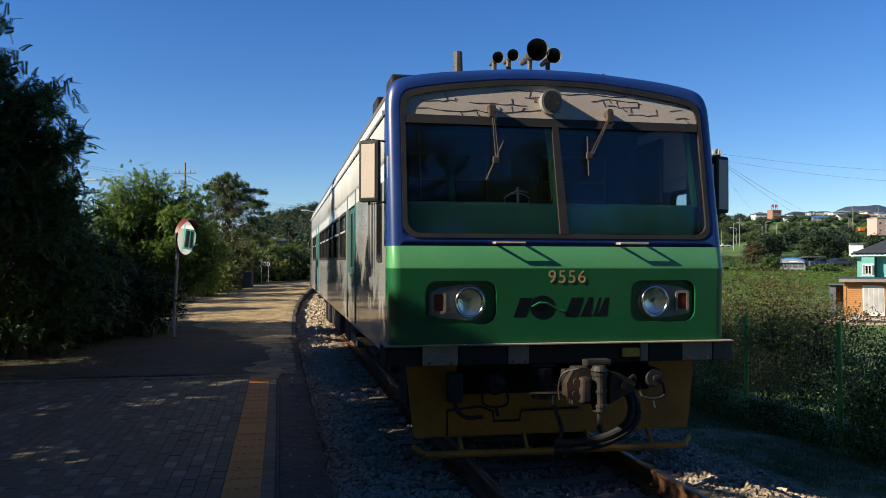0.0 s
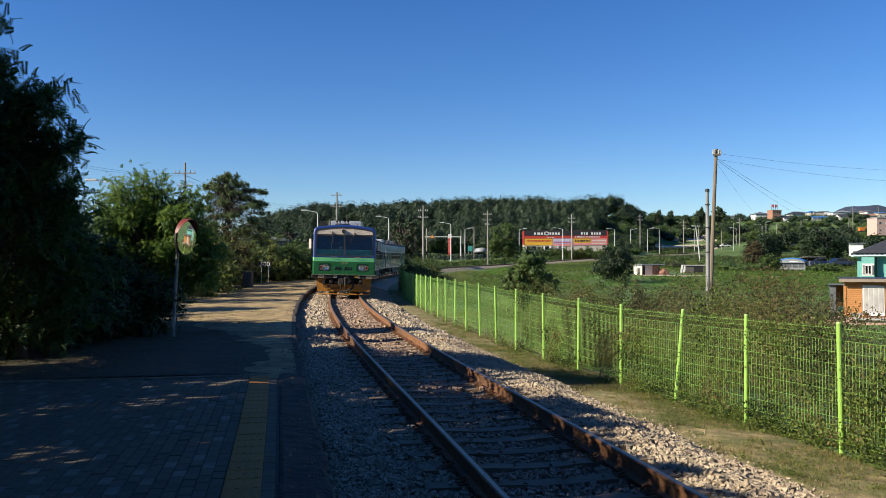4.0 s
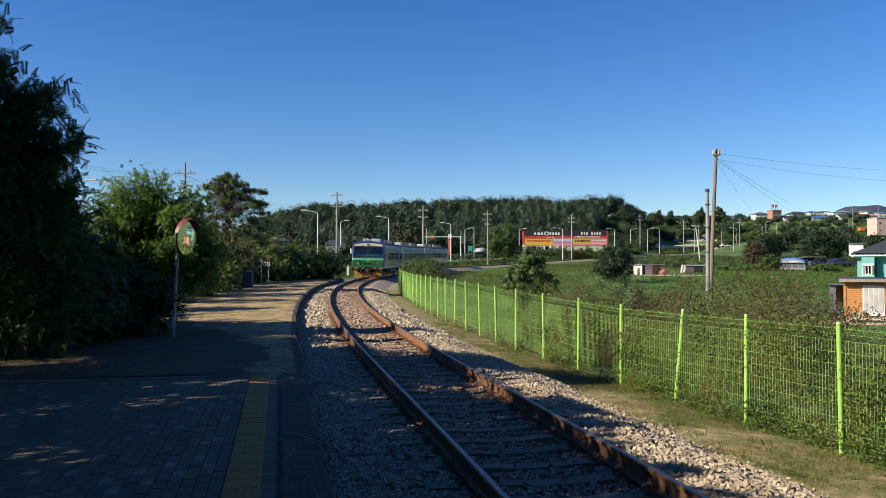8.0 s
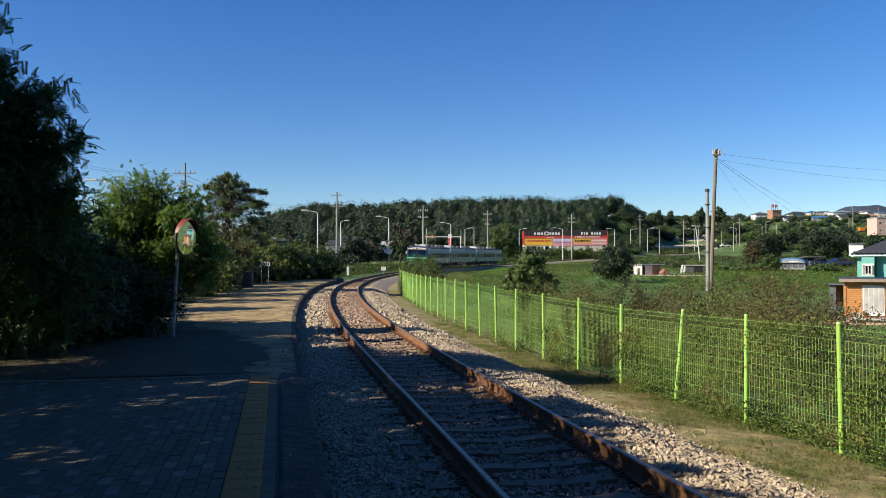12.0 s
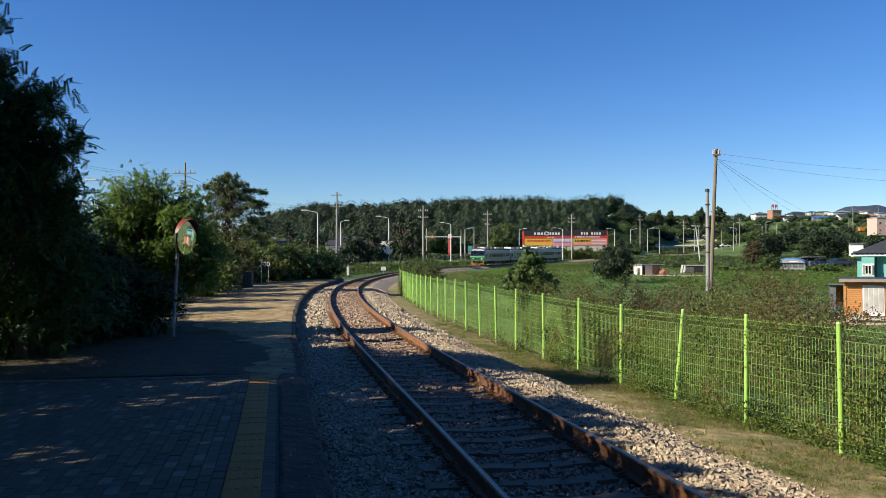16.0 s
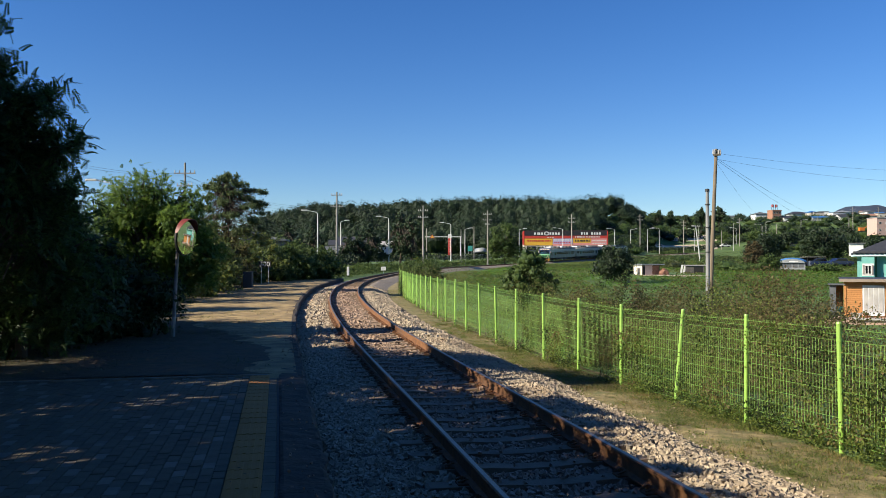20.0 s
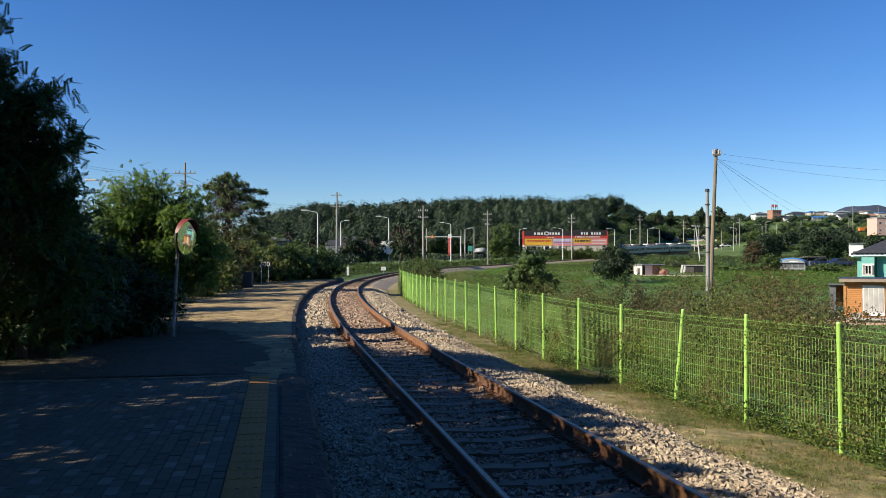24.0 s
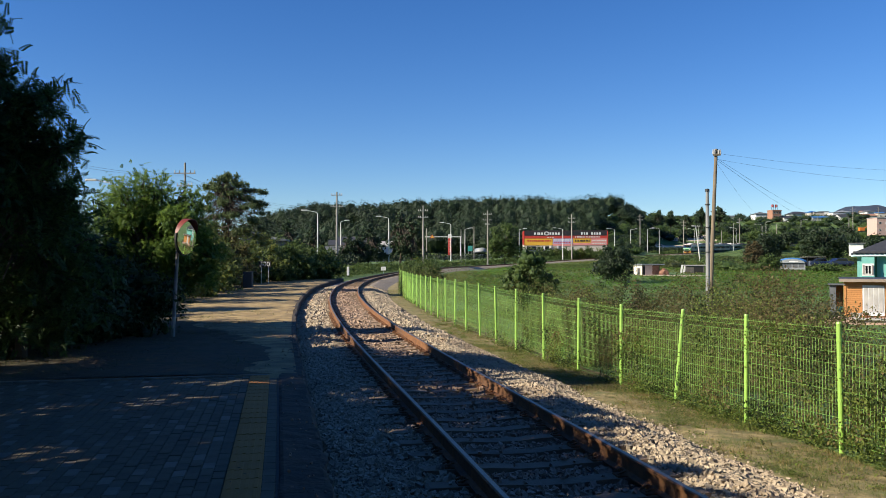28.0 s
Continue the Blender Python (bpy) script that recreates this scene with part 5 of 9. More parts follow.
def car_pose(s):
    """A car whose nose is at s, carried by its two bogies and leaning into the bend."""
    a, b = on_line(s + 3.0), on_line(s + 17.7)
    d = (b - a).normalized()
    o = a - d * 3.0
    lean = float(np.interp(s, (5, 14, 22, 31), (0.15, 0.75, 1.2, 1.3)))
    m = Matrix((( d.y, d.x, 0, o.x), (-d.x, d.y, 0, o.y), (0, 0, 1, o.z), (0, 0, 0, 1)))
    return m @ pose(float(np.interp(s, (6, 20, 32), (0.08, 0.06, 0.0))), 0, 0, math.degrees(math.asin(d.z)), lean, 0)


def motions():
    for k, car in enumerate(CARS):
        walk(car, [(t, car_pose(run(t) + CAR_L * k)) for t in np.arange(0, 28.01, 0.5)])


# ---- fence ----
F_S = (-6, 0, 8, 14, 20, 28, 40, 64)
F_U = (5.85, 5.45, 4.92, 4.39, 3.88, 3.69, 3.66, 3.64)
F_Z = (-0.66, -0.66, -0.70, -0.77, -0.65, -0.56, -0.58, -0.60)
FENCE_H = 1.66


def fence_at(s):
    return on_line(s, float(np.interp(s, F_S, F_U)), float(np.interp(s, F_S, F_Z)))


def fence_post_mesh():
    bm = bmesh.new()
    rod(bm, (0, 0, -0.3), (0, 0, FENCE_H + 0.03), 0.034, n=12)
    rod(bm, (0, 0, FENCE_H + 0.03), (0, 0, FENCE_H + 0.055), 0.040, 0.030, n=12)
    for z in (0.25, 0.65, 1.05, 1.45):
        rod(bm, (0, 0, z), (0, 0, z + 0.035), 0.039, n=10)
    me = bpy.data.meshes.new("post")
    bm.to_mesh(me)
    bm.free()
    me.materials.append(FENCE_GREEN)
    return me


def fence_panel_mesh():
    """Welded wire panel, 1.94 m wide, with folded edges at top and bottom."""
    bm = bmesh.new()
    top, low = FENCE_H - 0.01, 0.10
    fold = [(low, 0.0), (low + 0.07, -0.05), (low + 0.14, 0.0), (top - 0.19, 0.0), (top - 0.11, -0.05), (top - 0.03, 0.0), (top, 0.0)]
    for k in range(33):
        x = 0.03 + k * 1.94 / 32
        for (z0, y0), (z1, y1) in zip(fold, fold[1:]):
            rod(bm, (x, y0, z0), (x, y1, z1), 0.0024, n=3, caps=False)
    for z in (low + 0.005, low + 0.07, low + 0.14, 0.42, 0.60, 0.78, 0.96, 1.14, 1.30, top - 0.19, top - 0.11, top - 0.03):
        y = float(np.interp(z, [q[0] for q in fold], [q[1] for q in fold]))
        rod(bm, (0.0, y - 0.005, z), (2.0, y - 0.005, z), 0.003, n=4, caps=False)
    me = bpy.data.meshes.new("panel")
    bm.to_mesh(me)
    bm.free()
    me.materials.append(WIRE_GREEN)
    return me


fence = thing("fence", None, "light green wire mesh fence overgrown with vines", "fence")
POST_ME, PANEL_ME = fence_post_mesh(), fence_panel_mesh()
rng = np.random.default_rng(17)
spots = []
s = 8.10 - 11.76
while s < 66:
    spots.append(s)
    a = fence_at(s)
    step = 2.0
    for _ in range(3):
        step *= 2.0 / (fence_at(s + step) - a).length
    s += step
for i, s in enumerate(spots):
    p = fence_at(s)
    lean = {8: 5.0, 7: 0.6}.get(i, rng.normal(0, 0.6))
    piece("post", POST_ME, fence, Matrix.Translation(p) @ pose(0, 0, 0, rng.normal(0, 0.5), lean, 0))
    if i + 1 < len(spots):
        q = fence_at(spots[i + 1])
        d = q - p
        yaw = math.degrees(math.atan2(d.y, d.x))
        piece("panel", PANEL_ME, fence, Matrix.Translation(p) @ pose(0, 0, 0, 0, -math.degrees(math.asin(d.z / d.length)), yaw) @ Matrix.Diagonal((d.length / 2.0, 1, 1, 1)))

# Vines on the wire: thick on some spans, thin on others.
THICK = ((-5, 1.0), (4, 1.1), (8, 1.15), (10.0, 0.95), (11.5, 1.0), (13.4, 1.0), (15.3, 0.4), (17, 0.45), (18.5, 0.4), (20, 0.6), (23, 0.45), (27, 0.55), (33, 0.3), (40, 0.6), (46, 0.8), (52, 1.3), (58, 1.6), (66, 1.7))
rng = np.random.default_rng(31)
n = 165000
s = rng.uniform(-5, 66, n)
s = np.where(rng.uniform(0, 1, n) < 0.55, rng.uniform(2, 20, n), s)
hgt = rng.beta(1.05, 1.35, n) * (FENCE_H + 0.12 + 0.22 * np.clip(np.sin(s * 1.7) + np.sin(s * 0.63), 0, 1))
dens = np.interp(s, [q[0] for q in THICK], [q[1] for q in THICK])
clump = np.array([noise.noise(Vector((a * 1.15, b * 1.6, 0.5))) + 0.55 * noise.noise(Vector((a * 3.3, b * 2.2, 4))) for a, b in zip(s, hgt)])
keep = 0.75 * clump + 0.5 * dens - 0.16 * (hgt > 1.35) + 0.2 * (hgt < 0.35) > rng.uniform(0.28, 0.85, n)
s, hgt = s[keep], hgt[keep]
base = np.array([fence_at(q) for q in s])
th = np.interp(s, LS, L_TH)
out = rng.normal(0.06, 0.09, len(s))
pts = base + np.stack([out * np.cos(th), -out * np.sin(th), hgt], -1)
tone = np.array([noise.noise(Vector((a * 0.9, b * 1.3, 8))) for a, b in zip(s, hgt)]) + rng.normal(0, 0.22, len(s))
VINE_DARK = leafy("dark_vine_leaf", (0.018, 0.035, 0.010), (0.07, 0.10, 0.028), 0.4)
VINE_DRY = leafy("withered_vine_leaf", (0.09, 0.075, 0.025), (0.24, 0.19, 0.075), 0.35)
for mat, k, lab in ((IVY, (tone > -0.12) & (tone < 0.42), "green climbing vines and weeds on the fence"), (VINE_DARK, tone <= -0.12, "darker vine leaves on the fence"), (VINE_DRY, tone >= 0.42, "withered yellowish vine leaves on the fence")):
    v, f = scatter(LEAF_V, LEAF_F, pts[k], rng.uniform(0.026, 0.062, int(k.sum())), turns(rng, int(k.sum()), 1.3))
    tagged(bulk("vines", v, f, mat), lab, "vine", kind="stuff")
# Weeds creeping out at the foot of the fence.
n = 19000
s = np.where(rng.uniform(0, 1, n) < 0.7, rng.uniform(3, 22, n), rng.uniform(3, 60, n))
lump_ = np.array([noise.noise(Vector((a * 1.4, 3.3, 1))) + 0.6 * noise.noise(Vector((a * 4.1, 9.3, 1))) for a in s])
k = lump_ > rng.uniform(-0.35, 0.45, n)
s, lump_ = s[k], lump_[k]
base = np.array([fence_at(q) for q in s])
th = np.interp(s, LS, L_TH)
out = -np.abs(rng.normal(0, 0.12 + 0.18 * np.clip(lump_, 0, 1)))
pts = base + np.stack([out * np.cos(th), -out * np.sin(th), rng.uniform(-0.02, 1, len(s)) ** 2 * (0.08 + 0.34 * np.clip(lump_, 0, 1))], -1)
half = rng.uniform(0, 1, len(s)) < 0.82
for mat, k, lab in ((IVY, half, "green weeds creeping out under the fence"), (VINE_DARK, ~half, "dark weeds at the foot of the fence")):
    v, f = scatter(LEAF_V, LEAF_F, pts[k], rng.uniform(0.025, 0.06, int(k.sum())), turns(rng, int(k.sum()), 0.9))
    tagged(bulk("fence_weeds", v, f, mat), lab, "weeds", kind="stuff")
bm = bmesh.new()
for k in range(150):
    q = rng.uniform(0, 40)
    if np.interp(q, [a[0] for a in THICK], [a[1] for a in THICK]) < rng.uniform(0.2, 0.9):
        continue
    p = [fence_at(q + o) + Vector((0.02, 0.02, z)) for o, z in ((0, 0.0), (rng.normal(0, 0.06), 0.35), (rng.normal(0, 0.12), 0.75), (rng.normal(0, 0.2), rng.uniform(0.9, 1.6)))]
    tube(bm, p, 0.006, 4, 0.4)
tagged(part("vine_stems", bm, BARK), "thin brown vine stems twined in the fence", "vine", kind="stuff")

# ---- grass ----
BLADE_V = np.array([(-0.05, 0, 0), (0.05, 0, 0), (0.035, 0.12, 0.6), (0.0, 0.35, 1.0), (-0.035, 0.12, 0.6)])
BLADE_F3 = np.array([(0, 1, 2), (0, 2, 4), (4, 2, 3)])


def grass(name, s, u, z, tall, material, seed, label):
    rng = np.random.default_rng(seed)
    x, y, h, a = (np.interp(s, LS, q) for q in (LX, LY, LZ, L_TH))
    p = np.stack([x + u * np.cos(a), y - u * np.sin(a), h + z], -1)
    v, f = scatter(BLADE_V, BLADE_F3, p, rng.uniform(0.5, 1.4, len(p)) * tall, turns(rng, len(p), 0.45))
    return tagged(bulk(name, v, f, material), label, "grass", kind="stuff")


def verge_z(s, u):
    return np.interp(u, (2.3, 2.9, 3.6, 4.6, 5.6), (-0.62, -0.585, -0.60, -0.64, -0.9)) + np.interp(s, (0, 12, 20, 30, 60), (-0.03, -0.08, -0.01, 0.05, 0.05))


rng = np.random.default_rng(41)
n = 150000
s, w = rng.uniform(1, 62, n) ** 1.0, rng.uniform(0, 1, n)
s = np.where(rng.uniform(0, 1, n) < 0.6, rng.uniform(3, 22, n), s)
edge = np.interp(s, F_S, F_U)
u = edge - 1.75 + 2.0 * w
patchy = np.array([noise.noise(Vector((a * 0.9, b * 1.4, 2.2))) for a, b in zip(s, u)])
k = patchy + 0.3 * w > rng.uniform(-0.02, 0.5, n)
grass("dry_grass", s[k], u[k], verge_z(s[k], u[k]) - 0.01, 0.034, DRY, 42, "short dry yellowish grass on the verge")
k = (patchy * -1 + 0.55 * w > rng.uniform(-0.08, 0.55, n))
grass("green_grass", s[k], u[k], verge_z(s[k], u[k]) - 0.01, 0.034, SUNNY, 43, "green weeds along the foot of the fence")
# Tufts standing out of the short grass, low broad-leaved weeds and dry litter.
rng = np.random.default_rng(44)
cs = rng.uniform(2, 30, 700)
cw = rng.uniform(0, 1, 700) ** 0.8
cu = np.interp(cs, F_S, F_U) - 1.8 + 1.9 * cw
many = np.repeat(np.arange(700), rng.integers(14, 70, 700))
wide = rng.uniform(0.04, 0.16, 700)[many]
s, u = cs[many] + rng.normal(0, 1, len(many)) * wide, cu[many] + rng.normal(0, 1, len(many)) * wide
k = rng.uniform(0, 1, 700)[many]
for mat, pick, tall, lab in ((DRY, k < 0.4, 0.06, "pale dry grass tufts on the verge"), (SUNNY, (k >= 0.4) & (k < 0.75), 0.055, "green grass tufts on the verge")):
    grass("grass_tufts", s[pick], u[pick], verge_z(s[pick], u[pick]) - 0.01, tall, mat, 45, lab)
pick = k >= 0.6
x, y, h, a = (np.interp(s[pick], LS, q) for q in (LX, LY, LZ, L_TH))
p = np.stack([x + u[pick] * np.cos(a), y - u[pick] * np.sin(a), h + verge_z(s[pick], u[pick]) + rng.uniform(0, 0.05, len(x))], -1)
v, f = scatter(LEAF_V, LEAF_F, p, rng.uniform(0.02, 0.045, len(x)), turns(rng, len(x), 0.5))
tagged(bulk("low_weeds", v, f, IVY), "low green broad-leaved weeds on the verge", "weeds", kind="stuff")
s = rng.uniform(2, 26, 2600)
u = np.interp(s, F_S, F_U) - 1.8 + 1.9 * rng.uniform(0, 1, 2600) ** 0.6
x, y, h, a = (np.interp(s, LS, q) for q in (LX, LY, LZ, L_TH))
p = np.stack([x + u * np.cos(a), y - u * np.sin(a), h + verge_z(s, u) + 0.02], -1)
v, f = scatter(LEAF_V, LEAF_F, p, rng.uniform(0.01, 0.022, 2600), turns(rng, 2600, 0.25))
tagged(bulk("leaf_litter", v, f, DRY), "dry fallen leaves scattered over the verge", "leaf litter", kind="stuff")

# Creeping weeds in flat patches on the verge.
n = 90000
s = np.where(rng.uniform(0, 1, n) < 0.7, rng.uniform(2, 20, n), rng.uniform(2, 45, n))
w = rng.uniform(0, 1, n)
u = np.interp(s, F_S, F_U) - 1.75 + 1.75 * w
k = np.array([noise.noise(Vector((a * 1.1, b * 1.7, 31))) + 0.5 * noise.noise(Vector((a * 3.7, b * 4.1, 2))) for a, b in zip(s, u)]) + 0.45 * (w - 0.5) > rng.uniform(-0.05, 0.4, n)
s, u = s[k], u[k]
x, y, h, a = (np.interp(s, LS, q) for q in (LX, LY, LZ, L_TH))
p = np.stack([x + u * np.cos(a), y - u * np.sin(a), h + verge_z(s, u) + rng.uniform(0.005, 0.035, len(s))], -1)
v, f = scatter(LEAF_V, LEAF_F, p, rng.uniform(0.012, 0.028, len(s)), turns(rng, len(s), 0.5))
tagged(bulk("creeping_weeds", v, f, SUNNY), "flat patches of creeping green weeds on the verge", "weeds", kind="stuff")

# ---- things on the platform ----


def traffic_mirror(base):
    t = thing("traffic_mirror", Matrix.Translation(base), "round convex safety mirror with a red hood on a leaning post", "convex mirror")
    p = bmesh.new()
    tube(p, [(0, 0, -0.2), (0.03, 0, 0.6), (0.075, 0, 1.5), (0.11, 0, 2.15), (0.125, 0, 2.6)], 0.042, 10, 0.95)
    post = part("post", p, surface("rusty_white_post", (0.16, 0.15, 0.14), (0.38, 0.37, 0.35), 4, 0.6, 0.1, 40, patch=0.7, patch_scale=2.2, patch_tint=(0.16, 0.08, 0.04)), t, "grey post with flaking paint")
    sleeve = bmesh.new()
    rod(sleeve, (0.008, 0, 0.25), (0.022, 0, 0.52), 0.046, n=10)
    part("reflective_sleeve", sleeve, PALE_CONCRETE, post, "worn white sleeve")
    face_m = Matrix.Translation((0.30, -0.05, 2.40)) @ pose(0, 0, 0, 0, 0, 76.8) @ pose(0, 0, 0, 4.5, 0, 0)
    R = 0.41
    m = bmesh.new()
    prev = None
    for k in range(0, 9):
        a = k / 8 * 0.075
        r, d = R * math.sin(a) / math.sin(0.075), -0.06 + R / math.sin(0.075) * (1 - math.cos(a))
        cur = [m.verts.new((r * math.cos(q * math.tau / 40), d, r * math.sin(q * math.tau / 40))) for q in range(40)] if k else [m.verts.new((0, -0.06, 0))] * 40
        if prev:
            for q in range(40):
                fs = (prev[q], prev[(q + 1) % 40], cur[(q + 1) % 40], cur[q]) if k > 1 else (prev[0], cur[(q + 1) % 40], cur[q])
                m.faces.new(fs)
        prev = cur
    bmesh.ops.recalc_face_normals(m, faces=m.faces)
    mm = bpy.data.materials.new("mirror")
    mm.use_nodes = True
    b = mm.node_tree.nodes["Principled BSDF"]
    b.inputs["Metallic"].default_value, b.inputs["Roughness"].default_value, b.inputs["Base Color"].default_value = 1.0, 0.04, (0.78, 0.80, 0.78, 1)
    glass = part("mirror", m, mm, t, "convex mirror face", True)
    glass.matrix_basis = face_m
    red = surface("faded_red_shell", (0.14, 0.022, 0.014), (0.25, 0.045, 0.024), 3, 0.5, 0.05, 30, patch=0.4, patch_tint=(0.16, 0.06, 0.04))
    h = bmesh.new()
    rim = [(R * math.cos(a), R * math.sin(a)) for a in np.linspace(0, math.tau, 40, endpoint=False)]
    frame_ring(h, [(x * 1.06, z * 1.06) for x, z in rim], [(x * 0.985, z * 0.985) for x, z in rim], -0.022, 0.022)
    ring = part("rim", h, DARK_STEEL, t, "thin dark rim")
    ring.matrix_basis = face_m
    back = bmesh.new()
    rod(back, (0, 0.02, 0), (0, 0.055, 0), R * 1.02, R * 0.5, n=32)
    bk = part("back_shell", back, DARK_STEEL, t)
    bk.matrix_basis = face_m
    hood = bmesh.new()
    arc = np.linspace(radians(12), radians(168), 24)
    rows = [[hood.verts.new((R * q * math.cos(a), y - 0.15 * math.sin(a) * (y < 0), R * q * math.sin(a))) for a in arc] for q, y in ((1.07, 0.02), (1.08, -0.02), (1.06, -0.02), (1.055, 0.02))]
    for a, c in zip(rows, rows[1:] + rows[:1]):
        for i in range(len(arc) - 1):
            hood.faces.new((a[i], a[i + 1], c[i + 1], c[i]))
    bmesh.ops.recalc_face_normals(hood, faces=hood.faces)
    hd = part("hood", hood, red, t, "faded red hood")
    hd.matrix_basis = face_m
    br = bmesh.new()
    for z in (2.35, 2.55):
        rod(br, (0.12, 0, z), (0.36, 0.05, z + 0.02), 0.018)
    part("bracket", br, GALV, t)
    return t


traffic_mirror((-6.39, 19.4, 0.03))


def stop_board(base, text):
    t = thing("stop_board", Matrix.Translation(base), "small dark board with white figures on thin posts", "sign")
    p = bmesh.new()
    for x in (-0.28, 0.28):
        rod(p, (x, 0, -0.2), (x, 0, 1.5), 0.025, n=6)
    part("post", p, GALV, t)
    b = bmesh.new()
    box(b, (0, -0.04, 1.52), (0.92, 0.03, 0.46), 0.01)
    board = part("board", b, DARK_STEEL, t)
    lettering("figures", text, 0.50, WHITE_PAINT, board, pose(0, -0.062, 1.52, 90, 0, 0), 0.003, 1.05)
    return t


stop_board((-13.47, 62, 0.2), "300")


CABINET = surface("weathered_blue_grey_paint", (0.018, 0.024, 0.03), (0.045, 0.055, 0.065), 4, 0.7, 0.1, 40)


def relay_cabinet(base):
    t = thing("relay_cabinet", Matrix.Translation(base), "small weathered grey equipment cabinet by the bushes", "cabinet")
    b = bmesh.new()
    box(b, (0, 0, 0.45), (0.5, 0.45, 0.9), 0.02)
    body = part("body", b, CABINET, t)
    d = bmesh.new()
    box(d, (0, -0.235, 0.45), (0.43, 0.02, 0.78), 0.008)
    door = part("door", d, CABINET, body)
    return t


relay_cabinet((-11.22, 47.2, 0.43))


def marker_post(base):
    t = thing("marker_post", Matrix.Translation(base), "short white concrete marker post beside the track", "marker post")
    b = bmesh.new()
    box(b, (0, 0, 0.35), (0.2, 0.16, 0.75), 0.03)
    part("post", b, surface("whitewashed_concrete", (0.66, 0.66, 0.64), (0.8, 0.8, 0.78), 3, 0.7, 0.1, 30), t)


marker_post((-8.11, 70, 0.77))


def line_board(base, w, h, tall, mat, label, post_mat=None, text=""):
    t = thing("line_sign", Matrix.Translation(base), label, "sign")
    p = bmesh.new()
    rod(p, (0, 0, -0.2), (0, 0, tall), 0.03, n=6)
    part("post", p, post_mat or GALV, t)
    b = bmesh.new()
    box(b, (0, -0.04, tall - h / 2), (w, 0.03, h), 0.01)
    part("board", b, mat, t)
    return t


line_board(on_line(119, -4.1, -0.35), 0.75, 0.55, 0.95, WHITE_PAINT, "small white trackside board with a dark edge")


# ---- poles and lamps ----


def concrete_pole(name, base, top, r, material, arms=(), label="", group="", lean=(0, 0)):
    """A utility pole with cross-arms; arms: (height below the top, half width)."""
    h = top - base[2]
    t = thing(name, Matrix.Translation(base), label, "utility pole", group)
    p = bmesh.new()
    tube(p, [(0, 0, -0.4), (lean[0] * 0.5, lean[1] * 0.5, h * 0.5), (lean[0], lean[1], h)], r, 10, 0.62)
    part("shaft", p, material, t)
    for d, w in arms:
        a = bmesh.new()
        box(a, (lean[0], lean[1] - 0.1, h - d), (w * 2, 0.09, 0.11))
        arm = part("crossarm", a, material if material is POLE_WOOD else POLE_STEEL, t)
        for x in (-0.92, -0.5, 0.5, 0.92):
            i = bmesh.new()
            rod(i, (lean[0] + x * w, lean[1] - 0.1, h - d + 0.05), (lean[0] + x * w, lean[1] - 0.1, h - d + 0.30), 0.06, 0.04, n=8)
            part("insulator", i, PALE_CONCRETE, arm)
    return t


def street_lamp(base, top, arm, label="tall pale street lamp with a curved arm by the road"):
    """arm: signed length of its arm."""
    h = top - base[2]
    t = thing("street_lamp", Matrix.Translation(base), label, "street lamp", "lamps along the road")
    p = bmesh.new()
    tube(p, [(0, 0, -0.3), (0, 0, h * 0.5), (0, 0, h * 0.94)], 0.13, 8, 0.6)
    post = part("post", p, LAMP_GREY, t)
    a = bmesh.new()
    tube(a, [(0, 0, h * 0.93), (arm * 0.03, 0, h * 0.955), (arm * 0.10, 0, h * 0.968), (arm, 0, h)], 0.07, 6, 0.7)
    part("arm", a, LAMP_GREY, t)
    k = bmesh.new()
    box(k, (arm + 0.4 * (1 if arm > 0 else -1), 0, h + 0.02), (0.95, 0.32, 0.17), 0.05)
    hd = part("lamp_head", k, LAMP_GREY, t)
    return t


for px, py, ax, d in ((-19.59, 10.05, -1.68, 128), (-9.93, 10.33, -1.45, 150), (1.76, 10.76, -1.63, 182), (5.51, 10.48, 1.13, 205), (21.22, 11.29, 1.26, 228), (34.5, 11.79, -1.95, 236), (59.74, 13.66, -1.96, 285), (68.68, 14.08, 1.66, 300), (76.14, 14.49, 1.68, 305), (81.87, 14.92, -1.92, 310), (104.33, 15.71, -1.64, 340), (122.28, 18.54, 1.67, 345), (136.0, 17.87, -2.10, 380), (148.05, 19.45, -2.62, 380), (157.77, 21.75, 1.66, 400), (-21.22, 10.64, 0.94, 170), (-26.44, 8.52, -1.5, 66), (183.62, 23.62, 2.61, 420), (103.08, 16.67, -2.04, 330)):
    street_lamp((px, d, ground_z(px, d)), py, ax)

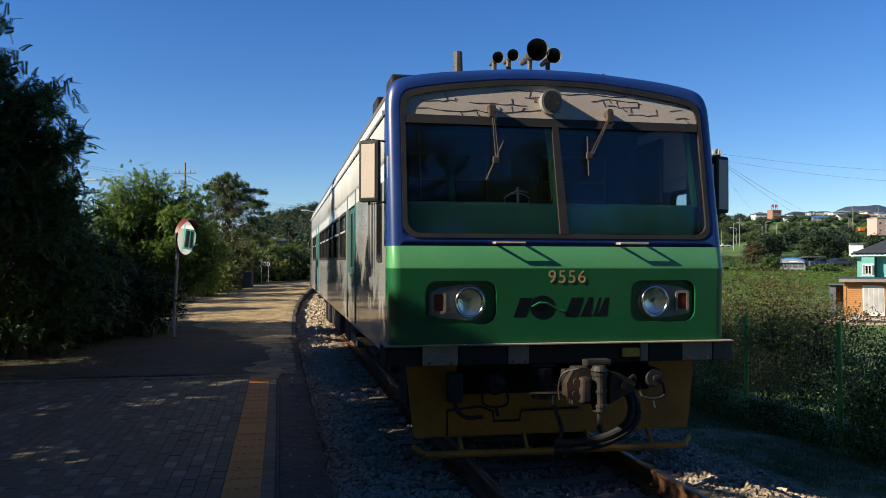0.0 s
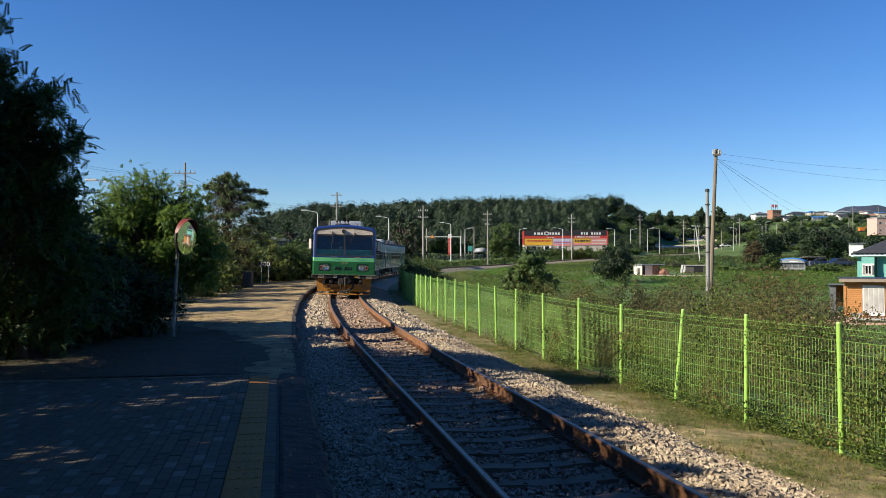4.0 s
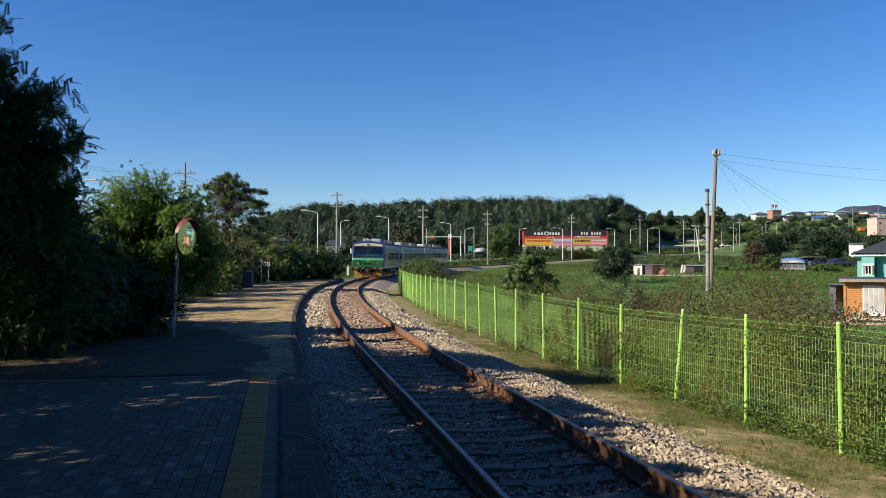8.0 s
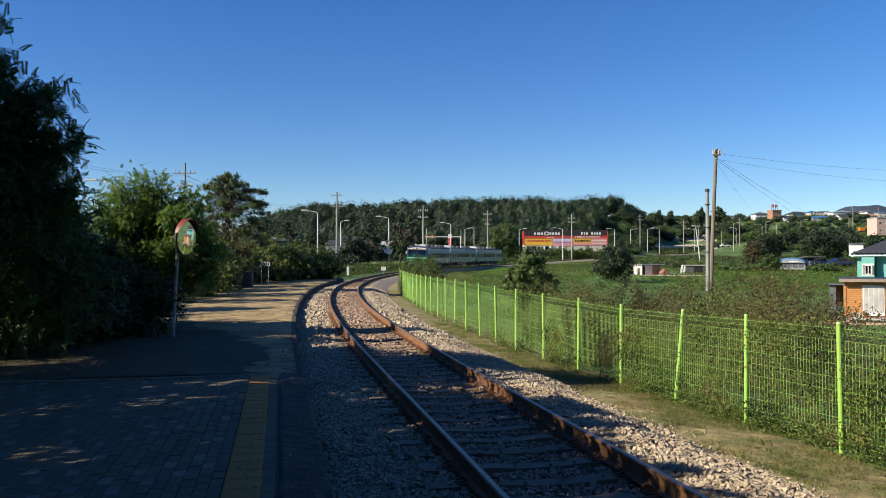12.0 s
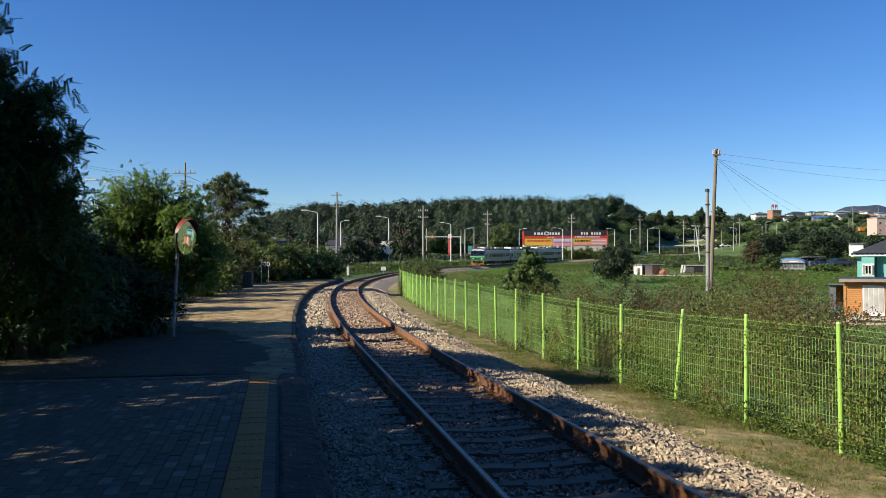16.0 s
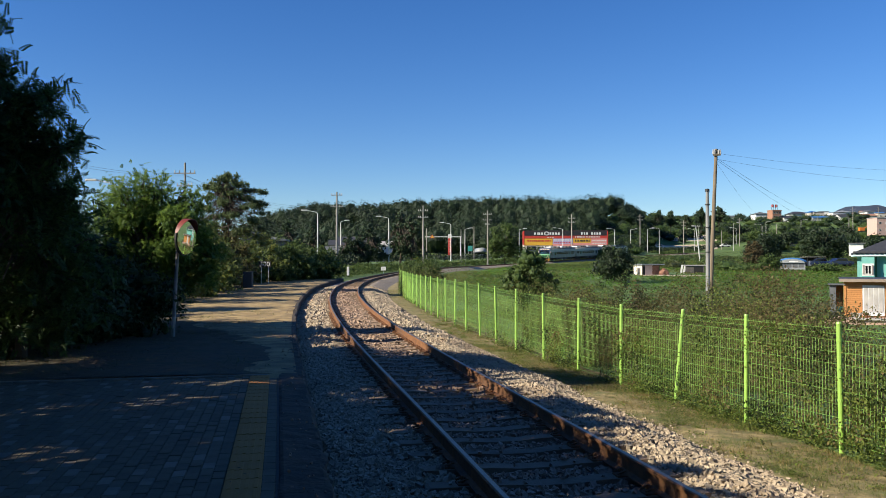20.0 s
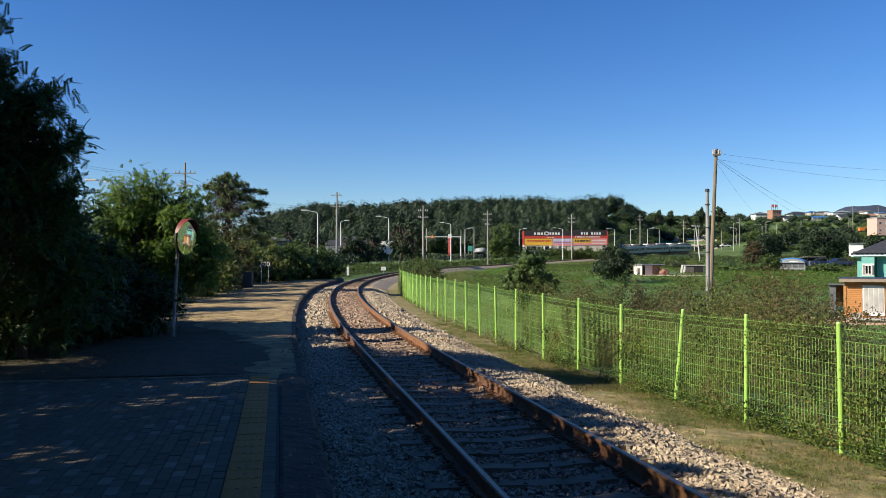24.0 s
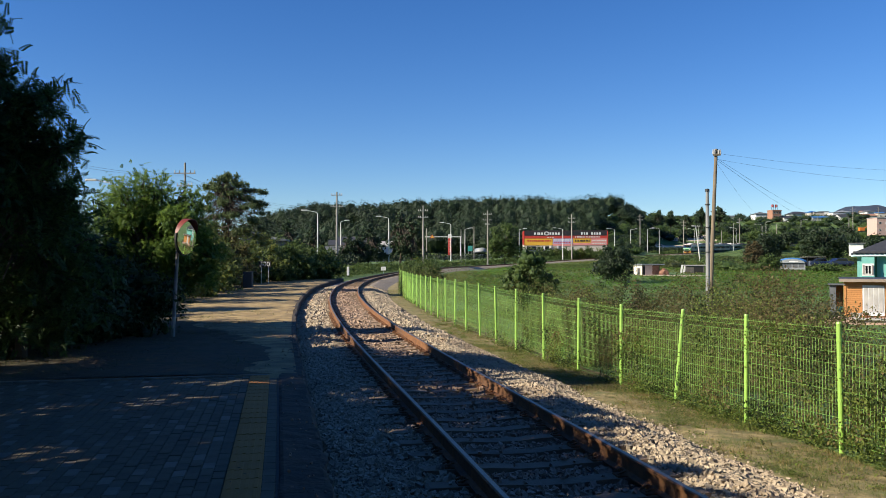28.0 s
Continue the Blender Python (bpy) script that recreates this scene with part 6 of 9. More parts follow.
NEAR_POLES = ((-17.5, 13.48, 135, 0.2, ((0.5, 0.9), (2.4, 1.0))), (-3.67, 12.43, 152, 0.19, ((1.0, 0.9), (2.2, 0.9))), (-3.5, 9.21, 175, 0.15, ()), (10.35, 13.91, 190, 0.2, ((0.9, 1.0), (2.2, 1.1), (3.2, 0.6))), (7.77, 11.04, 205, 0.13, ()), (4.32, 9.83, 196, 0.13, ()), (38.52, 16.22, 245, 0.22, ((1.2, 1.1), (2.4, 1.1))))
FAR_POLES = ((73.4, 19.75, 305, 0.22, ((1.0, 0.9), (2.2, 1.0))), (96.94, 18.72, 330, 0.24, ((1.0, 1.0), (2.2, 1.0))), (133.95, 21.79, 370, 0.2, ((1.0, 0.9),)), (120.69, 15.59, 355, 0.2, ()), (163.01, 20.37, 400, 0.2, ()), (-26.47, 12.14, 84, 0.17, ((1.1, 1.1), (2.4, 0.8))), (213.19, 25.62, 430, 0.22, ((0.9, 1.0),)), (220.28, 31.33, 440, 0.22, ((1.2, 1.2), (2.6, 1.2))), (239.25, 32.0, 450, 0.22, ((1.2, 1.2),)), (215.2, 30.1, 470, 0.22, ((1.2, 1.6),)))
POLES = []
for px, top, d, r, arms in NEAR_POLES + FAR_POLES:
    POLES.append(concrete_pole("utility_pole", (px, d, ground_z(px, d)), top, r, POLE_CONCRETE, arms, "grey concrete utility pole with cross-arms and insulators" if arms else "plain slender grey concrete pole", "utility poles"))

# The two poles in the field and their cables.
PX, PY = 15.52, 48.0
wood = concrete_pole("wooden_pole", (PX, PY, ground_z(PX, PY)), 8.48, 0.15, POLE_WOOD, ((0.35, 0.22),), "leaning weathered wooden utility pole in the field", lean=(0.56, 0.1))
GX, GY = 14.99, 46.4
grey = concrete_pole("steel_pole", (GX, GY, ground_z(GX, GY)), 5.82, 0.15, POLE_STEEL, (), "grey steel pole with a dark cap in the field")
bm = bmesh.new()
rod(bm, (0, 0, 5.82 - grey.location.z), (0, 0, 5.98 - grey.location.z), 0.13, 0.12, n=10)
for z in (0.7, 2.0, 3.4):
    rod(bm, (0, 0, 5.82 - grey.location.z - z), (0, 0, 5.82 - grey.location.z - z - 0.06), 0.15, n=10)
part("cap", bm, DARK_STEEL, grey, "dark cap and clamps")
t = concrete_pole("leaning_post", (59.7, 190, ground_z(59.7, 190)), 10.3, 0.16, LAMP_GREY, ((0.2, 0.9),), "pale leaning lamp post beside the far line", lean=(-1.1, 0))


def cable(a, b, sag, r, label="thin black overhead cable", n=20):
    a, b = Vector(a), Vector(b)
    bm = bmesh.new()
    tube(bm, [a.lerp(b, k / n) - Vector((0, 0, sag * 4 * (k / n) * (1 - k / n))) for k in range(n + 1)], r * 0.62, 4)
    return tagged(part("overhead_cable", bm, CABLE), label, "cable", "overhead cables")


TOP = Vector((PX + 0.55, PY, 8.21))
cable(TOP, (37.45, 62, 8.67), 0.25, 0.009)
cable(TOP - Vector((0, 0, 0.35)), (37.45, 62, 7.81), 0.3, 0.009)
cable(TOP - Vector((0, 0, 0.4)), (221.79, 440, 30.12), 7.0, 0.016)
cable(TOP - Vector((0, 0, 0.3)), (212.3, 430, 31.25), 5.0, 0.016)
cable(TOP - Vector((0.1, 0, 0.4)), (58.75, 150, 10.12), 0.8, 0.010)
for k in range(3):
    cable((-34.92, 60, [11.47, 11.14, 9.98][k]), (-26.47 + 0.5 * k - 0.5, 84, [11.04, 10.87, 10.23][k]), 0.9, 0.016)
    cable((-26.47 + 0.5 * k - 0.5, 84, [11.04, 10.87, 10.23][k]), (-17.5, 135, [11.62, 11.24, 10.97][k]), 1.6, 0.018)
    cable((-17.5, 135, [11.43, 11.24, 10.97][k]), (-3.67, 152, [11.59, 11.17, 10.34][k]), 0.9, 0.016)

# ---- road beyond the line ----
R_S = np.arange(60, 420, 4.0)
v, f = along(R_S, [(-16, 1.0), (-16, 1.9), (-24, 1.95), (-24, 1.0)])
road = thing("road", None, "asphalt road with a kerb behind the railway hedge", "road", kind="structure")
bulk("carriageway", v, f[:, ::-1], ASPHALT, road)
v, f = along(R_S, [(-15.6, 1.0), (-15.6, 2.05), (-16.0, 2.05), (-16.0, 1.0)])
tagged(bulk("kerb", v, f[:, ::-1], PALE_CONCRETE, road), "pale concrete kerb")
rail = thing("guard_rail", None, "low pale guard rail along the road", "guard rail")
v, f = along(np.arange(250, 420, 4.0), [(-15.3, 2.35), (-15.3, 2.75), (-15.4, 2.75), (-15.4, 2.35)], True)
bulk("beam", v, f[:, ::-1], GALV, rail)
for s in np.arange(252, 420, 8.0):
    bm = bmesh.new()
    p = on_line(s, -15.45, 1.9)
    rod(bm, p, p + Vector((0, 0, 0.8)), 0.06, n=6)
    part("rail_post", bm, GALV, rail)

# ---- buildings ----
BRICK_TINT = surface("red_brick_render", (0.28, 0.14, 0.09), (0.38, 0.20, 0.13), 2, 0.85, 0.2, 12)
MINT = surface("mint_green_render", (0.14, 0.40, 0.36), (0.20, 0.48, 0.43), 1.5, 0.8, 0.1, 20, patch=0.2, patch_tint=(0.3, 0.5, 0.46))
LARCH = surface("orange_stained_boards", (0.38, 0.15, 0.04), (0.52, 0.24, 0.075), 3, 0.7, 0.2, 30, stretch=(0.15, 1, 1), pieces="object")
SLATE = surface("dark_roof_tiles", (0.025, 0.027, 0.032), (0.06, 0.062, 0.07), 3, 0.6, 0.2, 20)
GREY_ROOF = surface("grey_roof_tiles", (0.07, 0.075, 0.085), (0.14, 0.15, 0.16), 2, 0.75, 0.2, 20)
BLUE_ROOF = surface("blue_sheet_roof", (0.03, 0.12, 0.34), (0.06, 0.20, 0.46), 2, 0.5, 0.05, 20)
CREAM = surface("cream_render", (0.42, 0.39, 0.33), (0.55, 0.51, 0.44), 1.5, 0.8, 0.1, 20, patch=0.25, patch_tint=(0.42, 0.39, 0.34))
PINK = surface("pink_render", (0.40, 0.22, 0.19), (0.50, 0.30, 0.26), 1.5, 0.8, 0.1, 20)
POLY = surface("grey_sheeting", (0.20, 0.215, 0.23), (0.34, 0.355, 0.37), 1.5, 0.5, 0.1, 20)
RED_PAINT = surface("red_sign_paint", (0.42, 0.03, 0.02), (0.58, 0.06, 0.04), 1.5, 0.5, 0.03, 20)
YELLOW_PAINT = surface("yellow_sign_paint", (0.62, 0.34, 0.02), (0.75, 0.45, 0.05), 1.5, 0.5, 0.03, 20)
BLACK_PAINT = surface("black_sign_paint", (0.015, 0.012, 0.014), (0.03, 0.026, 0.028), 1.5, 0.5, 0.03, 20)
LILAC = surface("pale_blue_sign_paint", (0.35, 0.33, 0.55), (0.48, 0.46, 0.66), 1.5, 0.5, 0.03, 20)
ROSE = surface("pale_red_sign_paint", (0.62, 0.22, 0.20), (0.72, 0.32, 0.29), 1.5, 0.5, 0.03, 20)


def slab(name, c, s, mat, parent, label="", bevel=0.0):
    bm = bmesh.new()
    box(bm, c, s, bevel)
    return part(name, bm, mat, parent, label)


def house_window(parent, x, y, z, w, h, frame_mat):
    bm = bmesh.new()
    frame_ring(bm, rounded(x - w / 2, x + w / 2, z - h / 2, z + h / 2, 0.01, 1), rounded(x - w / 2 + 0.09, x + w / 2 - 0.09, z - h / 2 + 0.09, z + h / 2 - 0.09, 0.01, 1), y - 0.05, y + 0.06)
    win = part("window", bm, frame_mat, parent)
    slab("pane", (x, y - 0.01, z), (w - 0.16, 0.02, h - 0.16), DARK_PANE, win)
    slab("mullion", (x, y - 0.02, z), (0.06, 0.05, h - 0.16), frame_mat, win)


def gable(bm, w, d, z, rise, over=0.35, thick=0.14):
    """A pitched roof of two slopes with thickness, its ridge along x."""
    a = [(-d / 2 - over, z - over * rise / (d / 2)), (0, z + rise), (d / 2 + over, z - over * rise / (d / 2))]
    outline = [(y, q) for y, q in a] + [(y, q + thick) for y, q in a[::-1]]
    vs0 = [bm.verts.new((-w / 2 - over, y, q)) for y, q in outline]
    vs1 = [bm.verts.new((w / 2 + over, y, q)) for y, q in outline]
    fs = [bm.faces.new(vs0), bm.faces.new(vs1[::-1])]
    for i in range(6):
        j = (i + 1) % 6
        fs.append(bm.faces.new((vs0[i], vs1[i], vs1[j], vs0[j])))
    bmesh.ops.recalc_face_normals(bm, faces=fs)


def hip(bm, w, d, z, rise, over=0.5, thick=0.18):
    w, d = w / 2 + over, d / 2 + over
    k = max(0.0, w - d)
    e = [(-w, -d), (w, -d), (w, d), (-w, d)]
    lo = [bm.verts.new((x, y, z)) for x, y in e]
    hi = [bm.verts.new((x, y, z + thick)) for x, y in e]
    r0, r1 = bm.verts.new((-k, 0, z + thick + rise)), bm.verts.new((k, 0, z + thick + rise))
    fs = [bm.faces.new(lo[::-1])]
    for i in range(4):
        fs.append(bm.faces.new((lo[i], lo[(i + 1) % 4], hi[(i + 1) % 4], hi[i])))
    fs += [bm.faces.new((hi[0], hi[1], r1, r0)), bm.faces.new((hi[2], hi[3], r0, r1)), bm.faces.new((hi[1], hi[2], r1)), bm.faces.new((hi[3], hi[0], r0))]
    bmesh.ops.recalc_face_normals(bm, faces=fs)


def house(name, x, y, base, w, d, h, wall, roof, label, yaw=0, roof_kind="gable", rise=1.2, windows=(), category="house", frame_mat=None, door=None, group=""):
    t = thing(name, pose(x, y, base, 0, 0, yaw), label, category, group)
    slab("wall", (0, 0, h / 2 - 0.4), (w, d, h + 0.8), wall, t)
    bm = bmesh.new()
    if roof_kind == "gable":
        gable(bm, w, d, h, rise)
        g = bmesh.new()
        for sx in (-1, 1):
            q = [g.verts.new((sx * (w / 2 - o), yy, zz)) for o in (0, 0.1) for yy, zz in ((-d / 2, h), (d / 2, h), (0, h + rise))]
            g.faces.new(q[:3])
            g.faces.new(q[3:][::-1])
            for i in range(3):
                j = (i + 1) % 3
                g.faces.new((q[i], q[j], q[3 + j], q[3 + i]))
        bmesh.ops.recalc_face_normals(g, faces=g.faces)
        part("gable_wall", g, wall, t)
    elif roof_kind == "hip":
        hip(bm, w, d, h, rise)
    else:
        box(bm, (0, 0, h + 0.12), (w + 0.5, d + 0.5, 0.22), 0.03)
    part("roof", bm, roof, t)
    for wx, wz, ww, wh in windows:
        house_window(t, wx, -d / 2, wz, ww, wh, frame_mat or WHITE_PAINT)
    if door:
        dx, dw, dh, mat = door
        dd = slab("door", (dx, -d / 2 - 0.02, dh / 2), (dw, 0.06, dh), mat, t)
        slab("door_handle", (dx + dw * 0.35, -d / 2 - 0.08, dh * 0.48), (0.05, 0.06, 0.16), GALV, dd)
    return t


# Orange boarded cottage on a low terrace.
OX, OY = 32.62, 60.3
OZ = -2.01
cott = thing("wooden_cottage", pose(OX, OY, OZ, 0, 0, -25), "small cottage of orange-stained boards with a flat dark roof", "house")
slab("wall", (0, 0.1, 1.1), (5.6, 5.6, 2.9), LARCH, cott)
for k in range(17):
    slab("board", (-2.225, -2.74, 0.12 + 0.145 * k), (1.05, 0.05, 0.135), LARCH, cott, bevel=0.012)
for k in range(17):
    slab("board", (1.22, -2.74, 0.12 + 0.145 * k), (3.05, 0.05, 0.135), LARCH, cott, bevel=0.012)
rf = slab("roof", (0.3, 0, 2.58), (6.9, 6.6, 0.14), SLATE, cott)
slab("fascia", (0.3, -3.32, 2.52), (7.0, 0.06, 0.22), surface("grey_brown_fascia", (0.22, 0.17, 0.13), (0.34, 0.27, 0.21), 2, 0.7, 0.1, 20), rf)
dr = slab("door", (-1.0, -2.78, 1.08), (1.38, 0.08, 2.16), WHITE_PAINT, cott, "white double door with glazing bars")
for k in range(4):
    slab("door_panel", (-1.47 + 0.315 * k, -2.835, 1.15), (0.24, 0.03, 1.75), PALE_CONCRETE, dr)
slab("corner_board", (-2.8, -2.76, 1.25), (0.14, 0.08, 2.6), LARCH, cott)
tr_ = slab("terrace", (-0.6, -3.6, -0.35), (7.4, 2.2, 0.5), surface("terrace_brick", (0.40, 0.25, 0.19), (0.56, 0.40, 0.32), 3, 0.85, 0.2, 20), cott, "low brick and concrete terrace")
slab("terrace_edge", (0.4, -4.75, -0.12), (5.4, 0.3, 0.12), PALE_CONCRETE, tr_)
shed = thing("garden_shed", pose(OX, OY, OZ, 0, 0, -25) @ pose(-2.9, -1.9, 0), "open grey sheet-metal store with tools inside", "shed")
slab("side_panel", (-0.70, 0, 1.05), (0.42, 1.5, 2.2), GREY_ROOF, shed)
slab("roof", (-0.45, 0, 2.2), (1.15, 1.9, 0.08), GREY_ROOF, shed)
slab("back_panel", (-0.25, 0.72, 1.05), (0.5, 0.06, 2.2), LARCH, shed)
for x, z, m in ((-0.28, 0.16, TRAIN_TEAL), (-0.25, 0.46, TRAIN_TEAL), (-0.27, 0.76, LARCH)):
    b = thing("crate", pose(OX, OY, OZ, 0, 0, -25) @ pose(-2.9 + x, -2.1, z), "small coloured crate in the open store", "crate")
    slab("crate_body", (0, 0, 0), (0.35, 0.4, 0.3), m, b, bevel=0.03)
for x, m in ((-1.95, TRAIN_WHITE), (-1.5, RUST), (-2.3, PALE_CONCRETE)):
    b = thing("plant_pot", pose(OX, OY, OZ, 0, 0, -25) @ pose(x, -3.4, -0.1), "flower pot on the cottage terrace", "pot")
    bm = bmesh.new()
    rod(bm, (0, 0, 0), (0, 0, 0.32), 0.13, 0.19, n=12)
    part("pot", bm, m, b)

# Mint house behind it.
MX, MY = 44.9, 78.6
MZ = 0.38
mint = thing("mint_house", pose(MX, MY, MZ, 0, 0, -25), "mint green bungalow with a dark hipped tile roof", "house")
slab("wall", (0, 0, -0.24), (9.0, 8.0, 4.52), MINT, mint)
slab("bay", (-3.88, -4.35, 0.56), (1.06, 0.8, 2.92), MINT, mint)
bm = bmesh.new()
hip(bm, 9.0, 8.6, 2.16, 2.05, 0.55)
r_ = part("roof", bm, SLATE, mint, "dark hipped tile roof")
bm = bmesh.new()
box(bm, (0, 0, 2.05), (10.1, 9.7, 0.16))
part("eaves", bm, surface("pale_mint_eaves", (0.55, 0.72, 0.70), (0.66, 0.82, 0.80), 1.5, 0.7, 0.05, 20), r_)
for k in range(26):
    slab("ridge_tile", (-5.0 + 0.4 * k, -5.08, 2.38), (0.22, 0.12, 0.10), SLATE, r_)
slab("plaque", (-3.88, -4.77, 0.72), (0.96, 0.03, 1.15), WHITE_PAINT, mint)
house_window(mint, -3.88, -4.80, 0.72, 0.62, 0.9, WHITE_PAINT)
for sx in (-1, 1):
    slab("shutter", (-3.88 + sx * 0.36, -4.86, 0.72), (0.14, 0.04, 0.86), surface("brown_grey_shutter", (0.24, 0.20, 0.19), (0.34, 0.29, 0.27), 2, 0.7, 0.1, 20), mint)
slab("corner_pillar", (-3.22, -4.2, 0.56), (0.22, 0.4, 2.92), TRAIN_GREEN, mint)

# Blue-roofed shed, huts, carport.
bs = thing("field_shed", pose(59.57, 140, 0.59, 0, 0, -22) @ Matrix.Diagonal((0.86, 0.86, 0.9, 1)), "low grey shed with a blue curved roof in the field", "shed")
slab("wall", (0, 0, 0.6), (4.8, 4.0, 1.6), POLY, bs)
bm = bmesh.new()
out = [(2.7 * math.cos(a), 1.35 + 0.85 * math.sin(a)) for a in np.linspace(0, math.pi, 13)]
prism(bm, out, -2.3, 2.2)
part("roof", bm, BLUE_ROOF, bs, "blue sheet roof", True)
bm = bmesh.new()
prism(bm, [(2.3 * math.cos(a), 1.2 + 0.75 * math.sin(a)) for a in np.linspace(0, math.pi, 13)], -2.36, -2.31)
part("front_sheet", bm, POLY, bs)
for k in range(4):
    slab("window_pane", (-1.65 + 1.1 * k, -2.03, 0.75), (0.9, 0.04, 0.75), GREY_ROOF, bs)
slab("skylight", (0.3, -2.4, 1.45), (1.7, 0.03, 0.22), WHITE_PAINT, bs)
PALE_EARTH = surface("pale_bare_earth", (0.42, 0.34, 0.24), (0.60, 0.49, 0.36), 0.4, 0.95, 0.3, 4)
DULL_BRICK = surface("dull_red_boards", (0.22, 0.10, 0.06), (0.38, 0.19, 0.12), 3, 0.85, 0.2, 20)
hut = thing("field_hut", pose(30.29, 122, -0.09, 0, 0, 18), "small patched hut with a pale front and tin roof", "hut")
slab("wall", (0, 0, 0.75), (2.9, 2.4, 1.7), surface("weathered_hut_boards", (0.10, 0.08, 0.06), (0.22, 0.18, 0.14), 2, 0.85, 0.2, 20, patch=0.4, patch_tint=(0.08, 0.06, 0.045)), hut)
slab("front_panel", (-0.38, -1.22, 0.72), (1.25, 0.05, 1.5), surface("faded_pink_panel", (0.66, 0.48, 0.40), (0.82, 0.64, 0.55), 2, 0.8, 0.1, 20), hut, "faded pale pink front panel")
slab("side_panel", (0.72, -1.22, 0.68), (1.1, 0.05, 1.45), DULL_BRICK, hut, "dull red boards")
# Black plate stands in for the dark inside of the opening.
slab("doorway", (-1.23, -1.22, 0.62), (0.40, 0.05, 1.3), BLACK, hut)
slab("leaning_sheet", (-1.75, -0.7, 0.5), (0.5, 0.06, 1.1), CREAM, hut)
slab("side_sheet", (-1.475, 0, 0.75), (0.05, 2.3, 1.55), surface("pale_hut_sheet", (0.60, 0.53, 0.44), (0.76, 0.68, 0.58), 2, 0.8, 0.1, 20), hut, "pale cream side sheet")
rf_ = slab("roof", (0.1, 0, 1.64), (3.9, 3.1, 0.08), surface("pale_tin_roof", (0.30, 0.33, 0.36), (0.44, 0.47, 0.50), 2, 0.6, 0.1, 20), hut, "pale tin roof")
slab("roof_edge", (0.1, -1.58, 1.62), (3.9, 0.05, 0.12), WHITE_PAINT, rf_)
heap = thing("tarpaulin_heap", pose(32.6, 121.2, -0.1, 0, 0, 10), "reddish brown covered heap beside the hut", "heap")
bm = bmesh.new()
for q, r_, z_ in ((-0.3, 0.55, 0.35), (0.35, 0.5, 0.28), (0.05, 0.45, 0.62)):
    g_ = bmesh.ops.create_icosphere(bm, subdivisions=2, radius=r_, matrix=Matrix.Translation((q, 0, z_)))
    for v_ in g_["verts"]:
        v_.co += Vector((noise.noise(v_.co * 3), noise.noise(v_.co * 3 + Vector((5, 0, 0))), noise.noise(v_.co * 2.3))) * 0.14
part("cover", bm, DULL_BRICK, heap)
yard = thing("bare_yard", pose(33.6, 119.5, ground_z(33.6, 119.5) + 0.02, 0, 0, 4), "pale trodden earth before the field huts", "ground", kind="structure")
bm = bmesh.new()
ring_ = [(5.2 * math.cos(a) * (1 + 0.16 * math.sin(3 * a + 1)), 1.5 * math.sin(a) * (1 + 0.2 * math.sin(4 * a))) for a in np.linspace(0, math.tau, 36, endpoint=False)]
vs_ = [bm.verts.new((x_, y_, ground_z(33.6 + x_, 119.5 + y_) - ground_z(33.6, 119.5) + 0.03)) for x_, y_ in ring_]
mid_ = bm.verts.new((0, 0, 0.05))
for k in range(36):
    bm.faces.new((vs_[k], vs_[(k + 1) % 36], mid_))
part("trodden_earth", bm, PALE_EARTH, yard)
hut2 = thing("field_hut", pose(39.19, 128, -0.1, 0, 0, -10), "low dark hut with a pale flat roof and leaning boards", "hut")
slab("wall", (0, 0, 0.65), (2.8, 2.2, 1.5), STEEL, hut2)
# Flat black plate in place of the unlit opening.
slab("doorway", (0.5, -1.11, 0.6), (1.3, 0.05, 1.2), BLACK, hut2)
slab("roof", (0, 0, 1.46), (3.2, 2.6, 0.12), PALE_CONCRETE, hut2)
for k, x in enumerate((-1.75, -2.1)):
    bm = bmesh.new()
    box(bm, (0, 0, 0.75), (0.28, 0.08, 1.6))
    b = part("leaning_board", bm, WHITE_PAINT, hut2)
    b.matrix_basis = pose(x, -0.9, 0, 0, 14 - 5 * k, 0)
cp = thing("carport", pose(67.65, 150, 1.13, 0, 0, 0), "small dark open carport with a pale tarpaulin under a tree", "carport")
slab("roof", (0, 0, 1.62), (3.5, 3.2, 0.08), PALE_CONCRETE, cp)
for x in (-1.6, 0.0, 1.6):
    slab("post", (x, -1.5, 0.8), (0.1, 0.1, 1.6), DARK_STEEL, cp)
slab("back_wall", (0, 1.5, 0.8), (3.4, 0.1, 1.6), DARK_STEEL, cp)
slab("tarpaulin", (-1.0, -1.45, 0.45), (0.9, 0.08, 0.9), POLY, cp, "pale sheet hung across the front")


def parked_car(x, y, z, yaw, mat, label):
    t = thing("parked_car", pose(x, y, z, 0, 0, yaw), label, "car", "parked cars")
    bm = bmesh.new()
    prism(bm, [(-2.1, 0.35), (2.1, 0.35), (2.15, 0.75), (1.9, 0.92), (1.0, 0.98), (0.55, 1.42), (-0.9, 1.46), (-1.6, 1.0), (-2.1, 0.95)], -0.85, 0.85)
    b = part("body", bm, mat, t)
    gl = bmesh.new()
    prism(gl, [(0.85, 1.0), (0.5, 1.36), (-0.85, 1.40), (-1.35, 1.02)], -0.862, 0.862)
    part("side_window", gl, DARK_PANE, t)
    for wx in (-1.3, 1.3):
        for wy in (-0.8, 0.8):
            w = bmesh.new()
            rod(w, (wx, wy - 0.1, 0.32), (wx, wy + 0.1, 0.32), 0.32, n=16)
            part("wheel", w, BLACK, t)
    return t


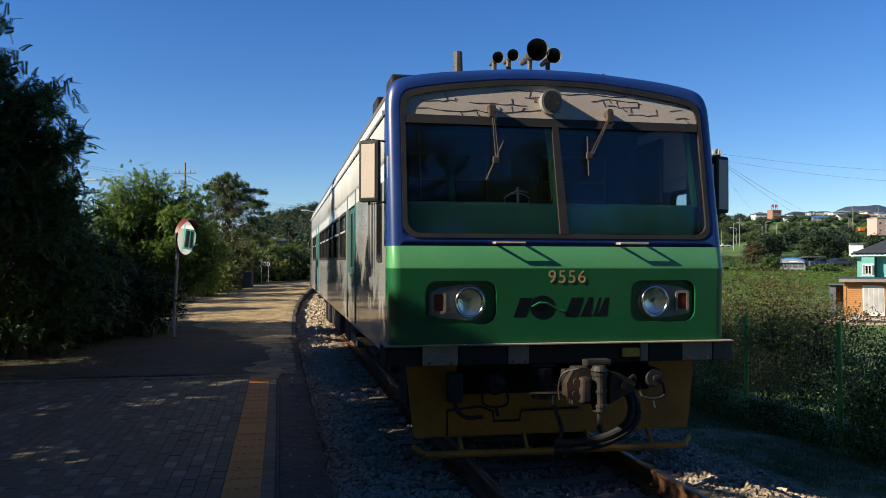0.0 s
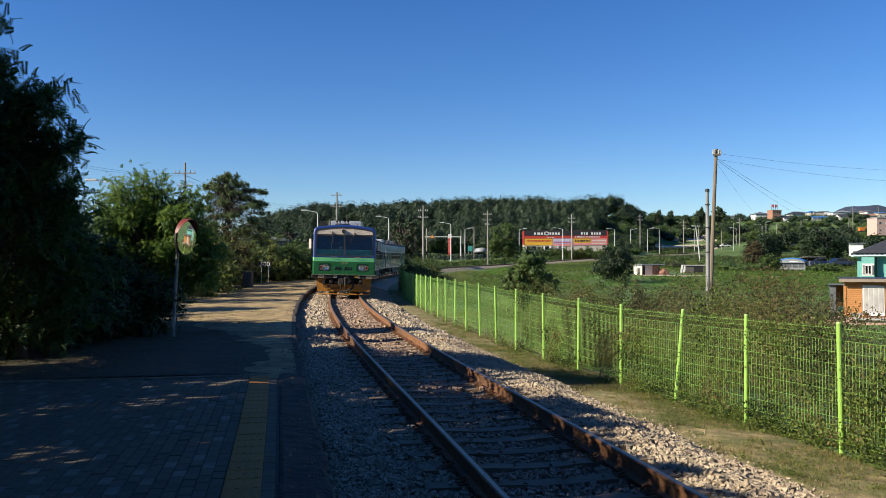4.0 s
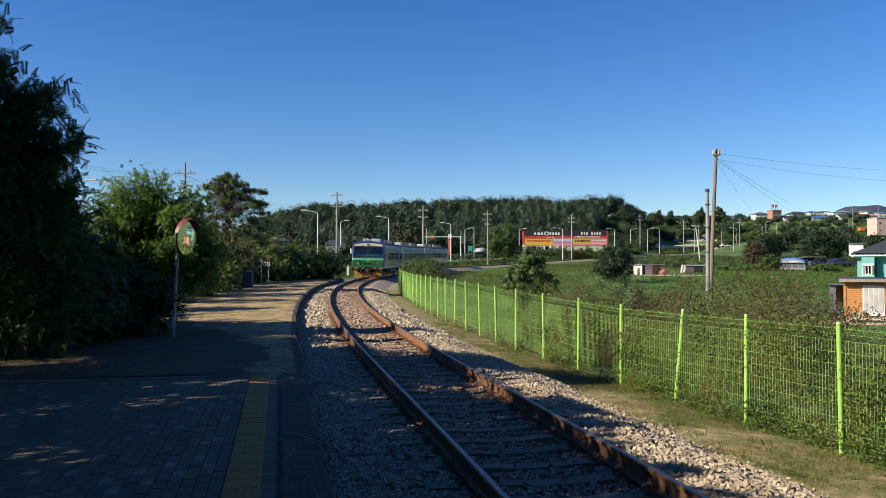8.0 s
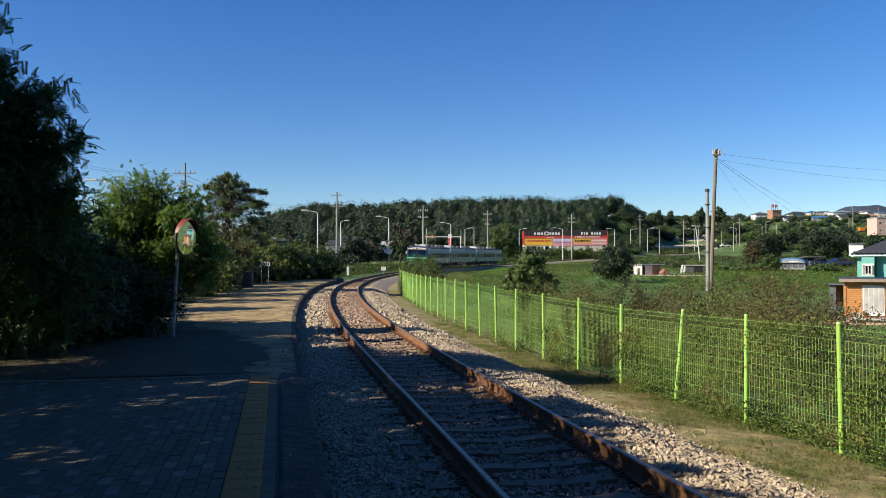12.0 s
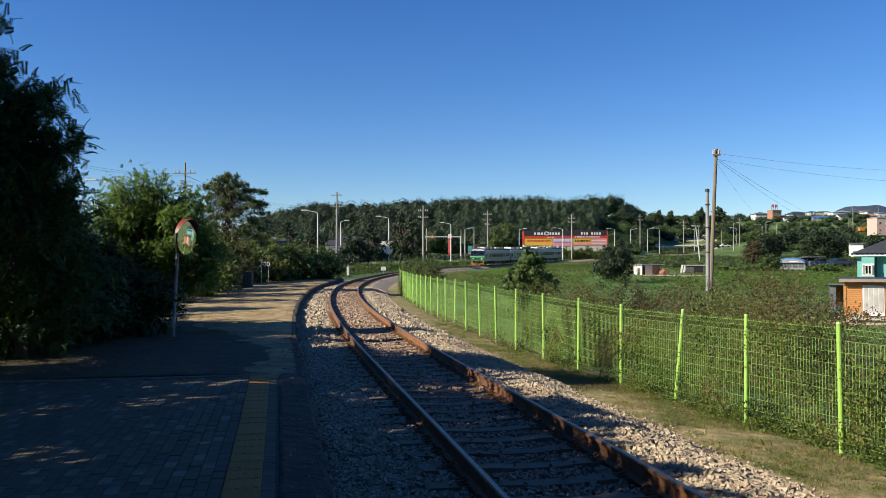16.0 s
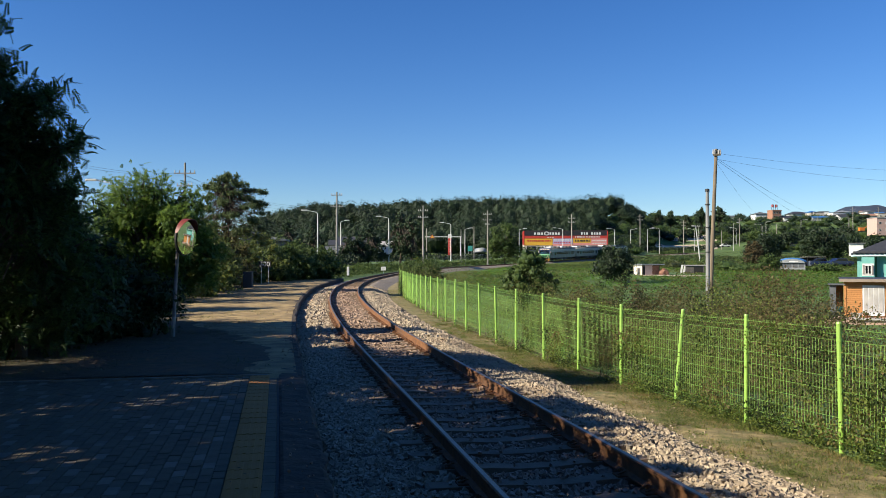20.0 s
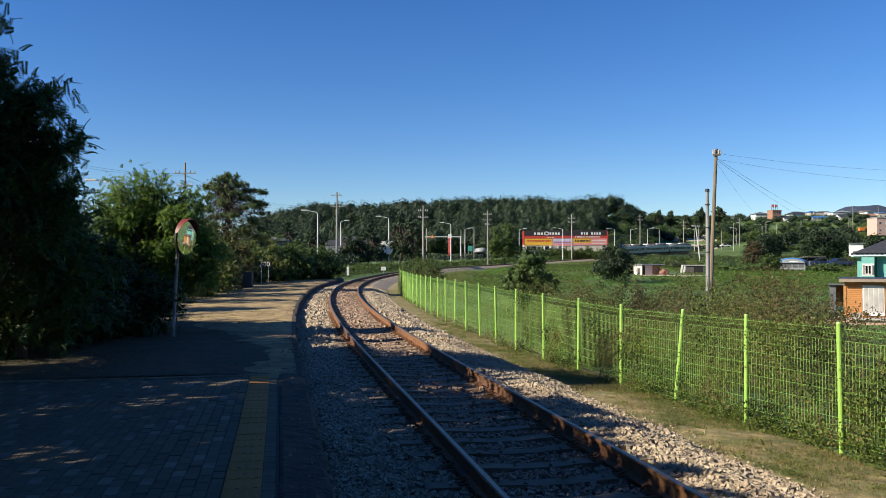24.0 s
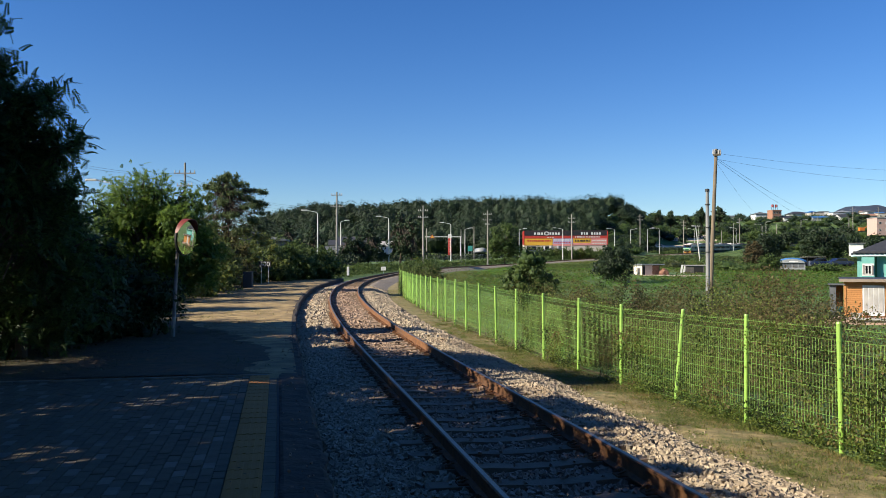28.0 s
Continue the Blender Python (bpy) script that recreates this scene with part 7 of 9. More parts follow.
NAVY_CAR = surface("navy_car_paint", (0.012, 0.022, 0.07), (0.02, 0.034, 0.10), 1, 0.25, 0.0, 10, coat=0.5)
parked_car(70.78, 146, 1.04, 8, NAVY_CAR, "dark blue car parked by the carport")
parked_car(68.58, 149, 1.03, 0, NAVY_CAR, "dark car under the carport")
for x, d, z, mat, lab in ((149.6, 364, 8.6, TRAIN_WHITE, "white car on the far road"), (121.2, 352, 8.3, TRAIN_WHITE, "white car on the far road"), (157.5, 368, 8.7, NAVY_CAR, "dark car on the far road")):
    parked_car(x, d, max(z, ground_z(x, d)), 5, mat, lab)

# Long shop front with coloured sign boards.
SX, SY, SZ = 39.65, 265.0, 4.97
shop = thing("tyre_shop", pose(SX, SY, SZ, 0, 0, -1.5), "long low shop with black, red and yellow sign boards", "shop")
SW = 26.7
slab("wall", (0, 4, 1.2), (SW, 8, 4.0), CREAM, shop)
slab("sign_wall", (0, 3.8, 5.0), (SW, 7.5, 4.4), RED_PAINT, shop)
bands = [("sign_board", -SW / 2, 0.0, 5.55, 7.0, BLACK_PAINT), ("sign_board", 0.05, SW / 2, 5.55, 7.0, BLACK_PAINT), ("sign_board", -SW / 2, SW / 2, 4.75, 5.45, RED_PAINT), ("sign_board", -SW / 2, -4.2, 2.4, 4.6, YELLOW_PAINT), ("sign_board", -4.1, 2.4, 2.4, 4.6, LILAC), ("sign_board", 2.5, 8.1, 3.2, 4.6, YELLOW_PAINT), ("sign_board", 2.5, 8.1, 2.4, 3.1, ROSE), ("sign_board", 8.2, SW / 2, 2.4, 4.6, ROSE), ("sign_board", -4.1, 2.4, 2.2, 2.9, ROSE)]
for k, (nm, x0, x1, z0, z1, mt) in enumerate(bands):
    slab(nm, ((x0 + x1) / 2, -0.05 - 0.03 * (k == 8), (z0 + z1) / 2), (x1 - x0, 0.16, z1 - z0), mt, shop)
# Brand and telephone writing as plain bars.
for x0, w in ((-9.9, 0.7), (-9.0, 0.3), (-8.5, 0.75), (-7.6, 0.65), (-4.9, 0.7), (-4.0, 0.75), (-3.1, 0.75), (-2.2, 0.7), (5.2, 0.65), (6.1, 0.55), (6.9, 0.65), (8.5, 0.65), (9.35, 0.65), (10.2, 0.65), (11.05, 0.65)):
    slab("sign_bar", (x0, -0.16, 6.2), (w * 0.8, 0.05, 0.75), WHITE_PAINT, shop)
bm = bmesh.new()
ov = np.linspace(0, math.tau, 24, endpoint=False)
frame_ring(bm, [(-6.1 + 0.85 * math.cos(a), 6.25 + 0.62 * math.sin(a)) for a in ov], [(-6.1 + 0.58 * math.cos(a), 6.25 + 0.36 * math.sin(a)) for a in ov], -0.20, -0.12)
part("sign_oval", bm, WHITE_PAINT, shop)
rng = np.random.default_rng(77)
for x0, x1, z, h, mt in ((-12.4, -5.0, 3.9, 0.5, RED_PAINT), (-3.7, 2.0, 4.15, 0.5, WHITE_PAINT), (-3.7, 2.0, 3.35, 0.45, RED_PAINT), (3.0, 11.0, 5.1, 0.36, WHITE_PAINT), (-6.0, -4.2, 4.95, 0.3, WHITE_PAINT), (2.9, 7.8, 3.9, 0.6, BLACK_PAINT), (8.6, 13.0, 3.9, 0.4, WHITE_PAINT), (8.6, 13.0, 3.0, 0.35, WHITE_PAINT)):
    x = x0
    while x < x1:
        w = rng.uniform(0.35, 0.7)
        slab("sign_bar", (x + w / 2, -0.17, z), (w * 0.8, 0.05, h), mt, shop)
        x += w + rng.uniform(0.05, 0.3)
for x0, x1 in ((-12.5, -9.6), (-7.6, -5.4)):
    slab("shop_opening", ((x0 + x1) / 2, -0.03, 0.9), (x1 - x0, 0.1, 2.4), DARK_PANE, shop)
for x in (-6.9, -4.9, -2.6):
    slab("shop_pillar", (x, -0.3, 1.0), (0.5, 0.5, 2.6), WHITE_PAINT, shop)
slab("parapet", (0, 3.8, 7.15), (SW + 0.3, 7.8, 0.16), BLACK_PAINT, shop)
for sx in (-1, 1):
    slab("end_board", (sx * (SW / 2 + 0.12), -0.02, 4.8), (0.35, 0.3, 4.6), RED_PAINT, shop)

PALE_PINK = surface("pale_pink_render", (0.50, 0.33, 0.28), (0.62, 0.43, 0.37), 1.5, 0.8, 0.1, 20)
# Town on the far slope.
for x, top, base, d, w, wall, roof, kind, rise, lab in (
        (201.16, 32.04, 25.94, 520, 8.5, WHITE_PAINT, GREY_ROOF, "hip", 1.4, "white house with a grey roof on the far slope"),
        (233.1, 33.2, 26.87, 540, 12.0, WHITE_PAINT, SLATE, "hip", 1.8, "white villa with a dark hipped roof on the far slope"),
        (208.94, 28.46, 23.63, 500, 4.6, WHITE_PAINT, SLATE, "gable", 1.6, "small white house with a dark gable roof"),
        (228.94, 28.81, 23.63, 500, 9.5, POLY, BLUE_ROOF, "gable", 1.0, "pale house with a faded blue roof"),
        (247.42, 30.96, 24.51, 520, 10.0, CREAM, GREY_ROOF, "flat", 0.5, "cream flat-roofed house on the far slope"),
        (243.07, 29.15, 22.94, 500, 5.0, WHITE_PAINT, SLATE, "gable", 1.8, "white gabled house on the far slope"),
        (269.29, 30.96, 25.22, 520, 9.0, CREAM, BRICK_TINT, "gable", 1.3, "cream house with a red roof on the far slope"),
        (277.26, 35.52, 27.8, 560, 6.0, PINK, GREY_ROOF, "flat", 0.4, "tall narrow pinkish block on the far slope"),
        (197.33, 32.43, 27.8, 560, 7.0, WHITE_PAINT, GREY_ROOF, "gable", 1.2, "white house among the far trees"),
        (215.7, 23.13, 16.51, 400, 13.0, PALE_PINK, POLY, "flat", 0.4, "pink and white two-storey block"),
        (267.28, 37.1, 30.48, 600, 9.0, CREAM, GREY_ROOF, "gable", 1.2, "cream house on the far slope"),
        (309.17, 37.27, 30.96, 610, 8.0, WHITE_PAINT, BRICK_TINT, "gable", 1.2, "white house with a red roof far off")):
    h = top - base
    n = max(2, int(w // 2.6))
    rows = 2 if h > 4.8 else 1
    wins = [(-w / 2 + w * (i + 0.5) / n, h * (j + 0.55) / rows, 1.1, 1.2) for i in range(n) for j in range(rows)]
    house("far_house", x, d, base - 1.0, w, 8.0, h + 1.0, wall, roof, lab, (x * 7) % 14 - 7, kind, rise, wins, group="houses of the town")
tw = thing("brick_tower", pose(202.39, 500, 24.32 - 2, 0, 0, 10), "square red-brick hotel tower with a sign on its roof", "tower block")
th_ = 8.62 + 2
slab("wall", (0, 0, th_ / 2), (5.9, 5.6, th_), BRICK_TINT, tw)
slab("parapet", (0, 0, th_ + 0.3), (6.2, 5.9, 0.6), BRICK_TINT, tw)
for j in range(4):
    for i in range(3):
        house_window(tw, -1.9 + 1.9 * i, -2.8, 2.6 + 2.3 * j, 1.2, 1.1, CREAM)
for x in (-2.0, -0.7, 0.7, 2.0):
    slab("sign_frame", (x, 0, th_ + 1.4), (0.15, 0.15, 2.2), DARK_STEEL, tw)
for x in (-1.2, 1.2):
    slab("roof_sign", (x, -0.2, th_ + 3.2), (1.5, 0.25, 1.7), RED_PAINT, tw)
    slab("roof_sign_bar", (x, -0.36, th_ + 3.2), (0.5, 0.1, 1.2), ROSE, tw)
rng = np.random.default_rng(404)
for k in range(24):
    d = rng.uniform(520, 620)
    x = math.tan(radians(rng.uniform(23.2, 29.5))) * d
    b = ground_z(x, d)
    w, h = rng.uniform(4, 8), rng.uniform(2.8, 4.8)
    wall = (WHITE_PAINT, CREAM, WHITE_PAINT, WHITE_PAINT, CREAM)[k % 5]
    roof = (GREY_ROOF, SLATE, BRICK_TINT, BLUE_ROOF, POLY)[(k * 3) % 5]
    n = max(2, int(w // 2.6))
    house("far_house", x, d, b - 0.5, w, 7.0, h + 0.5, wall, roof, ("small white house", "cream rendered house", "whitewashed house", "white-walled house", "cream-walled house")[k % 5] + " on the crowded far slope", rng.uniform(-12, 12), ("gable", "flat", "hip")[k % 3], 1.2, [(-w / 2 + w * (i + 0.5) / n, h * 0.6, 1.1, 1.2) for i in range(n)], group="houses of the town")
# Houses beyond the left-hand bushes and the road.
for x, d, top, base, w, wall, roof, lab in ((-22.54, 95, 4.85, 3.47, 3.4, GREY_ROOF, SLATE, "low shed with a blue-grey roof"), (-22.16, 105, 4.59, 3.29, 3.6, GREY_ROOF, GREY_ROOF, "low house with a dark grey tile roof"), (-20.28, 185, 6.6, 4.4, 7.0, SLATE, SLATE, "low dark house with a tile roof"), (-13.36, 190, 5.65, 3.29, 3.0, WHITE_PAINT, PALE_CONCRETE, "small white booth by the road"), (-22.57, 175, 5.6, 3.9, 3.0, CREAM, SLATE, "small building with cream walls and a dark roof"), (-18.51, 150, 3.71, 2.16, 5.5, PALE_CONCRETE, GREY_ROOF, "low grey outbuilding by the road")):
    house("roadside_house", x, d, base, w, 5.0, top - base, wall, roof, lab, 6, "hip" if d < 110 else "gable", 0.5 if d < 110 else 1.0, ((-w / 4, (top - base) * 0.5, 0.9, 0.9),))
wh = thing("white_house", pose(61.5, 122, 3.61, 0, 0, -26), "white-walled house with a dark flat roof", "house")
slab("wall", (0, 0, 0.0), (1.9, 3.0, 1.8), WHITE_PAINT, wh)
slab("roof", (0.1, 0, 0.97), (2.3, 3.6, 0.12), GREY_ROOF, wh)
tun = thing("poly_tunnel", pose(9.78, 215, 4.53, 0, 0, 12), "white polythene tunnel beside the road", "polytunnel")
bm = bmesh.new()
prism(bm, [(1.3 * math.cos(a), 1.2 * math.sin(a)) for a in np.linspace(0, math.pi, 11)], -2.5, 2.5)
part("cover", bm, POLY, tun, "", True)
pil = thing("price_pillar", pose(1.57, 190, 3.56), "tall red sign pillar with a white top", "sign")
slab("pillar", (0, 0, 1.965), (0.8, 0.4, 3.93), RED_PAINT, pil)
slab("pillar_top", (0, 0, 4.39), (0.86, 0.44, 0.9), WHITE_PAINT, pil)
for k in range(5):
    slab("sign_bar", (0, -0.22, 0.8 + 0.6 * k), (0.55, 0.04, 0.25), ROSE, pil)
gan = thing("sign_gantry", pose(3.98, 186, 3.52), "grey road gantry arm with a triangular sign", "road sign")
bm = bmesh.new()
gh = 4.17
tube(bm, [(0, 0, -0.2), (0, 0, gh)], 0.12, 8)
tube(bm, [(0.2, 0, gh), (-8.08, 0, gh)], 0.09, 8)
part("mast", bm, LAMP_GREY, gan)


def triangle_sign(parent, x, z, r, y=-0.15):
    bm = bmesh.new()
    prism(bm, [(x + r * math.sin(a), z + r * math.cos(a)) for a in (0, math.tau / 3, 2 * math.tau / 3)], y - 0.03, y)
    p = part("sign_plate", bm, RED_PAINT, parent, "red-edged warning triangle")
    bm = bmesh.new()
    prism(bm, [(x + r * 0.68 * math.sin(a), z + r * 0.68 * math.cos(a)) for a in (0, math.tau / 3, 2 * math.tau / 3)], y - 0.045, y - 0.032)
    part("sign_field", bm, YELLOW_PAINT, p)


triangle_sign(gan, -6.42, gh, 0.6)
ws = thing("warning_sign", pose(-5.19, 160, 1.85), "yellow warning triangle on a post by the road", "road sign")
bm = bmesh.new()
rod(bm, (0, 0, -0.3), (0, 0, 1.4), 0.05)
part("post", bm, GALV, ws)
triangle_sign(ws, 0, 1.0, 0.75)
ts = thing("direction_sign", pose(6.62, 200, 4.2), "green direction board on two posts", "road sign")
slab("board", (0, 0, 1.1), (1.15, 0.08, 1.3), TRAIN_TEAL, ts)
for x in (-0.4, 0.4):
    slab("post", (x, 0.08, 0.3), (0.08, 0.08, 1.2), GALV, ts)
ex = thing("excavator", pose(215.19, 420, 16.96), "orange excavator parked on the far slope", "excavator")
slab("cab", (-0.6, 0, 1.7), (2.6, 2.0, 1.6), surface("orange_machine_paint", (0.60, 0.16, 0.02), (0.74, 0.24, 0.04), 1.5, 0.5, 0.03, 20), ex, bevel=0.15)
for sx in (-1, 1):
    slab("crawler", (-0.4, sx * 0.9, 0.45), (3.6, 0.5, 0.8), DARK_STEEL, ex, bevel=0.2)
bm = bmesh.new()
tube(bm, [(0.6, 0, 1.6), (2.4, 0, 3.4), (4.2, 0, 2.6), (4.5, 0, 0.9)], 0.22, 6, 0.7)
part("boom", bm, bpy.data.materials["orange_machine_paint"], ex)
bm = bmesh.new()
prism(bm, [(4.1, 0.3), (5.0, 0.3), (4.9, 1.1), (4.3, 1.0)], -0.5, 0.5)
part("bucket", bm, DARK_STEEL, ex)
# Pale bare slope above the line, with a few cut steps.
gx, gd = np.meshgrid(np.linspace(0.250, 0.335, 56), np.linspace(344, 436, 60))
bare = np.array([noise.noise(Vector((a * 60, b * 0.07, 3))) + 0.7 * noise.noise(Vector((a * 150, b * 0.16, 8))) for a, b in zip(gx.ravel(), gd.ravel())]).reshape(gx.shape)
bare -= 1.0 * np.abs((gx - 0.258 - (gd - 344) * 0.0006) / 0.06 - 0.42) ** 2 + 0.25 * (gd > 420)
sx_, sy_ = (gx * gd).ravel(), gd.ravel()
sv = np.stack([sx_, sy_, height(sx_, sy_) + 0.16 + 0.1 * np.round(4 * np.sin(sy_ * 0.14))], -1)
sf = [(r_ * 56 + c_, r_ * 56 + c_ + 1, (r_ + 1) * 56 + c_ + 1, (r_ + 1) * 56 + c_) for r_ in range(59) for c_ in range(55) if bare[r_, c_] > -0.55]
tagged(bulk("bare_slope", sv, sf, PALE_EARTH), "pale bare earth on the slope above the line", "ground", kind="structure")

# Far mountain, with the haze of distance put into its blue-grey base colour.
mx = np.linspace(1320, 1850, 60)
my = np.linspace(2600, 3100, 12)
ridge = np.interp(mx, [1320, 1352, 1378, 1415, 1500, 1640, 1850], [60, 138, 157, 170, 175, 162, 80])
mv, mf = [], []
for j, yy in enumerate(my):
    k = math.sin((j + 0.0) / (len(my) - 1) * math.pi)
    for i, xx in enumerate(mx):
        mv.append((xx, yy, 5 + 1.10 * (ridge[i] + 14 * noise.noise(Vector((xx * 0.012, yy * 0.01, 0)))) * k ** 0.6))
for j in range(len(my) - 1):
    for i in range(len(mx) - 1):
        mf.append((j * 60 + i, j * 60 + i + 1, (j + 1) * 60 + i + 1, (j + 1) * 60 + i))
mountain = bulk("mountain", mv, mf, surface("hazy_wooded_mountain", (0.018, 0.030, 0.055), (0.036, 0.052, 0.088), 0.012, 0.95, 0.0, 0.05))
mountain.data.shade_smooth()
tagged(mountain, "distant blue-grey wooded mountain", "mountain", kind="structure")

# ---- plants ----
# Tall locust trees at the back of the platform; unseen ones beside and behind the viewer are placed to shade the
# paving.
LOCUST_LABEL = "dark green locust tree with feathery leaves"


def locust(x, y, h, r, seed, n=2200, leaf=0.30, low=0.9):
    c = [((0, 0, h * 0.55), (r, r, h * 0.42)), ((-r * 0.2, 0, h * 0.74), (r * 0.55, r * 0.6, h * 0.2)), ((r * 0.42, -r * 0.2, h * 0.34), (r * 0.9, r * 0.9, h * 0.26)), ((-r * 0.4, r * 0.2, h * 0.84), (r * 0.4, r * 0.45, h * 0.16))]
    return plant("locust_tree", (x, y, ground_z(x, y) + 0.3), c, LOCUST, seed, n, leaf, LOCUST_LABEL, "tree", 0.13, 34, 0.62, "pinnate", "locust trees", 0.35)


locust(-9.35, 13.3, 8.0, 2.2, 101, 8600, 0.26)
plant("locust_tree", (-7.68, 13.6, 0.3), [((0.55, 0, 3.3), (0.75, 0.7, 1.0)), ((0.85, 0, 3.95), (0.6, 0.6, 0.6)), ((1.2, 0.1, 2.5), (0.45, 0.6, 0.9)), ((1.45, 0, 3.55), (0.35, 0.4, 0.35)), ((0.05, 0, 4.6), (0.5, 0.6, 0.6)), ((-0.15, 0, 5.6), (0.5, 0.6, 1.0)), ((-0.3, 0, 6.5), (0.35, 0.4, 0.4))], LOCUST, 99, 2500, 0.25, LOCUST_LABEL, "tree", 0.06, 12, 0.34, "pinnate", "locust trees", 0.3)
locust(-7.9, 15.4, 4.6, 1.3, 98, 1700, 0.25)
locust(-9.5, 16.4, 4.7, 1.6, 102, 3000, 0.28)
locust(-9.7, 18.8, 4.6, 1.7, 103, 3200, 0.28)
locust(-8.4, 16.2, 4.4, 1.4, 104, 3000, 0.27)


def shade_tree(x, y, h, r, seed, n=8000):
    """Broad dense tree, out of view, placed for its shade."""
    c = [((0, 0, h * 0.60), (r, r, h * 0.34)), ((r * 0.2, -r * 0.3, h * 0.34), (r, r, h * 0.30)), ((0, r * 0.2, h * 0.80), (r * 0.8, r * 0.8, h * 0.16))]
    return plant("locust_tree", (x, y, ground_z(x, y) + 0.3), c, LOCUST, seed, n, 0.25, LOCUST_LABEL, "tree", 0.14, 44, 0.62, "leaf", "locust trees", 0.3, fill=0)


SIDE_ROW = ((-10.6, 10.6, 7.0, 2.3), (-9.7, 7.3, 7.2, 2.3), (-9.4, 3.2, 7.2, 2.2), (-9.6, 0.3, 7.8, 2.5), (-9.3, -3.2, 11.5, 2.8), (-9.2, -7.0, 12.0, 3.0), (-14.0, 8.0, 5.6, 2.6), (-13.6, 2.5, 5.4, 2.6), (-13.6, -3.5, 6.0, 2.6), (-13.8, 15.6, 5.8, 2.6), (-13.8, 19.4, 5.8, 2.5), (-15.2, 28.0, 5.2, 1.2))
# Unseen trees behind the viewer, added to block sky and darken the windscreen's reflection.
UNSEEN_BACK_ROW = ((-6.2, -8.5, 8.4, 2.8), (-2.6, -9.5, 8.4, 2.8), (1.8, -10.5, 8.4, 2.9), (6.2, -11.0, 8.6, 3.0), (10.6, -10.5, 8.6, 3.0), (-13.0, -10.0, 9.0, 3.0), (-10.5, -14.0, 9.5, 3.2), (-5.2, -5.2, 11.4, 3.2), (-1.0, -5.6, 11.6, 3.4), (3.6, -6.2, 11.6, 3.4), (8.4, -7.0, 11.4, 3.4), (13.0, -7.5, 11.4, 3.4), (17.5, -9.0, 10.5, 3.4))
for k, (x, y, h, r) in enumerate(SIDE_ROW + UNSEEN_BACK_ROW):
    shade_tree(x, y, h, r, 105 + k, 9500 if k < 2 else 7600 if k < 6 else 8000 if k < 13 else 10000)
# Unseen crown added to close a sunlit gap in the row's shadow.
plant("locust_tree", (-9.6, 5.1, 0.3), [((0, 0, 5.6), (1.7, 1.7, 1.25)), ((0.2, -0.5, 4.3), (1.2, 1.2, 0.9))], LOCUST, 97, 6200, 0.25, LOCUST_LABEL, "tree", 0.12, 30, 0.5, "leaf", "locust trees", 0.3, fill=0)
# Unseen boughs over the platform beside and behind the viewer, added to block sky.
for k, (x, y, out_, r) in enumerate(((-8.3, 2.2, 2.8, 2.3), (-8.2, -1.4, 3.6, 2.6), (-7.8, -5.6, 4.6, 2.8), (-8.4, 0.6, 1.2, 2.0))):
    plant("locust_tree", (x, y, 0.3), [((out_, 0, 7.3 + 0.2 * k), (r, r * 0.92, 1.35)), ((out_ * 0.45, 0, 6.6), (r * 0.7, r * 0.8, 1.2))], LOCUST, 240 + k, 6500, 0.27, "added out-of-view locust tree leaning out over the platform", "tree", 0.16, 40, 0.6, "leaf", "locust trees", 0.2, fill=0)
ACACIA = leafy("acacia_leaf", (0.05, 0.11, 0.02), (0.18, 0.29, 0.058), 0.45)
# Bush leaf darkened: the shade under the trees is put into the colour.
SHADY = leafy("shade_darkened_bush_leaf", (0.012, 0.028, 0.008), (0.042, 0.078, 0.02), 0.25)
# Bushes behind the mirror and along the platform.
plant("acacia_bush", (-7.92, 22.0, 0.1), [((0.1, 0, 2.4), (1.6, 1.2, 1.6)), ((0.85, 0.1, 3.0), (0.75, 0.7, 0.75)), ((-0.35, 0, 3.2), (0.9, 0.8, 0.75)), ((-0.9, 0, 1.7), (1.0, 1.0, 1.4)), ((1.2, 0, 1.9), (0.8, 0.9, 1.2)), ((-0.15, 0, 3.85), (0.22, 0.22, 0.5)), ((0.35, 0, 3.75), (0.2, 0.2, 0.5)), ((-0.7, 0, 3.6), (0.26, 0.24, 0.45)), ((1.12, 0, 3.45), (0.2, 0.2, 0.45)), ((-1.1, 0, 3.05), (0.4, 0.4, 0.5))], ACACIA, 120, 15500, 0.165, "light green acacia bush with feathery sunlit shoots", "bush", 0.08, 26, 0.42, "pinnate", hollow=0.4)
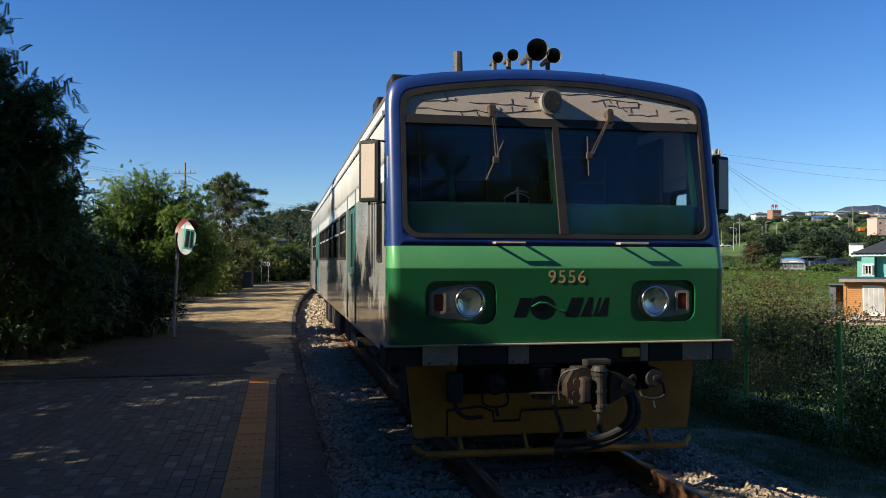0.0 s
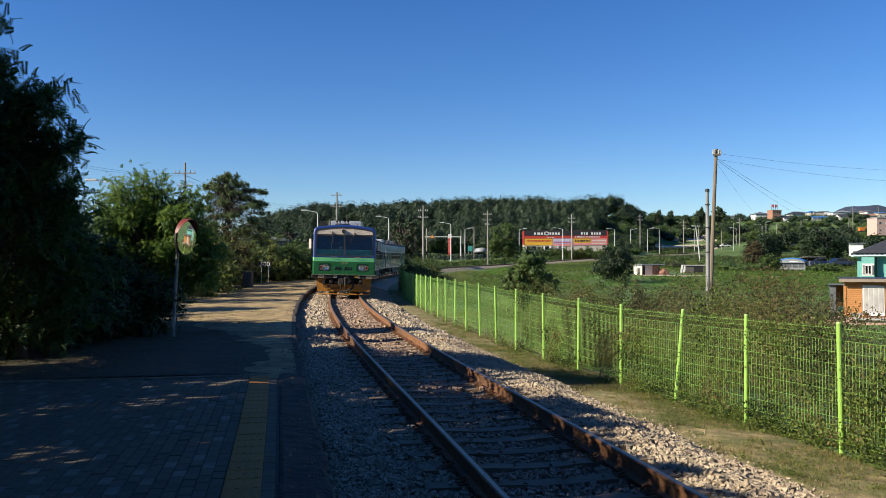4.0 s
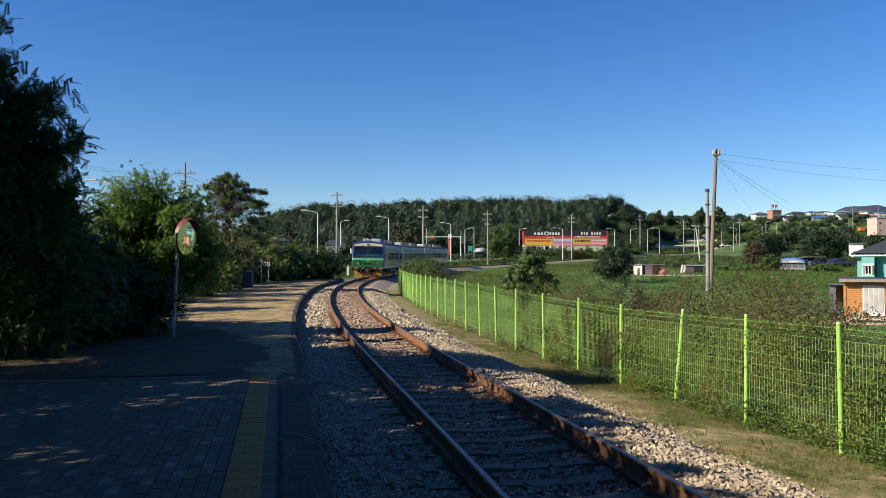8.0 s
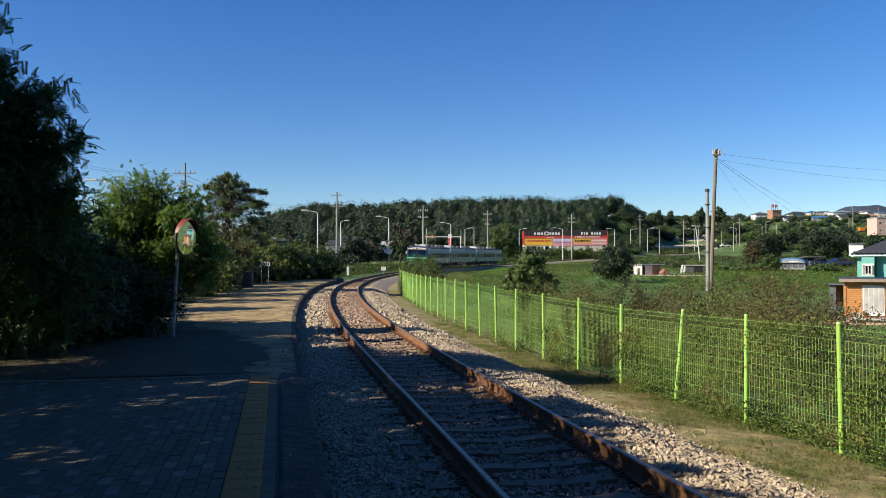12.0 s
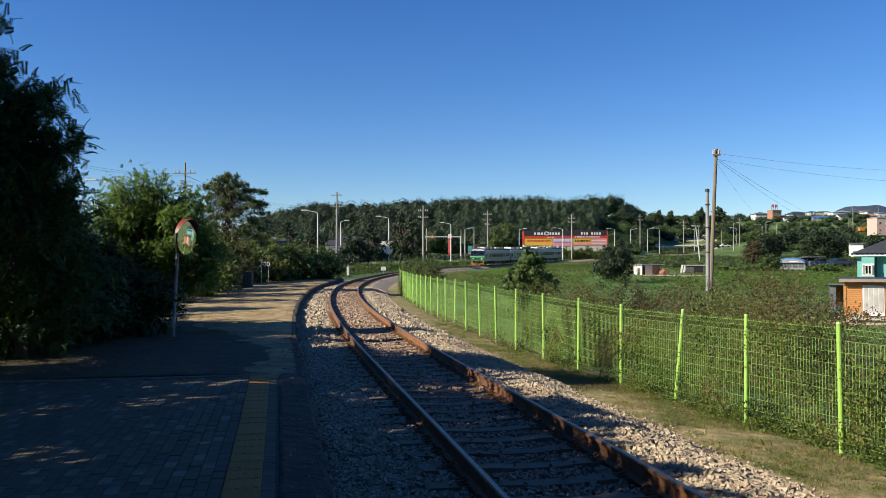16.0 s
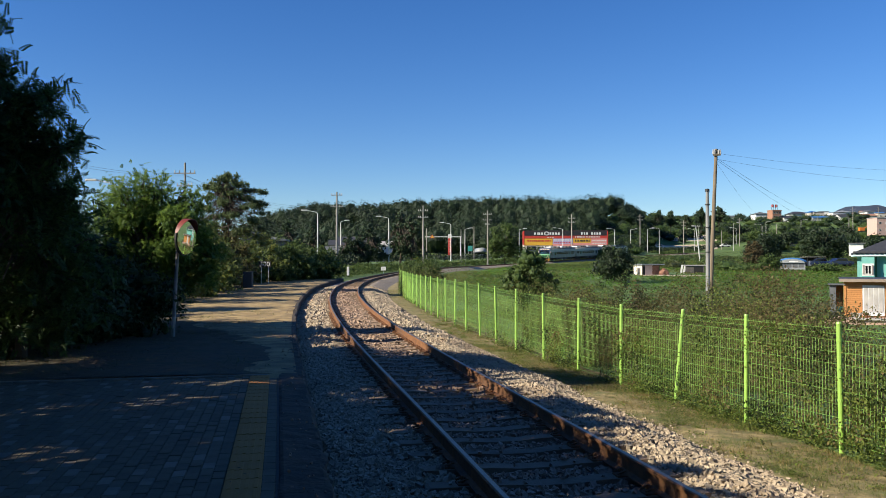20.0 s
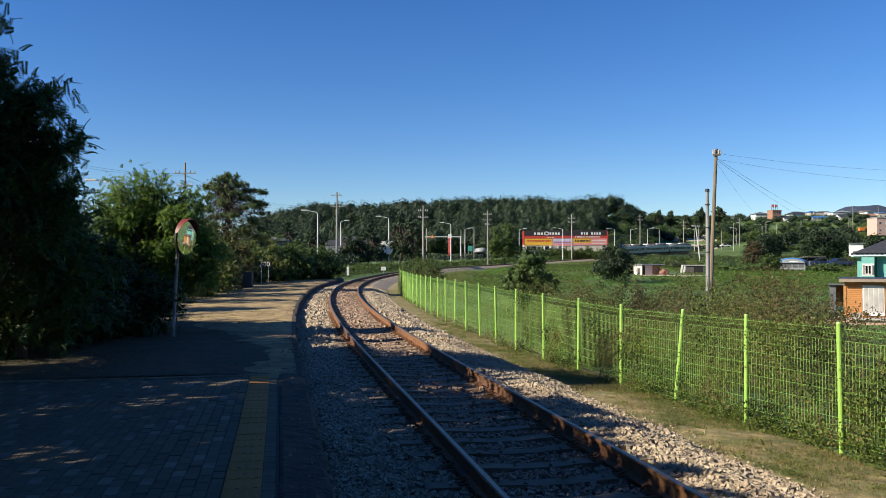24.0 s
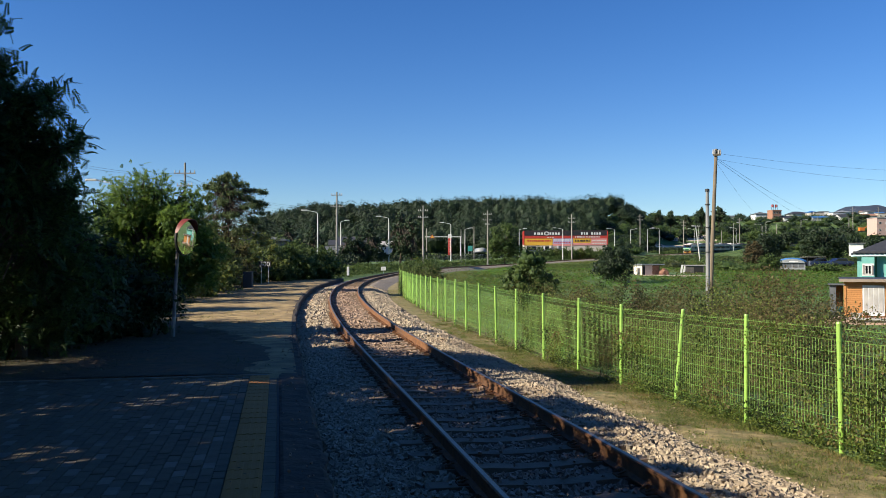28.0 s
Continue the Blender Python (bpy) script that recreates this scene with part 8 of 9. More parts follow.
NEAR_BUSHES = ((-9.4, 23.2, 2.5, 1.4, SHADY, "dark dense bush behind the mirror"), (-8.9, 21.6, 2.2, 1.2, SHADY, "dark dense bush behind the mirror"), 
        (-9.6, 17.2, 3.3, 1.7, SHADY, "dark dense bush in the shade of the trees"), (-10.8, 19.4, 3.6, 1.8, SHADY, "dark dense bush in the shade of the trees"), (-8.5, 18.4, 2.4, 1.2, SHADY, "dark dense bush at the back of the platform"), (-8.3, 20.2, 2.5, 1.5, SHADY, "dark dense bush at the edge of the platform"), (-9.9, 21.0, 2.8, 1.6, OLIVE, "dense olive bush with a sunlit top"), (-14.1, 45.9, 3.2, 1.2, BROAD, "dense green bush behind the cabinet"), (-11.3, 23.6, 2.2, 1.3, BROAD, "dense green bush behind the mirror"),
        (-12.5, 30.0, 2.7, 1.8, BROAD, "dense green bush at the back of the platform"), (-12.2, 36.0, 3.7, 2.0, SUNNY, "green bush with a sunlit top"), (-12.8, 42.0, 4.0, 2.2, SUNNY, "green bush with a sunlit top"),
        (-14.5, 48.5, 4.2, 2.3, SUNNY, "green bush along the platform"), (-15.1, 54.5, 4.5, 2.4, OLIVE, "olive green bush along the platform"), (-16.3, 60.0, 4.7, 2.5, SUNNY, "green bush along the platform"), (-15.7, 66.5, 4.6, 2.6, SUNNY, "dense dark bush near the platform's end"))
FAR_BUSHES = ((-14.9, 72.5, 4.5, 2.6, BROAD, "dense dark bush near the platform's end"), (-11.6, 77.0, 3.3, 2.2, BROAD, "dense dark bush near the platform's end"), (-15.5, 38.0, 3.4, 2.2, BROAD, "green bush behind the platform"), (-17.5, 50.0, 4.4, 3.0, BROAD, "green bush behind the platform"), (-18.5, 64.0, 4.4, 3.0, OLIVE, "olive bush behind the platform"), (-11.6, 26.5, 2.2, 1.2, BROAD, "low green bush behind the mirror"), (-13.4, 74.0, 3.6, 2.0, BROAD, "dense bush near the end of the platform"), (-12.3, 76.5, 3.5, 1.9, BROAD, "dense bush near the end of the platform"), (-14.8, 69.5, 3.6, 2.0, BROAD, "dense bush near the end of the platform"), (-16.3, 64.5, 3.8, 2.2, BROAD, "dense bush beside the platform"), (-15.4, 27.0, 2.8, 2.0, BROAD, "green bush at the back of the platform"), (-16.8, 76.0, 3.6, 2.6, BROAD, "green bush beyond the platform"))
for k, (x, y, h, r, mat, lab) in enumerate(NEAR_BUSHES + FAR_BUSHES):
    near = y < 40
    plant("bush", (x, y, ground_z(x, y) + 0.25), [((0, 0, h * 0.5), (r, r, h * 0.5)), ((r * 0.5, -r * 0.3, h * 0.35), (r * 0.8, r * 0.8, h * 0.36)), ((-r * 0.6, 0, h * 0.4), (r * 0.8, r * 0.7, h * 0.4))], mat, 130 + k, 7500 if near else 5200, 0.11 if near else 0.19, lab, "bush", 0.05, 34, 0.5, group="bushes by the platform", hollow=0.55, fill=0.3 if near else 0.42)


def pine(x, y, base, h, r, seed, n=2600, leaf=0.3, label="dark pine with a layered sparse crown", slim=0.75, low=0.35):
    rng = np.random.default_rng(seed)
    tiers = []
    for k in range(7):
        q = low + (1 - low) * k / 6
        w = r * (1.0 - slim * (k / 6) ** 1.4)
        for j in range(2 if k < 5 else 1):
            a = rng.uniform(0, math.tau)
            tiers.append(((math.cos(a) * w * 0.45, math.sin(a) * w * 0.45, h * q), (w * 0.75, w * 0.75, h * 0.065)))
    return plant("pine_tree", (x, y, base), [((0, 0, h * 0.9), (r * 0.3, r * 0.3, h * 0.12))] + tiers, PINE, seed, n, leaf, label, "tree", h * 0.022, 10, h * 0.05, hollow=0.3, group="pine trees")


rng = np.random.default_rng(160)
top_ = 7.05
tiers = [((0, 0, top_ - 0.3), (0.38, 0.4, 0.16)), ((2.45, 0, top_ - 1.32), (0.55, 0.45, 0.11)), ((-1.15, 0.2, top_ - 0.95), (0.55, 0.5, 0.13)), ((2.1, 0.2, top_ - 2.1), (0.6, 0.6, 0.16))]
for k in range(36):
    q = (k + rng.uniform(0, 1)) / 36
    a, w = k * 2.4, 0.2 + 1.65 * min(1.0, 1.9 * q) ** 0.8
    tiers.append(((0.45 * min(1.0, 2 * q) + math.cos(a) * w, math.sin(a) * w, top_ - 0.3 - 4.0 * q), (rng.uniform(0.5, 0.9), rng.uniform(0.45, 0.75), rng.uniform(0.11, 0.2))))
plant("pine_tree", (-13.85, 52, 0.6), tiers, leafy("grey_green_pine_needles", (0.05, 0.085, 0.03), (0.15, 0.19, 0.07), 0.25), 160, 21000, 0.105, "dark pine with flat layered branches above the bushes", "tree", 0.055, 9, 0.24, hollow=0.2, group="pine trees", tilt=1.3, fill=0.45)
for k, (x, d, top, r) in enumerate(((-13.65, 150, 8.78, 3.2), (-8.39, 160, 11.45, 3.4), (-6.1, 158, 10.24, 3.6), (-16.41, 140, 6.19, 2.6), (-14.49, 142, 6.74, 2.4), (-22.67, 120, 7.63, 3.0), (-22.25, 140, 8.12, 3.0))):
    b = ground_z(x, d)
    pine(x, d, b, top - b, r, 170 + k, 1700, 0.42, "dark spreading pine beside the road", low=0.3)
for k, (x, d, top, r) in enumerate(((105.37, 400, 26.72, 4.2), (128.92, 410, 28.47, 4.2), (139.94, 415, 29.37, 5.0), (112.83, 405, 26.75, 3.6), (123.44, 415, 25.08, 3.6))):
    b = ground_z(x, d)
    pine(x, d, b, top - b, r, 185 + k, 1300, 0.75, "umbrella-shaped pine on the far rise", low=0.6)


def round_tree(x, d, base, top, r, mat, seed, n, leaf, label, puff=0.32, name="tree", category="tree", trunk=0.16):
    base = min(base, ground_z(x, d))
    h = top - base
    return plant(name, (x, d, base), [((0, 0, h * 0.58), (r * 0.9, r * 0.9, h * 0.42)), ((r * 0.45, 0, h * 0.42), (r * 0.6, r * 0.6, h * 0.34)), ((-r * 0.45, 0, h * 0.42), (r * 0.6, r * 0.6, h * 0.34))], mat, seed, n, leaf, label, category, trunk, 30, puff * r, hollow=0.5, fill=0.3)


b = ground_z(5.24, 50)
plant("tree", (5.24, 50, b), [((0, 0, 1.14 - b), (1.15, 1.1, 1.35)), ((0.9, 0, 0.41 - b), (0.9, 0.9, 0.9)), ((-0.8, 0, 0.52 - b), (0.8, 0.9, 0.9)), ((0.1, 0, 1.96 - b), (0.6, 0.6, 0.6))], BROAD, 201, 6500, 0.15, "leafy green mulberry tree in the field", "tree", 0.1, 30, 0.45, hollow=0.4)
round_tree(-1.55, 60, -0.6, 2.45, 1.5, BROAD, 202, 5200, 0.12, "leafy bush overgrowing the end of the fence", 0.34, "bush", "bush", 0.04)
round_tree(22.57, 108, -0.1, 4.0, 2.7, FOREST, 203, 5000, 0.24, "dark rounded bush in the field", 0.3, "bush", "bush")
round_tree(15.41, 205, 4.12, 11.89, 4.2, BROAD, 204, 5200, 0.45, "light green rounded willow by the road", 0.3)
round_tree(58.34, 150, 2.16, 7.43, 3.2, FOREST, 205, 4200, 0.34, "dark green tree at the field's edge", 0.3)
round_tree(55.31, 146, 1.95, 5.97, 1.7, leafy("reddening_leaf", (0.055, 0.045, 0.02), (0.14, 0.105, 0.045), 0.3), 206, 1600, 0.26, "reddish shrub beside the dark tree", 0.3, "bush", "bush", 0.06)
round_tree(73.43, 158, 1.08, 9.04, 4.9, FOREST, 207, 6800, 0.36, "broad dark green tree over the carport", 0.28)
round_tree(52.61, 132, 0.84, 3.03, 1.9, BROAD, 208, 1800, 0.24, "rounded green bush in the field", 0.35, "bush", "bush", 0.05)
round_tree(59.88, 128, 0.52, 1.58, 2.2, BROAD, 209, 1600, 0.2, "low bush before the carport", 0.35, "bush", "bush", 0.04)
for k, (x, d, low_, top, r, mat) in enumerate(((143.4, 435, 16.0, 22.6, 5.0, FOREST), (151.2, 425, 13.6, 20.9, 5.5, FOREST), (158.1, 420, 12.6, 19.8, 5.0, FOREST), (155.9, 370, 12.1, 17.7, 6.0, FOREST), (166.7, 380, 13.7, 18.9, 6.0, FOREST), (139.3, 360, 11.8, 16.5, 6.0, BROAD), (171.9, 380, 12.4, 17.3, 6.0, FOREST), (196.7, 400, 14.3, 19.8, 5.0, FOREST), (157.4, 300, 8.7, 12.0, 5.0, FOREST), (95.6, 395, 11.4, 17.4, 4.0, BROAD), (102.2, 405, 13.0, 19.2, 4.0, FOREST), (138.5, 405, 11.7, 16.4, 4.0, BROAD), (165.2, 330, 9.8, 13.7, 5.0, FOREST), (141.4, 350, 11.5, 14.4, 4.5, FOREST), (185.8, 390, 12.6, 17.2, 6.0, FOREST), (126.3, 425, 15.1, 19.2, 4.5, FOREST))):
    round_tree(x, d, low_, top, r, mat, 220 + k, 1300, 0.8, "dark green tree on the far slope" if mat is FOREST else "lighter green tree on the far slope", 0.3)

for k in range(11):
    x, d = 27.54 + 2.56 * k, 256 - (k % 3)
    round_tree(x, d, 3.1, 6.54 + 0.3 * math.sin(k * 2.1), 1.7, BROAD if k % 3 else SUNNY, 250 + k, 900, 0.42, "green shrub before the shop front", 0.4, "bush", "bush", 0.08)
# Clipped hedges along the line and the road.
rng = np.random.default_rng(55)


def hedge(name, s0, s1, u, w, h, lift, mat, n, leaf, label):
    s, a, b = rng.uniform(s0, s1, n), rng.uniform(-1, 1, n), rng.uniform(0, 1, n)
    edge = rng.uniform(0, 1, n) < 0.75
    a = np.where(edge & (b < 0.8), np.sign(a) * (1 - 0.12 * np.abs(rng.normal(size=n))), a)
    b = np.where(edge & (b >= 0.8), 1.0, b)
    top = h * (1 + 0.15 * np.sin(s * 0.35) + 0.1 * np.sin(s * 1.1))
    x, y, z, th = (np.interp(s, LS, q) for q in (LX, LY, LZ, L_TH))
    uu = u + a * w / 2
    p = np.stack([x + uu * np.cos(th), y - uu * np.sin(th), z + lift + b * top], -1)
    v, f = scatter(LEAF_V, LEAF_F, p, rng.uniform(0.6, 1.3, n) * leaf, turns(rng, n, 1.2))
    return tagged(bulk(name, v, f, mat), label, "hedge", kind="stuff")


hedge("track_hedge", 76, 150, -6.0, 1.6, 1.25, -0.3, BROAD, 9000, 0.24, "clipped green hedge along the railway")
hedge("track_hedge", 150, 460, -6.5, 1.8, 1.2, -0.2, BROAD, 12000, 0.38, "clipped green hedge along the railway")
hedge("road_hedge", 120, 462, -13, 2.0, 1.1, 1.2, FOREST, 13000, 0.42, "low dark hedge along the road")

# Dark hedge beyond the line where it climbs away.
s = rng.uniform(310, 468, 9000)
x, y, z, th = (np.interp(s, LS, q) for q in (LX, LY, LZ, L_TH))
u = -9.5 + rng.uniform(-0.8, 0.8, len(s))
x, y = x + u * np.cos(th), y - u * np.sin(th)
p = np.stack([x, y, np.maximum(height(x, y), z) + rng.uniform(0, 1.9, len(s))], -1)
v, f = scatter(LEAF_V, LEAF_F, p, rng.uniform(0.3, 0.6, len(s)), turns(rng, len(s), 1.2))
tagged(bulk("road_hedge", v, f, FOREST), "dark hedge between the line and the far road", "hedge", kind="stuff")

# Woods on the hill.
rng = np.random.default_rng(66)
wv, wf, off = [], [], 0
count = 0
while count < 800:
    az, d = radians(rng.uniform(-19, 13.4)), rng.uniform(272, 425)
    if math.degrees(az) > 10.5 and d < (330 if math.degrees(az) < 11.2 else 365):
        continue
    x, y = d * math.sin(az), d * math.cos(az)
    h = rng.uniform(8.5, 13.0) * float(np.interp(math.degrees(az), (-19, -13, -2, 7, 11.5, 13.6, 14.5), (0.55, 0.8, 0.92, 1.0, 0.9, 0.7, 0.45)))
    b = ground_z(x, y)
    r = rng.uniform(2.6, 4.4)
    low = 0.5 if d < 300 else 0.44
    v, f = dome_mesh(rng, (x, y, b + h * (1 - low)), (r, r, h * low), 460, 0.52)
    wv.append(v)
    wf.append(f + off)
    off += len(v)
    count += 1
tagged(bulk("woods", np.concatenate(wv), np.concatenate(wf), FOREST), "dense dark pine and oak woods on the hill", "woods", kind="stuff")

rng = np.random.default_rng(67)
for mat, count, lab in ((FOREST, 300, "dark green trees covering the far town slope"), (BROAD, 220, "lighter green trees covering the far town slope")):
    wv, wf, off = [], [], 0
    for _ in range(count):
        az, d = radians(rng.uniform(12.5, 30)), rng.uniform(345, 600)
        x, y = d * math.sin(az), d * math.cos(az)
        if 13.5 < math.degrees(az) < 18.5 and d < 412 or d < 392 and nearest_line([x], [y])[1][0] > -16:
            continue
        h, r, b = rng.uniform(2.2, 4.0), rng.uniform(2.0, 3.4), ground_z(x, y)
        v, f = dome_mesh(rng, (x, y, b + h * 0.5), (r, r, h * 0.55), 230, 0.5, 0.4)
        wv.append(v)
        wf.append(f + off)
        off += len(v)
    for _ in range(55):
        az, d = radians(rng.uniform(10.2, 13.6)), rng.uniform(292, 372)
        x, y = d * math.sin(az), d * math.cos(az)
        h, r, b = rng.uniform(2.2, 4.2), rng.uniform(1.6, 3.0), ground_z(x, y)
        v, f = dome_mesh(rng, (x, y, b + h * 0.5), (r, r, h * 0.55), 230, 0.45, 0.4)
        wv.append(v)
        wf.append(f + off)
        off += len(v)
    for _ in range(48):
        az, d = radians(rng.uniform(13.1, 14.3)), rng.uniform(350, 432)
        x, y = d * math.sin(az), d * math.cos(az)
        h, r, b = rng.uniform(2.6, 5.0), rng.uniform(1.8, 3.2), ground_z(x, y)
        v, f = dome_mesh(rng, (x, y, b + h * 0.5), (r, r, h * 0.55), 230, 0.45, 0.4)
        wv.append(v)
        wf.append(f + off)
        off += len(v)
    tagged(bulk("hillside_trees", np.concatenate(wv), np.concatenate(wf), mat), lab, "woods", kind="stuff")

# Field: crops in rows, weeds behind the fence.
rng = np.random.default_rng(88)
n = 200000
y = 22 + 150 * rng.uniform(0, 1, n) ** 1.25
x = rng.uniform(-0.02, 0.62, n) * y
s, u = nearest_line(x, y)
rowed = np.abs((u * 0.9 + 0.15 * np.sin(s * 0.1)) % 1.0 - 0.5) < 0.36
patchy = np.array([noise.noise(Vector((a * 0.05, b * 0.05, 9))) for a, b in zip(x, y)])
keep = (u > 9) & rowed & (patchy > -0.22) & (np.hypot((x - 33.6) / 6.5, (y - 119.5) / 2.6) > 1)
x, y = x[keep], y[keep]
z = height(x, y)
p = np.stack([x, y, z + rng.uniform(0.12, 0.34, len(x))], -1)
v, f = scatter(LEAF_V, LEAF_F, p, rng.uniform(0.6, 1.3, len(p)) * np.clip(y / 420, 0.07, 0.30), turns(rng, len(p), 0.3))
strip_ = np.array([noise.noise(Vector((a * 0.018 + 3, b * 0.10, 4))) for a, b in p[:, :2]])
nv = len(LEAF_V)
for mat, pick, lab in ((CROP, strip_ > -0.12, "rows of low leafy light green crops in the field"), (BROAD, strip_ <= -0.12, "strips of darker green crops in the field")):
    q = np.flatnonzero(pick)
    vv = v.reshape(-1, nv, 3)[q].reshape(-1, 3)
    tagged(bulk("crops", vv, (LEAF_F[None] + (np.arange(len(q)) * nv)[:, None, None]).reshape(-1, 4), mat), lab, "crop", kind="stuff")
RUSSET = leafy("russet_shrub_leaf", (0.06, 0.05, 0.02), (0.20, 0.155, 0.062), 0.35)
n = 210000
s = np.where(rng.uniform(0, 1, n) < 0.65, rng.uniform(3, 22, n), rng.uniform(3, 60, n))
u = np.interp(s, F_S, F_U) + 0.35 + rng.gamma(1.5, 1.5, n)
x, y, zz, th = (np.interp(s, LS, q) for q in (LX, LY, LZ, L_TH))
px, py = x + u * np.cos(th), y - u * np.sin(th)
g = height(px, py)
lump = np.array([noise.noise(Vector((a * 0.4, b * 0.4, 5))) for a, b in zip(px, py)])
tall = np.clip(1.2 + 2.2 * lump, 0.2, 2.5) * np.interp(s, (4, 9), (0.6, 1.0))
p = np.stack([px, py, g + rng.uniform(0, 1, n) ** 0.7 * tall], -1)
tint = rng.uniform(-0.3, 0.3, n) + np.array([1.4 * noise.noise(Vector((a * 0.33, b * 0.33, 21))) for a, b in zip(px, py)])
for m_, k, lab in ((IVY, tint < 0.0, "tall green weeds and brambles behind the fence"), (OLIVE, (tint >= 0.0) & (tint < 0.47), "olive weeds behind the fence"), (RUSSET, tint >= 0.47, "russet withered weeds behind the fence")):
    v, f = scatter(LEAF_V, LEAF_F, p[k], rng.uniform(0.022, 0.055, k.sum()), turns(rng, int(k.sum()), 1.2))
    tagged(bulk("weeds", v, f, m_), lab, "weeds", kind="stuff")
DUSK = leafy("dark_shrub_leaf", (0.028, 0.042, 0.014), (0.10, 0.115, 0.038), 0.35)
TAN_GREEN = leafy("olive_shrub_leaf", (0.05, 0.06, 0.02), (0.18, 0.175, 0.06), 0.35)
for k, (x, d, top) in enumerate(((5.4, 26, 1.07), (6.58, 28, 1.17), (7.88, 30, 1.08), (7.97, 27, 1.1), (10.22, 31, 1.33), (11.74, 33, 1.16), (11.02, 29, 1.4), (13.86, 34, 0.86), (12.99, 30, 0.75), (16.66, 36, 0.26), (5.43, 32, 0.76), (5.11, 36, 0.76), (7.55, 24, 0.91), (8.59, 22, 0.8))):
    b = ground_z(x, d)
    h = max(0.8, top - b + 0.35)
    plant("bush", (x, d, b), [((0, 0, h * 0.52), (1.1, 1.0, h * 0.46)), ((0.8, 0, h * 0.42), (0.9, 0.8, h * 0.38)), ((-0.9, 0.1, h * 0.4), (0.9, 0.8, h * 0.36))], (DUSK, RUSSET, TAN_GREEN)[k % 3], 270 + k, 4200, 0.075, ("dark green shrub behind the fence", "russet brown shrub behind the fence", "olive green shrub behind the fence")[k % 3], "bush", 0.03, 26, 0.34, group="shrubs in the field", hollow=0.4, fill=0.06)
rng2 = np.random.default_rng(91)
for k in range(26):
    d = rng2.uniform(26, 58)
    ang = rng2.uniform(0.28, 0.43)
    x, y = d * ang, d
    s_, u_ = nearest_line([x], [y])
    if u_[0] < 8 or (abs(x - OX) < 6 and abs(y - OY) < 8):
        continue
    h = rng2.uniform(1.2, 2.5)
    plant("bush", (x, y, ground_z(x, y)), [((0, 0, h * 0.5), (h * 0.75, h * 0.75, h * 0.5)), ((h * 0.4, 0, h * 0.35), (h * 0.6, h * 0.6, h * 0.35))], RUSSET if k % 4 == 1 else TAN_GREEN if k % 2 else DUSK, 300 + k, 4000, 0.075, "brownish green shrub in the field" if k % 2 else "green shrub in the field", "bush", 0.03, 20, 0.4, group="shrubs in the field", fill=0.06)
n = 130000
y = 95 + 260 * rng.uniform(0, 1, n)
x = rng.uniform(-0.06, 0.56, n) * y
s, u = nearest_line(x, y)
k = (u > 5.5) & (np.hypot((x - 33.6) / 6.5, (y - 119.5) / 2.6) > 1) & (np.array([noise.noise(Vector((a * 0.06, b * 0.06, 2))) for a, b in zip(x, y)]) > -0.3)
x, y = x[k], y[k]
p = np.stack([x, y, height(x, y) + rng.uniform(0, 0.28, len(x))], -1)
v, f = scatter(LEAF_V, LEAF_F, p, rng.uniform(0.22, 0.5, len(p)), turns(rng, len(p), 0.4))
tagged(bulk("scrub", v, f, SUNNY), "rough green scrub on the embankment", "scrub", kind="stuff")

# Low dense bushes on the slope between the field and the line.
rng = np.random.default_rng(92)
for mat, count, lab in ((BROAD, 420, "dense green bushes on the slope below the line"), (DUSK, 200, "dark low bushes on the slope below the line")):
    wv, wf, off = [], [], 0
    while count:
        q, d = rng.uniform(0.2, 0.5), rng.uniform(132, 285)
        x, y = q * d, d
        if noise.noise(Vector((x * 0.045, y * 0.03, 17))) < -0.08 or (0.283 < q < 0.318 and d < 235) or (q < 0.34 and d < 140) or (q > 0.38 and d < 158):
            continue
        count -= 1
        if nearest_line([x], [y])[1][0] < 10:
            continue
        h, r = rng.uniform(0.9, 1.9), rng.uniform(1.2, 2.6)
        v, f = dome_mesh(rng, (x, y, ground_z(x, y) + h * 0.3), (r, r, h * 0.6), 170, 0.32, 0.4)
        wv.append(v)
        wf.append(f + off)
        off += len(v)
    tagged(bulk("slope_bushes", np.concatenate(wv), np.concatenate(wf), mat), lab, "bushes", kind="stuff")

# ---- paving: pavers, tactile tiles, kerb line ----
PAVE_S0, PAVE_S1 = -4.97, 11.68


def paver_mesh():
    """An interlocking block with notched long sides."""
    w, l = 0.054, 0.112
    out = [(-w, -l), (w, -l), (w * 1.22, -l * 0.5), (w, 0), (w * 1.22, l * 0.5), (w, l), (-w, l), (-w * 0.78, l * 0.5), (-w, 0), (-w * 0.78, -l * 0.5)]
    v, f = [], []
    for k, (sc, z) in enumerate(((1.0, -0.05), (1.0, -0.006), (0.93, 0.0))):
        v += [(x * sc, y * (1 - (1 - sc) * 0.5), z) for x, y in out]
    n = len(out)
    for k in range(2):
        f += [(k * n + i, k * n + (i + 1) % n, (k + 1) * n + (i + 1) % n, (k + 1) * n + i) for i in range(n)]
    return np.array(v), f, [tuple(range(2 * n, 3 * n))]


PV, PF, PTOP = paver_mesh()
paving = thing("paving", None, "grey interlocking block paving on the platform", "paving", kind="structure")
me = bpy.data.meshes.new("paver")
me.from_pydata([tuple(q) for q in PV], [], PF + PTOP)
me.materials.append(PAVER)
me_pale = me.copy()
me_pale.materials[0] = PALE_PAVER
rng = np.random.default_rng(9)
rest_v, rest_f, n_piece = ([], []), ([], []), 0
